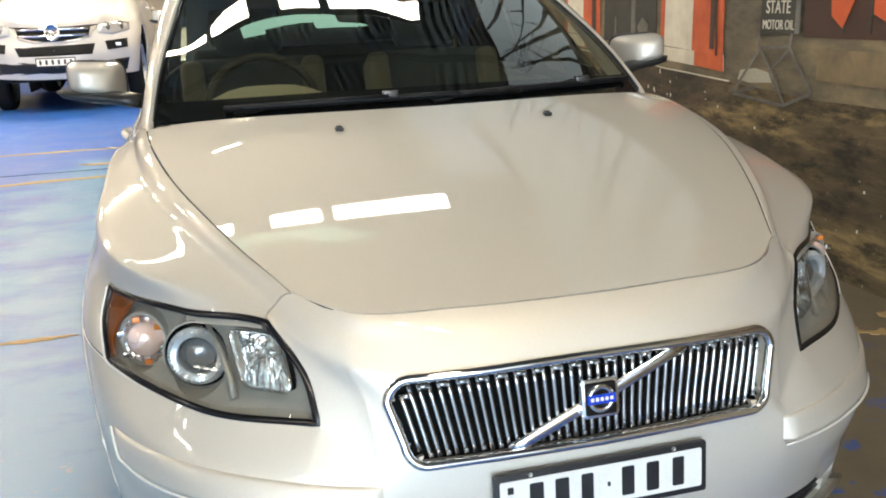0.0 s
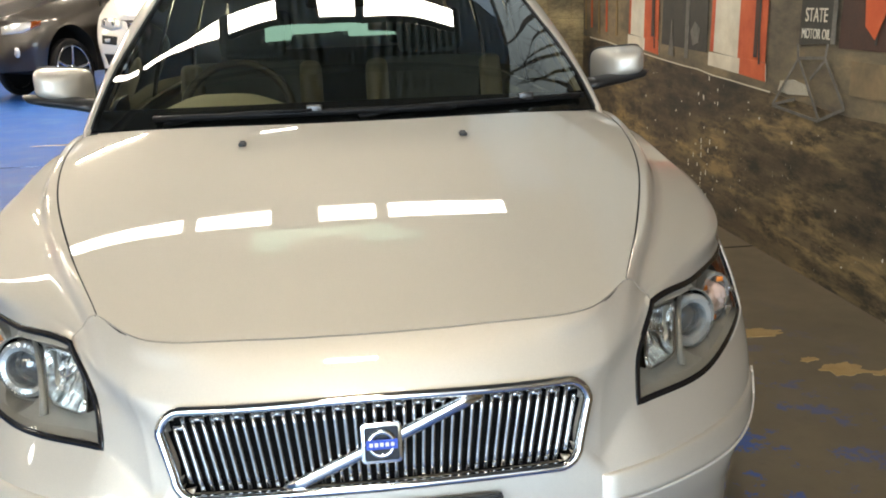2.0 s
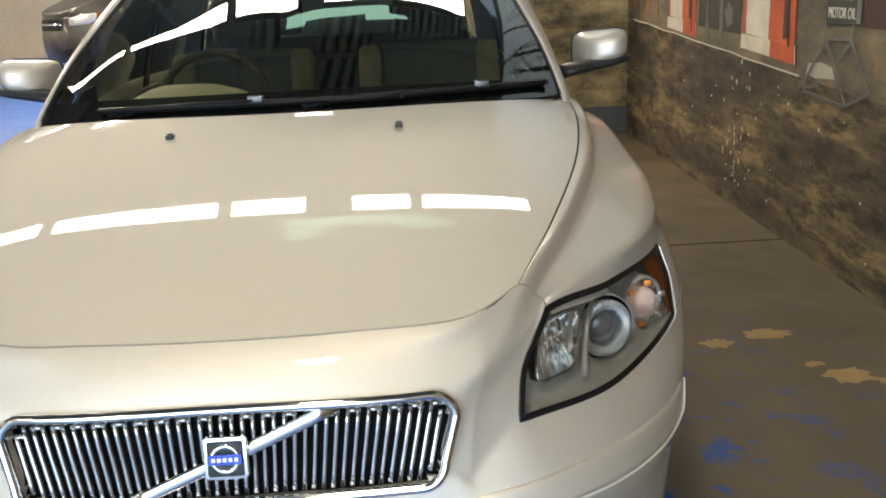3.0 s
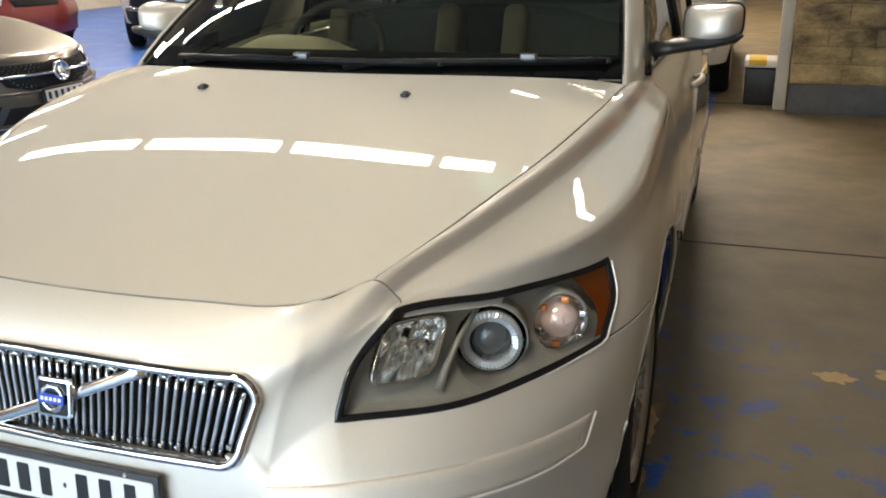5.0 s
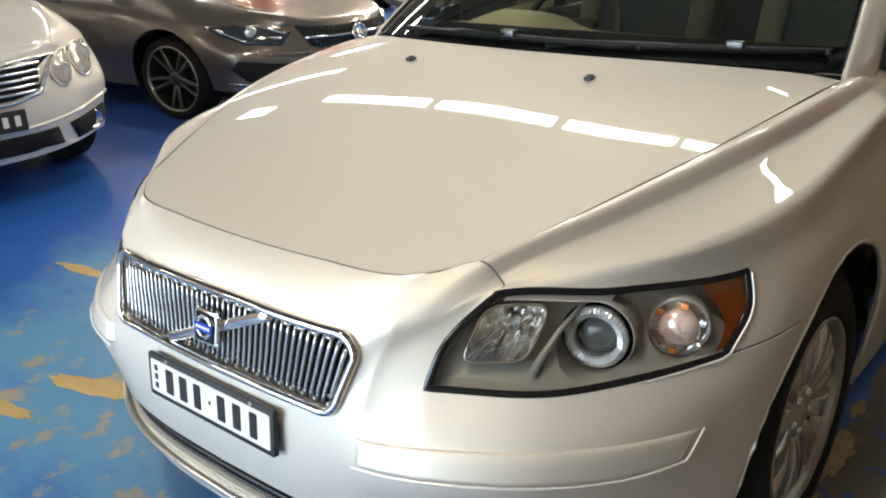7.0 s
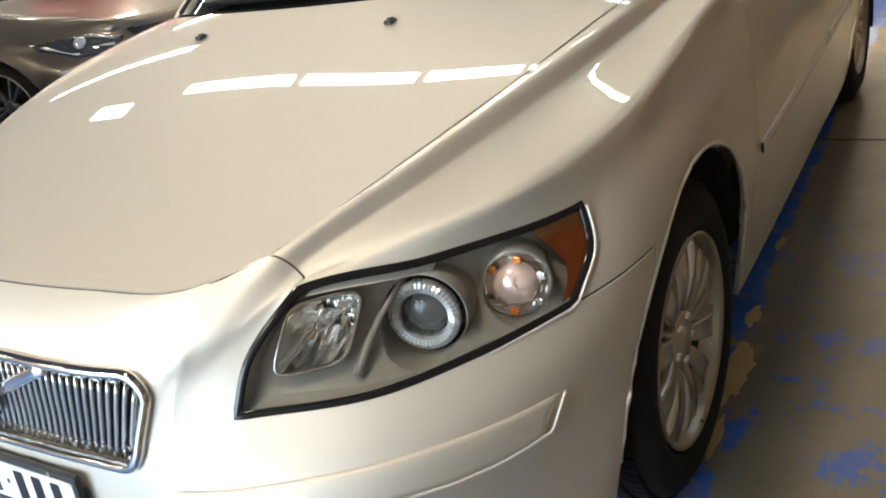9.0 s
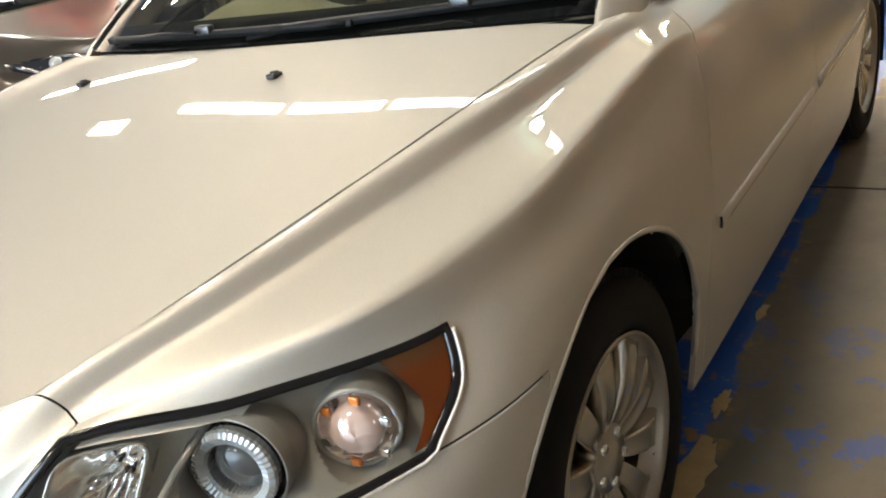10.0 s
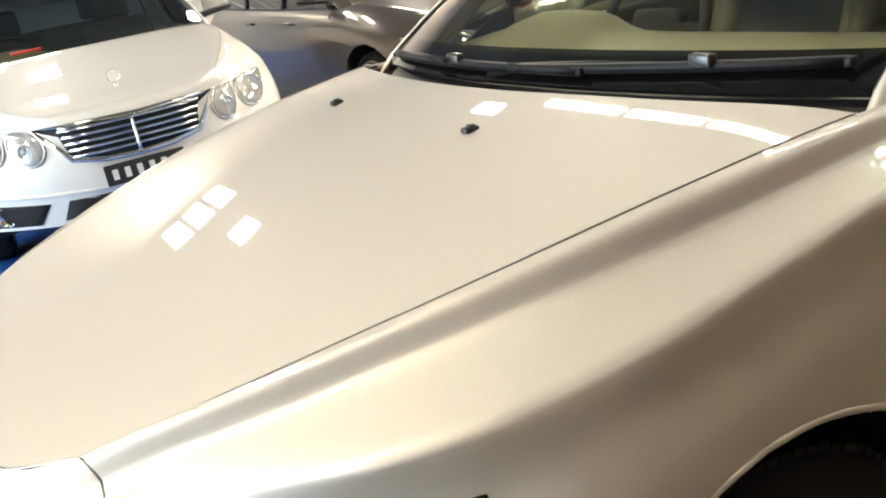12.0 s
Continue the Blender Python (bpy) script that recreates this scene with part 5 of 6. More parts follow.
    for g in (low, side, up):
        add_grid(frit, f(g))
part("screen_border", smooth(frit), GLOSS_BLACK, ws, "black printed border")
# scuttle under the wipers
scut = bmesh.new()
SC = np.array([[Vector(spline(TOP[0:4][0] if False else [TOP[i][6] for i in range(4)], [3 * a])[0]) * (1 - b) + screen_at(a, 0.03) * b + Vector((0, 0, -0.028 - 0.02 * math.sin(math.pi * b))) for b in np.linspace(0, 1, 6)] for a in US])
add_grid(scut, np.concatenate([mirrored(SC)[::-1], SC[1:]]))
part("scuttle", smooth(scut), BLACK, car, "black plastic scuttle panel")
PILLAR_IN = [screen_at(1, b) for b in BS]
for s in (1, -1):
    P = spline(P1, 2 * BS)
    g = []
    for i in range(len(BS)):
        q, p = Vector(PILLAR_IN[i]), Vector(P[i])
        g.append([q + Vector((-0.004, -0.002, 0.004)), q + Vector((0.004, -0.006, 0.008)), q.lerp(p, 0.35) + Vector((0.018, -0.007, 0.010)), q.lerp(p, 0.75) + Vector((0.014, -0.006, 0.010)), p])
    g = np.stack([spline(r, steps([3, 4, 4, 4])) for r in g])
    g = np.concatenate([[g[0] - 0.8 * (g[1] - g[0]) + np.array((0, 0, -0.012))], g])
    part("windscreen_pillar", flip_x(panel([(g, True)], hem=0.02, gap=0), s), CHAMPAGNE, car)
    seal = [Vector(PILLAR_IN[i]) + Vector((-0.002, 0, 0.003)) for i in range(len(BS))]
    part("screen_seal", flip_x(tube(seal, 0.005, 6), s), BLACK, car)
# roof, drawn as one sheet down to the window tops, and the tail
ROOF = [[(0, 1.86, 1.390), (.30, 1.885, 1.389), (.49, 1.93, 1.384), (.59, 1.98, 1.378), (.635, 2.10, 1.352)],
        [(0, 2.4, 1.447), (.32, 2.4, 1.438), (.52, 2.4, 1.418), (.60, 2.4, 1.395), (.645, 2.4, 1.358)],
        [(0, 3.3, 1.455), (.32, 3.3, 1.445), (.52, 3.3, 1.422), (.60, 3.3, 1.395), (.64, 3.3, 1.352)],
        [(0, 4.10, 1.41), (.32, 4.09, 1.405), (.50, 4.06, 1.385), (.575, 4.03, 1.36), (.61, 4.0, 1.32)]]
acr = np.stack([spline(r, steps([5, 4, 3, 3])) for r in ROOF])
RG = np.stack([spline(acr[:, j], steps([6, 8, 8])) for j in range(acr.shape[1])], 1)
part("roof", panel(both(RG, True), hem=0.015), CHAMPAGNE, car)
for s in (1, -1):
    for name, y0, y1 in (("front_door_glass", 1.60, 2.34), ("rear_door_glass", 2.42, 3.22), ("rear_side_glass", 3.30, 3.95)):
        G = []
        for y in np.linspace(y0, y1, 9):
            a = Vector(spline(BELT, [np.interp(y, (1.486, 2.3, 3.2, 4.25), (0, 1, 2, 3))])[0])
            t = Vector((np.interp(y, (1.6, 2.12, 3.3, 4.0), (0.735, 0.637, 0.64, 0.61)), y if y > 2.1 else y + 0.02, np.interp(y, (1.6, 1.85, 2.12, 3.3, 4.0), (1.03, 1.20, 1.342, 1.345, 1.31))))
            G.append([a + (t - a) * b + Vector((0.012 * math.sin(math.pi * b) - 0.006, 0, 0)) for b in np.linspace(0, 1, 7)])
        b = bmesh.new()
        add_grid(b, np.array(G))
        o = part(name, flip_x(smooth(b), s), SIDE_GLASS, car)
        o.visible_shadow = False
    belt = [Vector(q) + Vector((0.002, 0, 0.004)) for q in spline(BELT, np.linspace(0, 2.9, 30))]
    part("belt_seal", flip_x(tube(belt, 0.007, 6), s), BLACK, car, "black window seal")
    for y in (2.38, 3.26):
        a = Vector(spline(BELT, [np.interp(y, (1.486, 2.3, 3.2, 4.25), (0, 1, 2, 3))])[0])
        post = sweep([a + (Vector((0.643, y, 1.352)) - a) * t + Vector((0.003 + 0.01 * math.sin(math.pi * t), 0, 0)) for t in np.linspace(0, 1, 6)], [(-0.04, -0.01), (0.04, -0.01), (0.04, 0.006), (-0.04, 0.006)], ups=[(1, 0, 0.3)] * 6)
        part("door_post", flip_x(post, s), GLOSS_BLACK, car)
    tri = sweep([Vector((.750, 1.495, .957)), Vector((.742, 1.62, .98))], [(-0.006, -0.006), (0.006, -0.006), (0.006, 0.006), (-0.006, 0.006)])
    part("mirror_sail", flip_x(join(prism([(0, 0), (0.15, 0.0), (0.15, 0.085), (0.10, 0.075)], 0.012, Matrix.Translation((.738, 1.49, .955)) @ Matrix(((-0.35, 0, 1, 0), (1, 0, 0, 0), (0, 1, 0, 0), (0, 0, 0, 1)))), tri), s), BLACK, car)
# tail
tail = bmesh.new()
TZ = [spline([BANDG[-1, 0], BANDG[-1, 16], BANDG[-1, 32], BANDG[-1, -1], DOORTOP[-1, -1], (.61, 4.0, 1.32)], np.linspace(0, 5, 26))]
TG = np.array([[(q[0] * a, q[1] + 0.10 * (1 - a * a) + 0.0, q[2] + 0.05 * (1 - a * a) * (q[2] > 1)) for q in TZ[0]] for a in np.linspace(-1, 1, 15)])
add_grid(tail, TG)
part("tailgate", smooth(tail), CHAMPAGNE, car)
# floor pan, engine bay and arches, black for shade and to block light
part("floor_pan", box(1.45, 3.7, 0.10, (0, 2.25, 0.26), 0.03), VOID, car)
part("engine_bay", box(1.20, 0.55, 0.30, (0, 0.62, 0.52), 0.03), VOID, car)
for s in (1, -1):
    for axle in (FRONT_AXLE, REAR_AXLE):
        b = bmesh.new()
        arc = [math.radians(a) for a in range(-18, 199, 8)]
        add_grid(b, np.array([[(x if x < 0.8 or axle > 2 or math.cos(t) < 0.62 or math.sin(t) < 0.05 else 0.838, axle + (ARCH + 0.012) * math.cos(t), HUB_Z + 0.012 + (ARCH + 0.012) * math.sin(t)) for t in arc] for x in (0.42, 0.60, 0.72, 0.80)]))
        b.faces.new([b.verts.new((0.422, axle + (ARCH + 0.02) * math.cos(2 * math.pi * i / 32), HUB_Z + 0.012 + (ARCH + 0.02) * math.sin(2 * math.pi * i / 32))) for i in range(32) if math.sin(2 * math.pi * i / 32) > -0.6])
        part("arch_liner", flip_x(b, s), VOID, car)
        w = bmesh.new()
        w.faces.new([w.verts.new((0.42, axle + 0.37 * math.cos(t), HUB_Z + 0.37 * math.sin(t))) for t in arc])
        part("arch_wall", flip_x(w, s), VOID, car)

# ---------------------------------------------------------------- wheels
def wheel(s, axle, steer=0.0):
    m = Matrix.Translation((s * (0.748 if axle < 2 else 0.705), axle, HUB_Z)) @ pose(0, 0, 0, 0, 0, 0 if s > 0 else 180)
    hub = part("wheel", moved(lathe([(0.316, -0.06), (0.316, 0.045), (0.312, 0.065), (0.300, 0.085), (0.275, 0.097), (0.245, 0.099), (0.222, 0.092), (0.216, 0.075), (0.216, -0.09), (0.26, -0.1), (0.30, -0.09), (0.316, -0.06)], 72), m), RUBBER, car, "black road tyre on alloy wheel")
    tread = bmesh.new()
    for k in range(84):
        w = 2 * math.pi * k / 84
        for a0, a1 in ((-0.06, -0.012), (-0.006, 0.034), (0.040, 0.075)):
            c, t = math.cos(w), math.sin(w)
            mid = (a0 + a1) / 2
            rad = 0.3165 if a1 < 0.05 else 0.313
            r = bmesh.ops.create_cube(tread, size=1)
            bmesh.ops.transform(tread, matrix=Matrix.Translation((mid, rad * c, rad * t)) @ Matrix.Rotation(w, 4, "X") @ Matrix.Diagonal((a1 - a0 - 0.006, 0.010, 0.0195, 1)), verts=r["verts"])
    part("tread", moved(tread, m), RUBBER, hub)
    rim = lathe([(0.2165, 0.090), (0.214, 0.094), (0.210, 0.093), (0.205, 0.084), (0.200, 0.062), (0.190, 0.05)], 72)
    part("rim", moved(rim, m), WHEEL_ALLOY, hub, "silver alloy rim")
    part("rim_barrel", moved(lathe([(0.190, 0.05), (0.187, 0.02), (0.185, -0.08), (0.214, -0.09)], 72), m), DARK_ALLOY, hub)
    for k in range(10):
        w = 2 * math.pi * k / 10 + 0.3
        half = [(0.045, 0.32), (0.085, 0.24), (0.13, 0.185), (0.175, 0.16), (0.206, 0.19)]
        rows = []
        for r, h in half:
            lift = 0.062 + 0.020 * math.sin(math.pi * (r - 0.045) / 0.19)
            rows.append([(lift + d, r * math.cos(w + f * h), r * math.sin(w + f * h)) for f, d in ((-1, -0.03), (-1, -0.001), (-0.86, 0.003), (-0.6, 0.001), (0.6, 0.001), (0.86, 0.003), (1, -0.001), (1, -0.03))])
        sp = bmesh.new()
        add_grid(sp, np.array(rows))
        bmesh.ops.recalc_face_normals(sp, faces=sp.faces)
        part("spoke", moved(smooth(sp), m), SPOKE_ALLOY, hub)
    part("hub", moved(lathe([(0.062, 0.03), (0.062, 0.064), (0.055, 0.072), (0.030, 0.073), (0.029, 0.078), (0.0, 0.080)], 40), m), SATIN, hub)
    for k in range(5):
        w = 2 * math.pi * k / 5 + 0.3 + math.pi / 5
        part("wheel_bolt", moved(lathe([(0.010, 0.06), (0.010, 0.076), (0.007, 0.079), (0.0, 0.079)], 8), m @ Matrix.Translation((0, 0.046 * math.cos(w), 0.046 * math.sin(w)))), CHROME, hub)
    part("brake_disc", moved(lathe([(0.06, 0.0), (0.14, 0.0), (0.14, -0.02), (0.06, -0.02)], 40), m), BLACK, hub)
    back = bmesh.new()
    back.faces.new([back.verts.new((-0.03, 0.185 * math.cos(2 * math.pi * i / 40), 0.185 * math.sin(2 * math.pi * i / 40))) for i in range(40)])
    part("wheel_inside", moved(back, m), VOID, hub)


for s in (1, -1):
    wheel(s, FRONT_AXLE)
    wheel(s, REAR_AXLE)
    # arch lip
    for axle in (FRONT_AXLE, REAR_AXLE):
        lip = []
        for a in range(-4, 185, 4):
            y, z = axle + (ARCH - 0.001) * math.cos(math.radians(a)), HUB_Z + 0.012 + (ARCH - 0.001) * math.sin(math.radians(a))
            i = np.argmin((BANDG[..., 1] - y) ** 2 + (BANDG[..., 2] - z) ** 2 + 4 * (BANDG[..., 0] < 0.6))
            lip.append((BANDG.reshape(-1, 3)[i][0] - 0.003, y, z))
        part("arch_lip", flip_x(tube(lip, 0.0058, 8), s), CHAMPAGNE, car)
    # door rubbing strip, handle, seam between the doors is the shut line
    rub = [on_side(y, 0.545 + 0.012 * (y - 1.4), 0.002) for y in np.linspace(1.378, 2.28, 18)]
    part("door_strip", flip_x(sweep(rub, oval(0.014, 0.007, 10), ups=[(1, 0, 0)] * 18), s), CHAMPAGNE, car, "body-coloured door rubbing strip")
    tip = on_side(1.376, 0.545, 0.004)
    part("strip_end", flip_x(tube([tip + Vector((0, 0, -0.013)), tip + Vector((0.001, 0, 0)), tip + Vector((0, 0, 0.010))], 0.0026, 6), s), RUBBER, car, "dark end of the door strip")
    rub = [on_side(y, 0.557 + 0.012 * (y - 2.3), 0.002) for y in np.linspace(2.32, 3.12, 14)]
    part("door_strip", flip_x(sweep(rub, oval(0.018, 0.008, 10), ups=[(1, 0, 0)] * 14), s), CHAMPAGNE, car)
    for y in (2.13, 3.02):
        h = [on_side(y + d, 0.845, 0.004 + 0.028 * math.sin(math.pi * t) ** 0.5) for t, d in zip(np.linspace(0, 1, 9), np.linspace(-0.1, 0.1, 9))]
        part("door_handle", flip_x(tube(h, [0.009, 0.012, 0.013, 0.013, 0.013, 0.013, 0.013, 0.012, 0.009], 10), s), CHAMPAGNE, car, "body-coloured grab handle")

# ---------------------------------------------------------------- door mirrors
def mirror(s):
    shell = bmesh.new()
    n, k = 32, 16
    G = np.empty((k, n + 1, 3))
    for i in range(k):
        t = i / (k - 1)
        th = math.pi / 2 * t
        grow, deep = math.sin(th) ** 0.60, (1 - math.cos(th)) ** 1.05
        for j in range(n + 1):
            w = 2 * math.pi * j / n
            c, q = math.cos(w), math.sin(w)
            x = math.copysign(abs(c) ** 0.38, c) * 0.080 * grow
            z = math.copysign(abs(q) ** 0.42, q) * 0.053 * grow
            G[i, j] = (0.900 + x, 1.535 + 0.11 * deep - 0.02 * (x / 0.082) + 0.035 * abs(x / 0.082) ** 2, 1.077 + z * (1.0 if q > 0 else 0.94) * (1 - 0.12 * x / 0.082) + 0.012 * x / 0.082)
    add_grid(shell, G)
    bmesh.ops.remove_doubles(shell, verts=shell.verts, dist=1e-4)
    bmesh.ops.recalc_face_normals(shell, faces=shell.faces)
    if s < 0:
        G[..., 0] -= 0.022
        bmesh.ops.translate(shell, vec=(-0.022, 0, 0), verts=shell.verts)
    ob = part("door_mirror", flip_x(smooth(shell), s), CHAMPAGNE, car, "champagne door mirror with black base")
    rim = [tuple(q) for q in G[-1][:-1]]
    part("mirror_rim", flip_x(sweep(rim, oval(0.004, 0.006, 6), True, [(0, 1, 0)] * n), s), BLACK, ob)
    face = bmesh.new()
    face.faces.new([face.verts.new((q[0] * 0.98 + 0.900 * 0.02, q[1] - 0.008, q[2])) for q in G[-1][:-1]])
    part("mirror_glass", flip_x(face, s), CHROME, ob)
    arm = [(.752, 1.545, .985), (.80, 1.56, .993), (.86, 1.575, 1.000), (.91, 1.58, 1.006), (.962, 1.585, 1.014), (.982, 1.59, 1.022)]
    part("mirror_base", flip_x(tube([(q[0], q[1], q[2] + 0.030) for q in arm], [0.052, 0.050, 0.047, 0.042, 0.032, 0.012], 14, flat=0.40), s), BLACK, ob, "black plastic mirror base")


for s in (1, -1):
    mirror(s)

# ---------------------------------------------------------------- washer jets, wipers
for s in (1, -1):
    c = on_bonnet(s * 0.269, 0.905, 0.0)
    part("washer_jet", join(box(0.019, 0.026, 0.010, c + Vector((0, 0, 0.003)), 0.004), box(0.013, 0.012, 0.006, c + Vector((0, 0.002, 0.008)), 0.0025)), BLACK, car, "small black washer jet")


def wiper(pivot, clip, a0, a1, name):
    """An arm from its pivot to the clip, and a flat blade on the glass."""
    b0, b1 = screen_at(*a0) if a0[0] >= 0 else screen_at(-a0[0], a0[1]) * 1, screen_at(*a1) if a1[0] >= 0 else screen_at(-a1[0], a1[1]) * 1
    if a0[0] < 0:
        b0.x *= -1
    if a1[0] < 0:
        b1.x *= -1
    arm = part(name, tube([pivot, pivot.lerp(clip, 0.2) + Vector((0, -0.002, 0.014)), pivot.lerp(clip, 0.6) + Vector((0, -0.004, 0.016)), clip + Vector((0, -0.006, 0.010))], [0.014, 0.012, 0.008, 0.006], 8, flat=0.6), WIPER, car, "black wiper arm and blade")
    mid = []
    for t in np.linspace(0, 1, 14):
        p = b0.lerp(b1, t)
        k = abs(p.x)
        q = min(range(120), key=lambda i: (screen_at(i / 119, a0[1]).x - k) ** 2) / 119
        z = screen_at(q, a0[1] + (a1[1] - a0[1]) * t)
        mid.append(Vector((p.x, z.y - 0.006, z.z + 0.010)))
    part("blade", sweep(mid, [(-0.010, -0.004), (0.010, -0.004), (0.006, 0.008), (-0.006, 0.006)], ups=[(0, -0.45, 0.85)] * 14), WIPER, arm)
    part("blade_rubber", sweep([p + Vector((0, 0.003, -0.006)) for p in mid], oval(0.002, 0.005, 6), ups=[(0, -0.45, 0.85)] * 14), RUBBER, arm)
    c = min(mid, key=lambda p: (p - clip).length)
    part("blade_clip", box(0.042, 0.018, 0.020, c + Vector((0, -0.004, 0.010)), 0.004), DARK_ALLOY, arm)
    part("blade_end", box(0.026, 0.016, 0.014, mid[-1], 0.003), WIPER, arm)


wiper(Vector((-0.50, 1.19, 0.995)), Vector((-0.105, 1.09, 1.022)), (-0.62, 0.03), (0.30, 0.028), "wiper_arm")
wiper(Vector((0.02, 1.11, 1.005)), Vector((0.46, 1.205, 1.012)), (0.10, 0.026), (0.90, 0.055), "wiper_arm")

# ---------------------------------------------------------------- cabin
dash = bmesh.new()
DG = []
for a in np.linspace(-0.70, 0.70, 29):
    hump = 0.055 * math.exp(-((a + 0.38) / 0.17) ** 4)
    base = screen_at(min(1, abs(a) / 0.72), 0.0)
    row = []
    for t, dz in zip(np.linspace(0, 1, 9), (0.0, 0.004, 0.008, 0.012, 0.016, 0.02, 0.014, -0.04, -0.22)):
        row.append((a, base.y + 0.035 + (1.70 - base.y) * min(1, t * 1.12), 0.962 + dz + hump * math.sin(math.pi * max(0, min(1, (t - 0.25) / 0.75))) * (t < 0.99)))
    DG.append(row)
add_grid(dash, np.array(DG))
dashboard = part("dashboard", smooth(dash), DASH, car, "beige dashboard top")
part("dash_vent", box(1.30, 0.03, 0.012, (0, 1.27, 0.975), 0.004), DARK_DASH, dashboard)
part("dash_face", box(1.36, 0.06, 0.40, (0, 1.73, 0.74), 0.02), DARK_DASH, dashboard)
SW = Matrix.Translation((-0.375, 1.86, 0.935)) @ Euler((radians(66), 0, 0)).to_matrix().to_4x4()
wheel_rim = bmesh.new()
ringp = [(0.185 * math.cos(2 * math.pi * i / 48), 0.185 * math.sin(2 * math.pi * i / 48), 0) for i in range(48)]
steer = part("steering_wheel", moved(sweep(ringp, oval(0.015, 0.013, 10), True, [(0, 0, 1)] * 48), SW), DARK_DASH, car, "dark leather steering wheel")
wheel_rim.free()
part("wheel_boss", moved(box(0.17, 0.13, 0.05, (0, -0.01, -0.02), 0.02), SW), DARK_DASH, steer)
for a in (0, 180, 270):
    part("wheel_spoke", moved(box(0.12, 0.035, 0.02, (0.12, 0, -0.012), 0.008), SW @ Matrix.Rotation(radians(a), 4, "Z")), DARK_DASH, steer)
def seat(x, y, rear=False):
    back = box(0.50 if not rear else 1.2, 0.13, 0.60, (0, 0, 0), 0.05, 4)
    s = part("seat", moved(back, Matrix.Translation((x, y, 0.78)) @ Euler((radians(-20), 0, 0)).to_matrix().to_4x4()), SEAT, car, "blue-grey cloth seat with beige sides")
    if not rear:
        for d in (-0.235, 0.235):
            part("seat_bolster", moved(box(0.09, 0.17, 0.58, (d, -0.03, 0), 0.04, 4), Matrix.Translation((x, y, 0.77)) @ Euler((radians(-20), 0, 0)).to_matrix().to_4x4()), SEAT_EDGE, s)
    part("seat_cushion", box(0.50 if not rear else 1.2, 0.50, 0.16, (x, y - 0.28, 0.47), 0.05, 4), SEAT, s)
    for d in ((0,) if not rear else (-0.38, 0.38)):
        part("headrest", moved(box(0.27, 0.10, 0.18, (d, 0, 0), 0.045, 4), Matrix.Translation((x, y + 0.17, 1.17)) @ Euler((radians(-14), 0, 0)).to_matrix().to_4x4()), SEAT, s)
for x in (-0.37, 0.37):
    seat(x, 2.42)
seat(0, 3.30, True)
part("head_lining", moved(smooth(add_grid(bmesh.new(), np.concatenate([mirrored(RG)[:, ::-1], RG[:, 1:]], 1))), Matrix.Translation((0, 0.0, -0.02))), SEAT_EDGE, car, "pale cloth head lining")
for s in (1, -1):
    b = bmesh.new()
    DR = np.array([[(0.70 - 0.02 * (z > 0.9), y, z) for z in (0.35, 0.6, 0.85, 0.95)] for y in np.linspace(1.5, 4.1, 8)])
    add_grid(b, DR)
    part("door_lining", flip_x(b, s), DASH, car, "beige door lining")
part("interior_mirror", join(box(0.24, 0.035, 0.065, (0, 1.83, 1.315), 0.015, 3), tube([(0, 1.84, 1.33), (0, 1.86, 1.385)], 0.008)), BLACK, car, "dark rear-view mirror")

# ---------------------------------------------------------------- the other cars: an even body drawn from the same rails
def even_rails():
    """The rails without prow, valley and step."""
    band = []
    for r in BAND:
        r = [(x, y, z + 0.06 * max(0.0, 1 - (z - 0.185) / 0.34) * min(1.0, max(0.0, (1.2 - y) / 0.6))) for x, y, z in r]
        x6, y6, z6 = r[6]
        _, y0, z0 = r[0]
        n = []
        for j, (x, y, z) in enumerate(r):
            if j < 6:
                t = x / x6
                n.append((x, y0 + (y6 - y0) * t ** 2.3, z0 + (z6 - z0) * t * t))
            else:
                n.append((x, y, z))
        band.append(n)
    top_r = []
    for i, r in enumerate(TOP):
        n = []
        for j in range(8):
            x, y, z = r[j] if j else spline(band[6], [NOSE_K[i]])[0]
            if j >= 2:
                z = float(bonnet_terms(np.array((x, y, 0))) @ SHEET) if i < 4 and j < 7 else z
                if i > 3:
                    a, b = TOP[3][j], spline(band[6], [np.interp(j, *ROW_K)])[0]
                    t = (i - 3) / 4
                    x, y, z = (np.array(a) * (1 - t) + np.array(b) * t) + np.array((0.25, 0, 1)) * 0.016 * 4 * t * (1 - t)
            n.append((x, y, z))
        a, b = np.array(n[0]), np.array(n[2])
        n[1] = tuple(a * 0.5 + b * 0.5 + np.array((0, -0.012, 0.012)))
        top_r.append(n)
    return band, top_r


EB, ET = even_rails()
EK = steps([6, 5, 5, 20, 8, 9, 8, 60, 8, 8, 50])
ER = np.interp(EK[(EK > 3.599) & (EK < 8.001)], ROW_K[1], ROW_K[0])
EC = np.interp(EK[EK < 3.601], (*NOSE_K, 3.6), range(8))
EBG = np.stack([spline([spline(r, [k])[0] for r in EB], steps([4] * 6), after=np.array(spline(EB[6], [k])[0]) + np.array((0, 0.03, 0.02) if k < 4 else (-0.04, 0.0, 0.03))) for k in EK])
EBG = snapped(snapped(EBG, FRONT_AXLE), REAR_AXLE)
_tr, _ed = np.stack([spline(r, ER) for r in ET], 1), spline(EB[6], np.interp(ER, *ROW_K))
ETG = np.stack([spline(np.vstack([_tr[i], _ed[i]]), EC, before=_tr[i][1] * (-1, 1, 1)) for i in range(len(ER))])
EDT = np.stack([spline([spline(EB[6], [k])[0], spline(SHOULDER, [k - 8])[0], spline(BELT, [k - 8])[0]], steps([3, 3])) for k in EK[EK >= 8]])
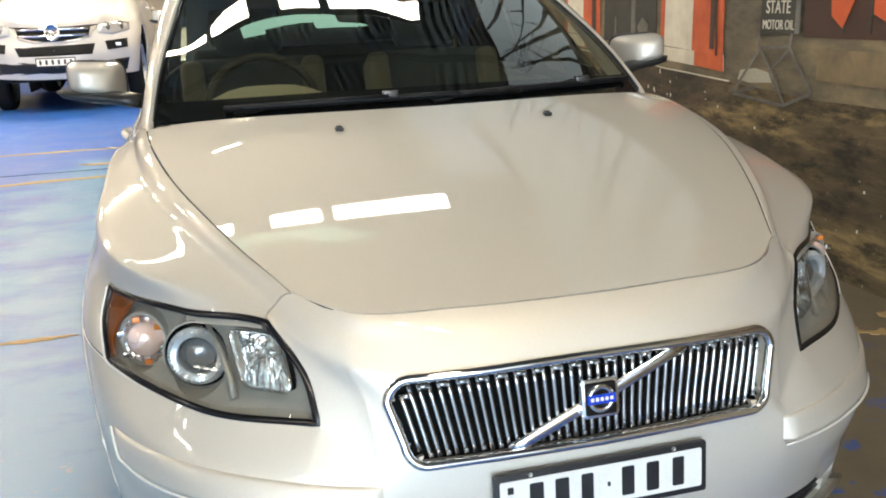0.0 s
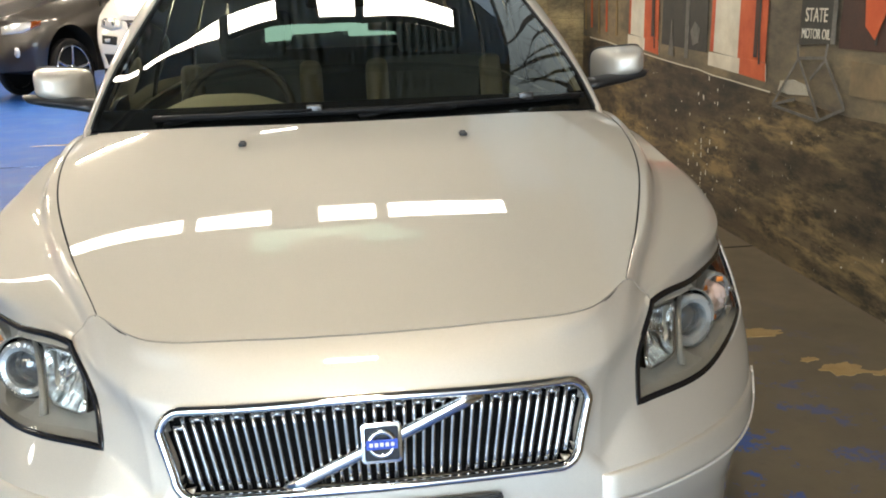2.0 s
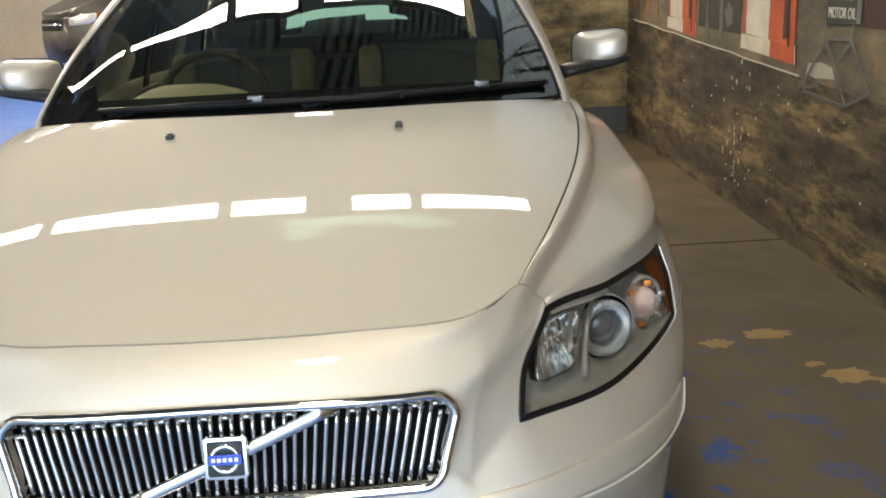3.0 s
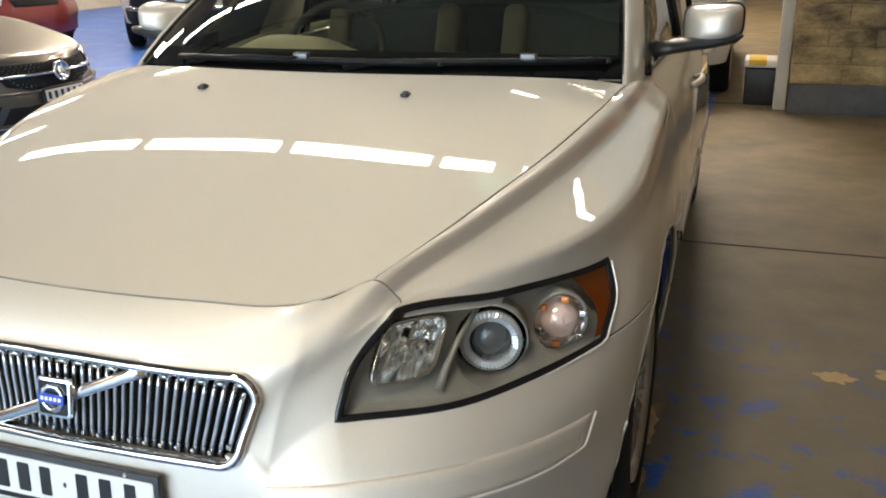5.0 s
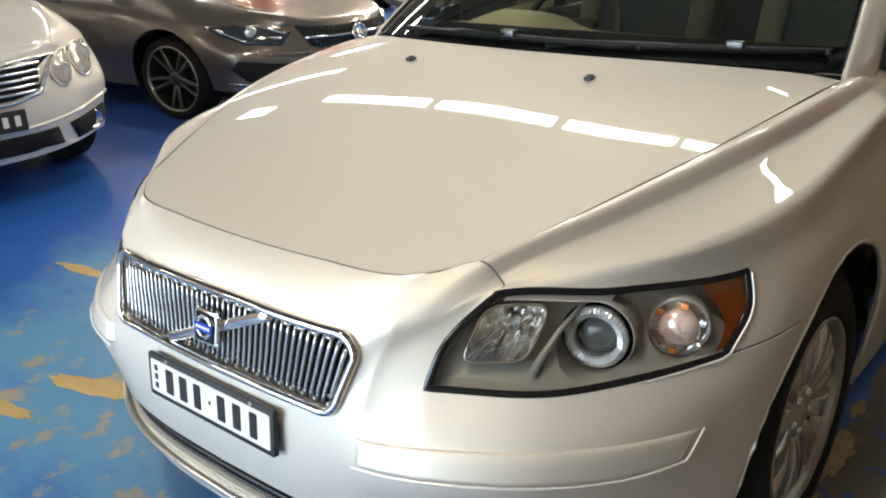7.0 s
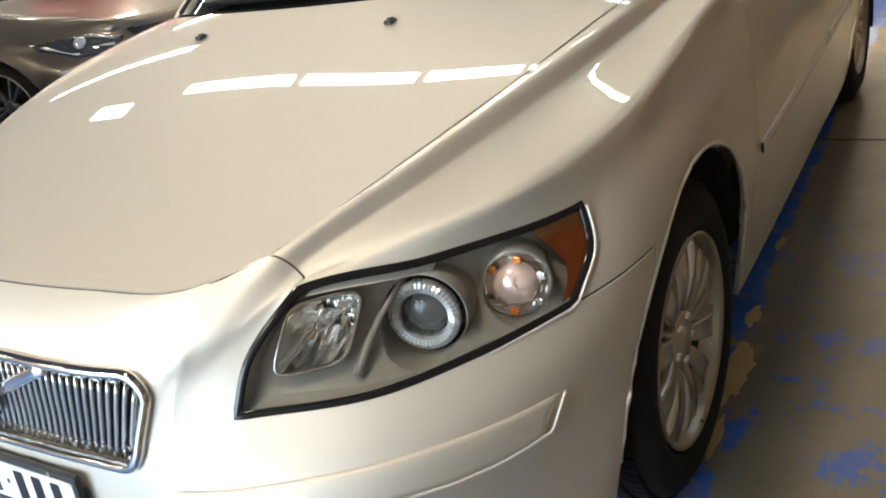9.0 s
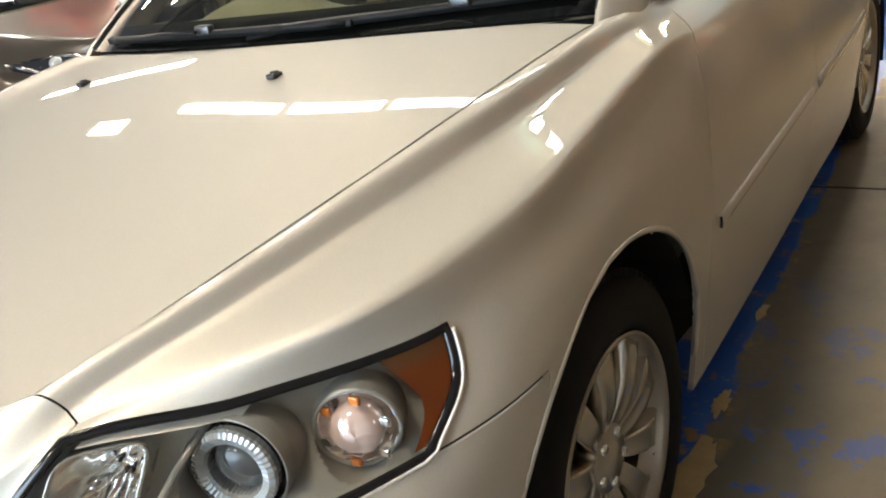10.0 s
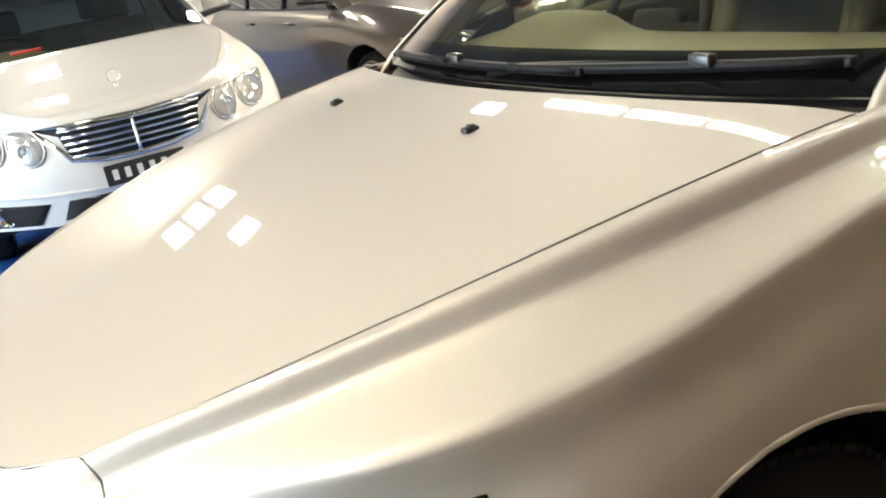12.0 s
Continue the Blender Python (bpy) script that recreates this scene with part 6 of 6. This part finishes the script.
NOSE = skin_tree(EBG[EK < 7.2])


def round_arches(p):
    return not (in_arch(p, FRONT_AXLE, ARCH - 0.002) or in_arch(p, REAR_AXLE, ARCH - 0.002))


_c3, _r2, _r6 = int(np.searchsorted(EC, 3 - 1e-6)) + 1, int(np.searchsorted(ER, 2 - 1e-6)), int(np.searchsorted(ER, 6 - 1e-6)) + 1
_shell = panel(both(EBG) + both(EDT) + both(ETG[:_r2 + 1], True) + both(ETG[_r2:, _c3 - 1:], True), round_arches)
SHELL_MESH, BONNET_MESH = bpy.data.meshes.new("body"), bpy.data.meshes.new("bonnet")
_shell.to_mesh(SHELL_MESH)
_shell.free()
_bn = panel(both(ETG[_r2:_r6, :_c3], True))
_bn.to_mesh(BONNET_MESH)
_bn.free()


def shared(name, me, parent, mat, label=""):
    """An object on a mesh that others use too, in a material of its own."""
    if not me.materials:
        me.materials.append(None)
    ob = new(name, me)
    ob.parent = parent
    ob.material_slots[0].link = "OBJECT"
    ob.material_slots[0].material = mat
    if label:
        ob["label"] = label
    return ob


def nose(x, z, out=0.0):
    hit = NOSE.ray_cast(Vector((abs(x) + 1e-4, -2, z)), Vector((0, 1, 0)))
    if hit[0] is None:
        hit = NOSE.find_nearest(Vector((abs(x), 0.3, z)))
    n = hit[1] if hit[1].y < 0 else -hit[1]
    q = hit[0] + n * out
    return Vector((math.copysign(q.x, x), q.y, q.z))


def patch(outline, out, mat, name, parent, label="", dome=0.0, rings=5, sides=(1, -1)):
    """A piece that follows the nose, from an outline in x and z; dome lifts its middle. Made for both sides, or once."""
    pts = []
    n = len(outline)
    for i in range(n):
        a, b = outline[i], outline[(i + 1) % n]
        for t in range(4):
            pts.append((a[0] + (b[0] - a[0]) * t / 4, a[1] + (b[1] - a[1]) * t / 4))
    cx, cz = sum(p[0] for p in pts) / len(pts), sum(p[1] for p in pts) / len(pts)
    made = []
    for s in sides:
        G = np.array([[nose(s * (cx + (x - cx) * t), cz + (z - cz) * t, (out + 0.006) * (1 if t < 0.99 else 0.6) + dome * (1 - t * t)) for x, z in pts + pts[:1]] for t in [0.02] + list(np.linspace(1 / rings, 1, rings)) + [1.004]])
        G[-1] = [nose(s * x, z, -0.004) for x, z in pts + pts[:1]]
        b = bmesh.new()
        add_grid(b, G, flip=s > 0)
        bmesh.ops.remove_doubles(b, verts=b.verts, dist=1e-5)
        bmesh.ops.recalc_face_normals(b, faces=b.faces)
        made.append(part(name, smooth(b), mat, parent, label))
    return made


def ellipse(cx, cz, rx, rz, turn=0.0, n=12):
    c, s = math.cos(turn), math.sin(turn)
    return [(cx + rx * math.cos(a) * c - rz * math.sin(a) * s, cz + rx * math.cos(a) * s + rz * math.sin(a) * c) for a in (2 * math.pi * i / n for i in range(n))]


def rim_on_nose(outline, width, out, mat, name, parent, sides=(1, -1), label=""):
    for s in sides:
        part(name, sweep([nose(s * x, z, out) for x, z in outline], oval(width, width * 0.8, 8), True), mat, parent, label)


REUSED = ("windscreen", "windscreen_pillar", "roof", "front_door_glass", "rear_door_glass", "rear_side_glass", "door_post", "belt_seal", "tailgate", "door_mirror", "mirror_base", "scuttle", "seat", "headrest", "dashboard", "steering_wheel", "floor_pan", "arch_liner", "head_lining", "door_handle")
_own = [o for o in bpy.data.objects if o.type == "MESH" and o.name.split(".")[0] in REUSED]
DARK_GLASS = glass("dark_car_glass", (0.30, 0.33, 0.30))


def plain_wheel(parent, s, axle, rim_mat, spokes, style, drop=0.0):
    m = Matrix.Translation((s * (0.748 if axle < 2 else 0.705), axle, HUB_Z - drop)) @ pose(0, 0, 0, 0, 0, 0 if s > 0 else 180)
    w = part("wheel", moved(lathe([(0.322, -0.06), (0.322, 0.045), (0.316, 0.07), (0.298, 0.09), (0.268, 0.094), (0.256, 0.085), (0.256, -0.09), (0.30, -0.09), (0.322, -0.06)], 48), m), RUBBER, parent, "black road tyre")
    part("rim", moved(lathe([(0.257, 0.084), (0.252, 0.092), (0.243, 0.087), (0.240, 0.075)], 48), m), rim_mat, w)
    part("rim_barrel", moved(lathe([(0.240, 0.075), (0.236, 0.05), (0.228, -0.07), (0.257, -0.09)], 48), m), DARK_ALLOY if style == "twin" else rim_mat, w)
    part("hub", moved(lathe([(0.055, 0.0), (0.055, 0.06), (0.03, 0.066), (0.0, 0.066)], 24), m), DARK_ALLOY if style == "twin" else rim_mat, w)
    for k in range(spokes):
        for off in ((-0.13, 0.13) if style == "twin" else (0.0,)):
            a = 2 * math.pi * k / spokes + (-0.314 if style == "twin" else 0.2)
            path = [(0.055 + 0.02 * t, (0.035 + 0.210 * t) * math.cos(a + off * (1.6 - t * 0.2)), (0.035 + 0.210 * t) * math.sin(a + off * (1.6 - t * 0.2))) for t in np.linspace(0, 1, 5)]
            part("spoke", moved(sweep(path, [(-0.011, -0.02), (0.011, -0.02), (0.013, 0.0), (-0.013, 0.0)], ups=[(1, 0, 0)] * 5), m), DARK_ALLOY if style == "twin" else rim_mat, w)
    d = bmesh.new()
    d.faces.new([d.verts.new((-0.02, 0.23 * math.cos(2 * math.pi * i / 32), 0.23 * math.sin(2 * math.pi * i / 32))) for i in range(32)])
    part("wheel_inside", moved(d, m), VOID, w)


def other_car(name, label, x, y, turn, scale, paint_mat, rim_mat=SATIN, spokes=7, style="plain", category="car", lift=0.0):
    c = thing(name, label, category, Matrix.Translation((x, y, 0)) @ pose(0, 0, 0, 0, 0, turn))
    c.scale = scale
    c.location.z = lift
    shared("body", SHELL_MESH, c, paint_mat)
    shared("bonnet", BONNET_MESH, c, paint_mat)
    for o in _own:
        kind = o.name.split(".")[0]
        mat = paint_mat if o.data.materials[0] == CHAMPAGNE else DARK_GLASS if "glass" in kind or kind == "windscreen" else o.data.materials[0]
        n = shared(kind, o.data, c, mat)
        if mat == DARK_GLASS:
            n.visible_shadow = False
    for s in (1, -1):
        plain_wheel(c, s, FRONT_AXLE, rim_mat, spokes, style, lift / scale[2])
        plain_wheel(c, s, REAR_AXLE, rim_mat, spokes, style, lift / scale[2])
    return c


def plate_on(c, z, face, mark, w=0.37, h=0.10, marks=6, x=0.0):
    p = nose(x, z, 0.010)
    m = Matrix.Translation(p) @ Euler((radians(86), 0, 0)).to_matrix().to_4x4()
    ob = part("number_plate", prism(round_rect(w, h, 0.006), 0.012, m @ Matrix.Translation((0, 0, -0.006)), 0.002), BLACK, c, "number plate in a dark frame")
    part("plate_face", prism(round_rect(w - 0.024, h - 0.024, 0.004), 0.002, m @ Matrix.Translation((0, 0, 0.006))), face, ob)
    for i in range(marks):
        part("plate_mark", prism(round_rect(0.026, h * 0.5, 0.003, 3), 0.001, m @ Matrix.Translation((-w * 0.38 + w * 0.76 * i / (marks - 1), 0, 0.008))), mark, ob)


LENS_BRIGHT = material("car_lamp_glass", (0.62, 0.63, 0.62), 0.06, 0.45, coat_weight=1.0)
LAMP_CLEAR = varied("ribbed_lamp_glass", (0.66, 0.65, 0.61), (0.40, 0.39, 0.36), 9, (0.05, 0.12), 0.35, 0.0, (6, 1, 0.4), coat_weight=1.0)
LAMP_DARK = material("car_lamp_dark", (0.06, 0.062, 0.065), 0.08, 0.4, coat_weight=1.0)

# white saloon with round twin lamps
ws_car = other_car("white_saloon", "white saloon car with round twin headlamps and chrome grille", -2.94, 0.90, 88, (1.04, 1.06, 1.0), WHITE_PAINT, SATIN, 7)
grille_o = [(-0.33, 0.715), (-0.18, 0.728), (0.0, 0.732), (0.18, 0.728), (0.33, 0.715), (0.29, 0.56), (0.15, 0.535), (0, 0.53), (-0.15, 0.535), (-0.29, 0.56)]
g = patch(grille_o, 0.006, VOID, "grille", ws_car, "chrome framed grille", sides=(1,))[0]
rim_on_nose(grille_o, 0.016, 0.010, CHROME, "grille_frame", g, (1,))
for z in (0.572, 0.603, 0.634, 0.665, 0.696):
    wd = 0.275 + (z - 0.55) * 0.26
    part("grille_slat", sweep([nose(x, z, 0.016) for x in np.linspace(-wd, wd, 13)], oval(0.0085, 0.012, 8)), CHROME, g)
part("grille_bar", sweep([nose(0.0, z, 0.02) for z in np.linspace(0.54, 0.725, 7)], oval(0.008, 0.008, 8), ups=[(0, -1, 0)] * 7), CHROME, g)
for cx, cz, rx, rz, tn in ((0.650, 0.700, 0.098, 0.128, -0.32), (0.462, 0.650, 0.074, 0.088, -0.2)):
    lamps = patch(ellipse(cx, cz, rx, rz, tn, 20), 0.008, LAMP_CLEAR, "headlamp", ws_car, "round clear headlamp", 0.012)
    for s, lp in zip((1, -1), lamps):
        rim_on_nose(ellipse(cx, cz, rx, rz, tn, 24), 0.006, 0.006, SATIN, "lamp_rim", lp, (s,))
        part("lamp_lens", cup(nose(s * cx, cz - 0.2 * rz, 0.020), (s * 0.2, -1, 0.1), [(rx * 0.52, -0.02), (rx * 0.50, 0.004), (rx * 0.40, 0.006), (rx * 0.36, 0.002), (rx * 0.2, 0.008), (0, 0.010)], 24), LENS_BRIGHT, lp)
for s, dk in zip((1, -1), patch([(0.44, 0.375), (0.74, 0.40), (0.78, 0.33), (0.72, 0.285), (0.50, 0.275)], 0.004, VOID, "side_intake", ws_car, "black side intake")):
    part("fog_lamp", cup(nose(s * 0.64, 0.335, 0.004), (s * 0.3, -1, 0), [(0.050, 0.0), (0.050, 0.012), (0.044, 0.014), (0.040, 0.006), (0.02, 0.0), (0.0, 0.002)], 24), CHROME, dk)
patch([(-0.36, 0.375), (0.36, 0.375), (0.40, 0.28), (-0.40, 0.28)], 0.004, VOID, "lower_intake", ws_car, "black lower intake", sides=(1,))
plate_on(ws_car, 0.455, BLACK, PLATE_WHITE)
part("bumper_line", sweep([nose(x, 0.40 + 0.10 * abs(x) ** 2, 0.004) for x in np.linspace(-0.78, 0.78, 31)], oval(0.010, 0.006, 8)), WHITE_PAINT, ws_car)
part("bonnet_ornament", join(lathe([(0.034, 0), (0.034, 0.006), (0.029, 0.006), (0.029, 0.0), (0.034, 0)], 24, axis="y"), tube([(0, 0.003, -0.07), (0, 0.003, -0.03)], 0.006)), CHROME, ws_car).matrix_basis = Matrix.Translation((0, 0.21, 0.885))
part("red_tag", box(0.16, 0.12, 0.012, (-0.30, 1.16, 1.035), 0.004), RED, ws_car, "small red sticker pad under the screen")

# graphite saloon
gs = other_car("graphite_saloon", "graphite metallic saloon with dark five-spoke wheels", -3.12, 3.56, 91, (0.99, 1.16, 0.90), GREY_PAINT, WHEEL_ALLOY, 5, "twin")
go = [(-0.42, 0.715), (0, 0.735), (0.42, 0.715), (0.36, 0.585), (0.22, 0.545), (-0.22, 0.545), (-0.36, 0.585)]
g = patch(go, 0.004, VOID, "grille", gs, "black studded grille with one chrome blade", sides=(1,))[0]
rim_on_nose(go, 0.010, 0.006, GLOSS_BLACK, "grille_frame", g, (1,))
part("grille_blade", sweep([nose(x, 0.638, 0.018) for x in np.linspace(-0.39, 0.39, 15)], oval(0.013, 0.014, 8)), CHROME, g)
studs = bmesh.new()
for zi in range(8):
    for xi in range(24):
        x, z = -0.35 + xi * 0.0305 + 0.015 * (zi % 2), 0.565 + zi * 0.0195
        if abs(x) < 0.30 + (z - 0.55) * 0.5:
            box(0.008, 0.006, 0.008, nose(x, z, 0.006), bm=studs)
part("grille_studs", studs, CHROME, g)["kind"] = "stuff"
part("round_badge", cup(nose(0, 0.64, 0.028), (0, -1, 0.1), [(0.068, 0.0), (0.068, 0.010), (0.058, 0.012), (0.056, 0.004), (0.0, 0.004)], 32), CHROME, g, "round chrome badge")
for a in (90, 210, 330):
    part("badge_ray", moved(prism([(-0.010, 0), (0.010, 0), (0, 0.056)], 0.008), Matrix.Translation(nose(0, 0.64, 0.032)) @ Euler((radians(84), 0, 0)).to_matrix().to_4x4() @ Matrix.Rotation(radians(a - 90), 4, "Z")), CHROME, g)
lm = [(0.45, 0.685), (0.57, 0.745), (0.73, 0.792), (0.81, 0.785), (0.79, 0.69), (0.69, 0.605), (0.52, 0.595)]
for s, lp in zip((1, -1), patch(lm, 0.006, LAMP_DARK, "headlamp", gs, "swept dark headlamp with chrome eyebrow", 0.012)):
    part("lamp_brow", sweep([nose(s * x, z, 0.016) for x, z in ((0.49, 0.680), (0.58, 0.724), (0.68, 0.755), (0.78, 0.768))], oval(0.014, 0.006, 8)), CHROME, lp)
    part("lamp_lens", cup(nose(s * 0.63, 0.685, 0.012), (s * 0.4, -1, 0.1), [(0.048, -0.01), (0.046, 0.006), (0.03, 0.016), (0, 0.02)], 24), LENS_BRIGHT, lp)
    part("lamp_strip", sweep([nose(s * x, z, 0.014) for x, z in ((0.51, 0.645), (0.60, 0.652), (0.70, 0.680))], oval(0.010, 0.008, 8)), LENS_BRIGHT, lp)
patch([(0.42, 0.46), (0.60, 0.475), (0.76, 0.50), (0.785, 0.44), (0.70, 0.34), (0.48, 0.33)], 0.004, VOID, "side_intake", gs, "large black side intake")
patch([(-0.38, 0.44), (0.38, 0.44), (0.42, 0.33), (-0.42, 0.33)], 0.004, VOID, "lower_intake", gs, sides=(1,))
part("splitter", sweep([nose(x, 0.30 + 0.05 * x * x, 0.008) for x in np.linspace(-0.78, 0.78, 31)], oval(0.010, 0.012, 8)), CHROME, gs, "bright splitter edge")
plate_on(gs, 0.49, PLATE_WHITE, BLACK)
part("grey_moustache", sweep([nose(x, 0.525 + 0.03 * x * x, 0.006) for x in np.linspace(-0.62, 0.62, 25)], oval(0.012, 0.010, 8)), GREY_PAINT, gs)

# white off-roader
suv = other_car("white_offroader", "white off-road estate with chrome barred grille", -2.36, 11.4, -3, (1.18, 1.06, 1.42), OFF_WHITE, SATIN, 5, lift=0.09)
go = [(-0.40, 0.735), (0.40, 0.735), (0.36, 0.62), (0.20, 0.585), (-0.20, 0.585), (-0.36, 0.62)]
g = patch(go, 0.006, VOID, "grille", suv, "chrome barred grille", sides=(1,))[0]
rim_on_nose(go, 0.012, 0.008, SATIN, "grille_frame", g, (1,))
for z in (0.635, 0.69):
    part("grille_bar", sweep([nose(x, z, 0.02) for x in np.linspace(-0.36, 0.36, 13)], oval(0.014, 0.014, 8)), CHROME, g)
part("round_badge", cup(nose(0, 0.665, 0.03), (0, -1, 0.1), [(0.080, 0.0), (0.080, 0.010), (0.066, 0.012), (0.064, 0.004), (0.0, 0.004)], 32), CHROME, g, "round chrome badge")
for s, lp in zip((1, -1), patch([(0.45, 0.735), (0.62, 0.765), (0.76, 0.755), (0.765, 0.66), (0.60, 0.625), (0.46, 0.645)], 0.008, LENS_BRIGHT, "headlamp", suv, "clear headlamp", 0.02)):
    for cx in (0.53, 0.66):
        part("lamp_lens", cup(nose(s * cx, 0.695, 0.022), (s * 0.2, -1, 0.1), [(0.045, -0.01), (0.04, 0.006), (0, 0.014)], 20), PROJECTOR, lp)
patch([(-0.42, 0.54), (0.42, 0.555), (0.38, 0.46), (-0.38, 0.46)], 0.005, VOID, "lower_intake", suv, "black lower intake", sides=(1,))
for s, dk in zip((1, -1), patch([(0.52, 0.57), (0.74, 0.585), (0.74, 0.505), (0.54, 0.49)], 0.005, VOID, "fog_recess", suv)):
    part("fog_lamp", box(0.10, 0.02, 0.035, nose(s * 0.63, 0.535, 0.01), 0.008), LENS_BRIGHT, dk)
patch([(-0.74, 0.41), (0.74, 0.41), (0.70, 0.30), (-0.70, 0.30)], 0.004, BLACK, "bumper_base", suv, "dark lower bumper", sides=(1,))
plate_on(suv, 0.405, PLATE_WHITE, BLACK, 0.42, 0.085)

# dark off-roader beside it
dsu = other_car("dark_offroader", "dark brown off-roader with orange-cornered headlamps", -5.05, 12.3, -46, (1.08, 1.0, 1.38), DARK_PAINT, CHROME, 5, lift=0.10)
for s, lp in zip((1, -1), patch([(0.42, 0.70), (0.60, 0.745), (0.78, 0.765), (0.79, 0.70), (0.66, 0.64), (0.44, 0.625)], 0.008, LENS_BRIGHT, "headlamp", dsu, "clear headlamp with orange corner", 0.02)):
    patch([(0.70, 0.745), (0.785, 0.765), (0.79, 0.70), (0.72, 0.67)], 0.022, AMBER, "lamp_corner", lp, sides=(s,))
    part("fog_lamp", cup(nose(s * 0.62, 0.45, 0.004), (s * 0.3, -1, 0), [(0.05, 0), (0.05, 0.012), (0.0, 0.008)], 20), LENS_BRIGHT, lp)
patch([(-0.36, 0.70), (0.36, 0.70), (0.30, 0.58), (-0.30, 0.58)], 0.006, VOID, "grille", dsu, "dark grille", sides=(1,))
part("grille_bar", sweep([nose(x, 0.64, 0.02) for x in np.linspace(-0.32, 0.32, 11)], oval(0.012, 0.012, 8)), CHROME, dsu)
part("sill_strip", sweep([(0.865 - 0.02 * (y - 1), y, 0.30) for y in np.linspace(1.4, 3.1, 8)], oval(0.008, 0.012, 8)), CHROME, dsu, "bright sill strip")
part("windscreen_notice", box(0.34, 0.004, 0.20, (0.32, 1.60, 1.20), 0.0), PLATE_WHITE, dsu, "white paper notice behind the screen")

# silver crossover with a yellow plate
cro = other_car("silver_crossover", "silver crossover with a tall dark grille and yellow plate", -5.9, 9.05, 30, (1.08, 1.05, 1.30), WHITE_PAINT, SATIN, 7)
go = [(-0.27, 0.72), (0.27, 0.72), (0.31, 0.66), (0.22, 0.42), (-0.22, 0.42), (-0.31, 0.66)]
g = patch(go, 0.006, LAMP_DARK, "grille", cro, "tall dark grille", sides=(1,))[0]
rim_on_nose(go, 0.010, 0.008, SATIN, "grille_frame", g, (1,))
part("grille_badge", box(0.20, 0.012, 0.05, nose(0, 0.685, 0.012), 0.004), CHROME, g)
plate_on(cro, 0.60, PLATE_YELLOW, OCHRE, 0.34, 0.10, 5)
patch([(0.40, 0.70), (0.62, 0.745), (0.76, 0.75), (0.74, 0.68), (0.55, 0.635), (0.40, 0.64)], 0.008, LENS_BRIGHT, "headlamp", cro, "clear headlamp", 0.02)
patch([(0.38, 0.50), (0.70, 0.53), (0.72, 0.44), (0.40, 0.41)], 0.004, VOID, "side_intake", cro)
patch([(-0.78, 0.40), (0.78, 0.40), (0.74, 0.20), (-0.74, 0.20)], 0.006, BLACK, "bumper_base", cro, "dark lower bumper", sides=(1,))
part("bumper_lip", sweep([nose(x, 0.405 + 0.03 * x * x, 0.010) for x in np.linspace(-0.76, 0.76, 25)], oval(0.016, 0.012, 8)), CHROME, cro, "bright bumper lip")

# maroon hatchback and a white car further back
mh = other_car("maroon_hatchback", "dark red hatchback parked across the hall", -7.6, 8.3, 75, (0.98, 0.92, 1.02), paint("maroon_car_paint", (0.16, 0.018, 0.016), 0.4, 0.2, 0.45), SATIN, 6)
patch([(0.42, 0.70), (0.60, 0.745), (0.78, 0.765), (0.77, 0.70), (0.62, 0.64), (0.44, 0.625)], 0.008, LENS_BRIGHT, "headlamp", mh, "clear headlamp", 0.02)
patch([(-0.36, 0.69), (0.36, 0.69), (0.30, 0.60), (-0.30, 0.60)], 0.006, VOID, "grille", mh, sides=(1,))
bk = other_car("white_wagon", "white car parked behind, close to the pier", 0.0, 6.38, 0, (1.0, 0.95, 1.12), WHITE_PAINT, SATIN, 7)
patch([(0.42, 0.70), (0.60, 0.745), (0.78, 0.765), (0.77, 0.70), (0.62, 0.64), (0.44, 0.625)], 0.008, LENS_BRIGHT, "headlamp", bk, "clear headlamp", 0.02)
patch([(-0.36, 0.69), (0.36, 0.69), (0.30, 0.60), (-0.30, 0.60)], 0.006, VOID, "grille", bk, sides=(1,))

# ---------------------------------------------------------------- red call box, crate
def call_box(x, y, turn):
    c = thing("call_box", "red painted glazed telephone call box", "phone box", Matrix.Translation((x, y, 0)) @ pose(0, 0, 0, 0, 0, turn))
    for sx in (-0.42, 0.42):
        for sy in (-0.42, 0.42):
            part("corner_post", box(0.09, 0.09, 2.3, (sx, sy, 1.15), 0.006), RED, c)
    part("plinth", box(0.96, 0.96, 0.14, (0, 0, 0.07), 0.01), VOID, c)
    part("roof", box(0.98, 0.98, 0.20, (0, 0, 2.38), 0.06, 3), RED, c)
    for k in range(4):
        r = Matrix.Rotation(math.pi / 2 * k, 4, "Z")
        for z in (0.30, 0.62, 0.94, 1.26, 1.58, 1.90, 2.20):
            part("glazing_bar", moved(box(0.76, 0.04, 0.045 if z > 0.4 else 0.26, (0, -0.42, z), 0.004), r), RED, c)
        for xx in (-0.25, 0.25):
            part("glazing_bar", moved(box(0.035, 0.04, 1.9, (xx, -0.42, 1.25), 0.004), r), RED, c)
        pn = part("pane", moved(box(0.76, 0.006, 1.9, (0, -0.41, 1.25)), r), LENS, c)
        pn.visible_shadow = False
    return c


call_box(-7.05, 5.95, 38)
crate = thing("storage_box", "dark plastic crate with a white and yellow lid", "box", Matrix.Translation((1.12, 6.72, 0)))
part("tub", box(0.30, 0.34, 0.30, (0, 0, 0.15), 0.02), BLACK, crate)
part("lid", box(0.32, 0.36, 0.06, (0, 0, 0.33), 0.015), PLATE_WHITE, crate, "white lid")
part("lid_stripe", box(0.14, 0.365, 0.045, (-0.06, 0, 0.34), 0.01), PLATE_YELLOW, crate, "yellow sticker on the lid")
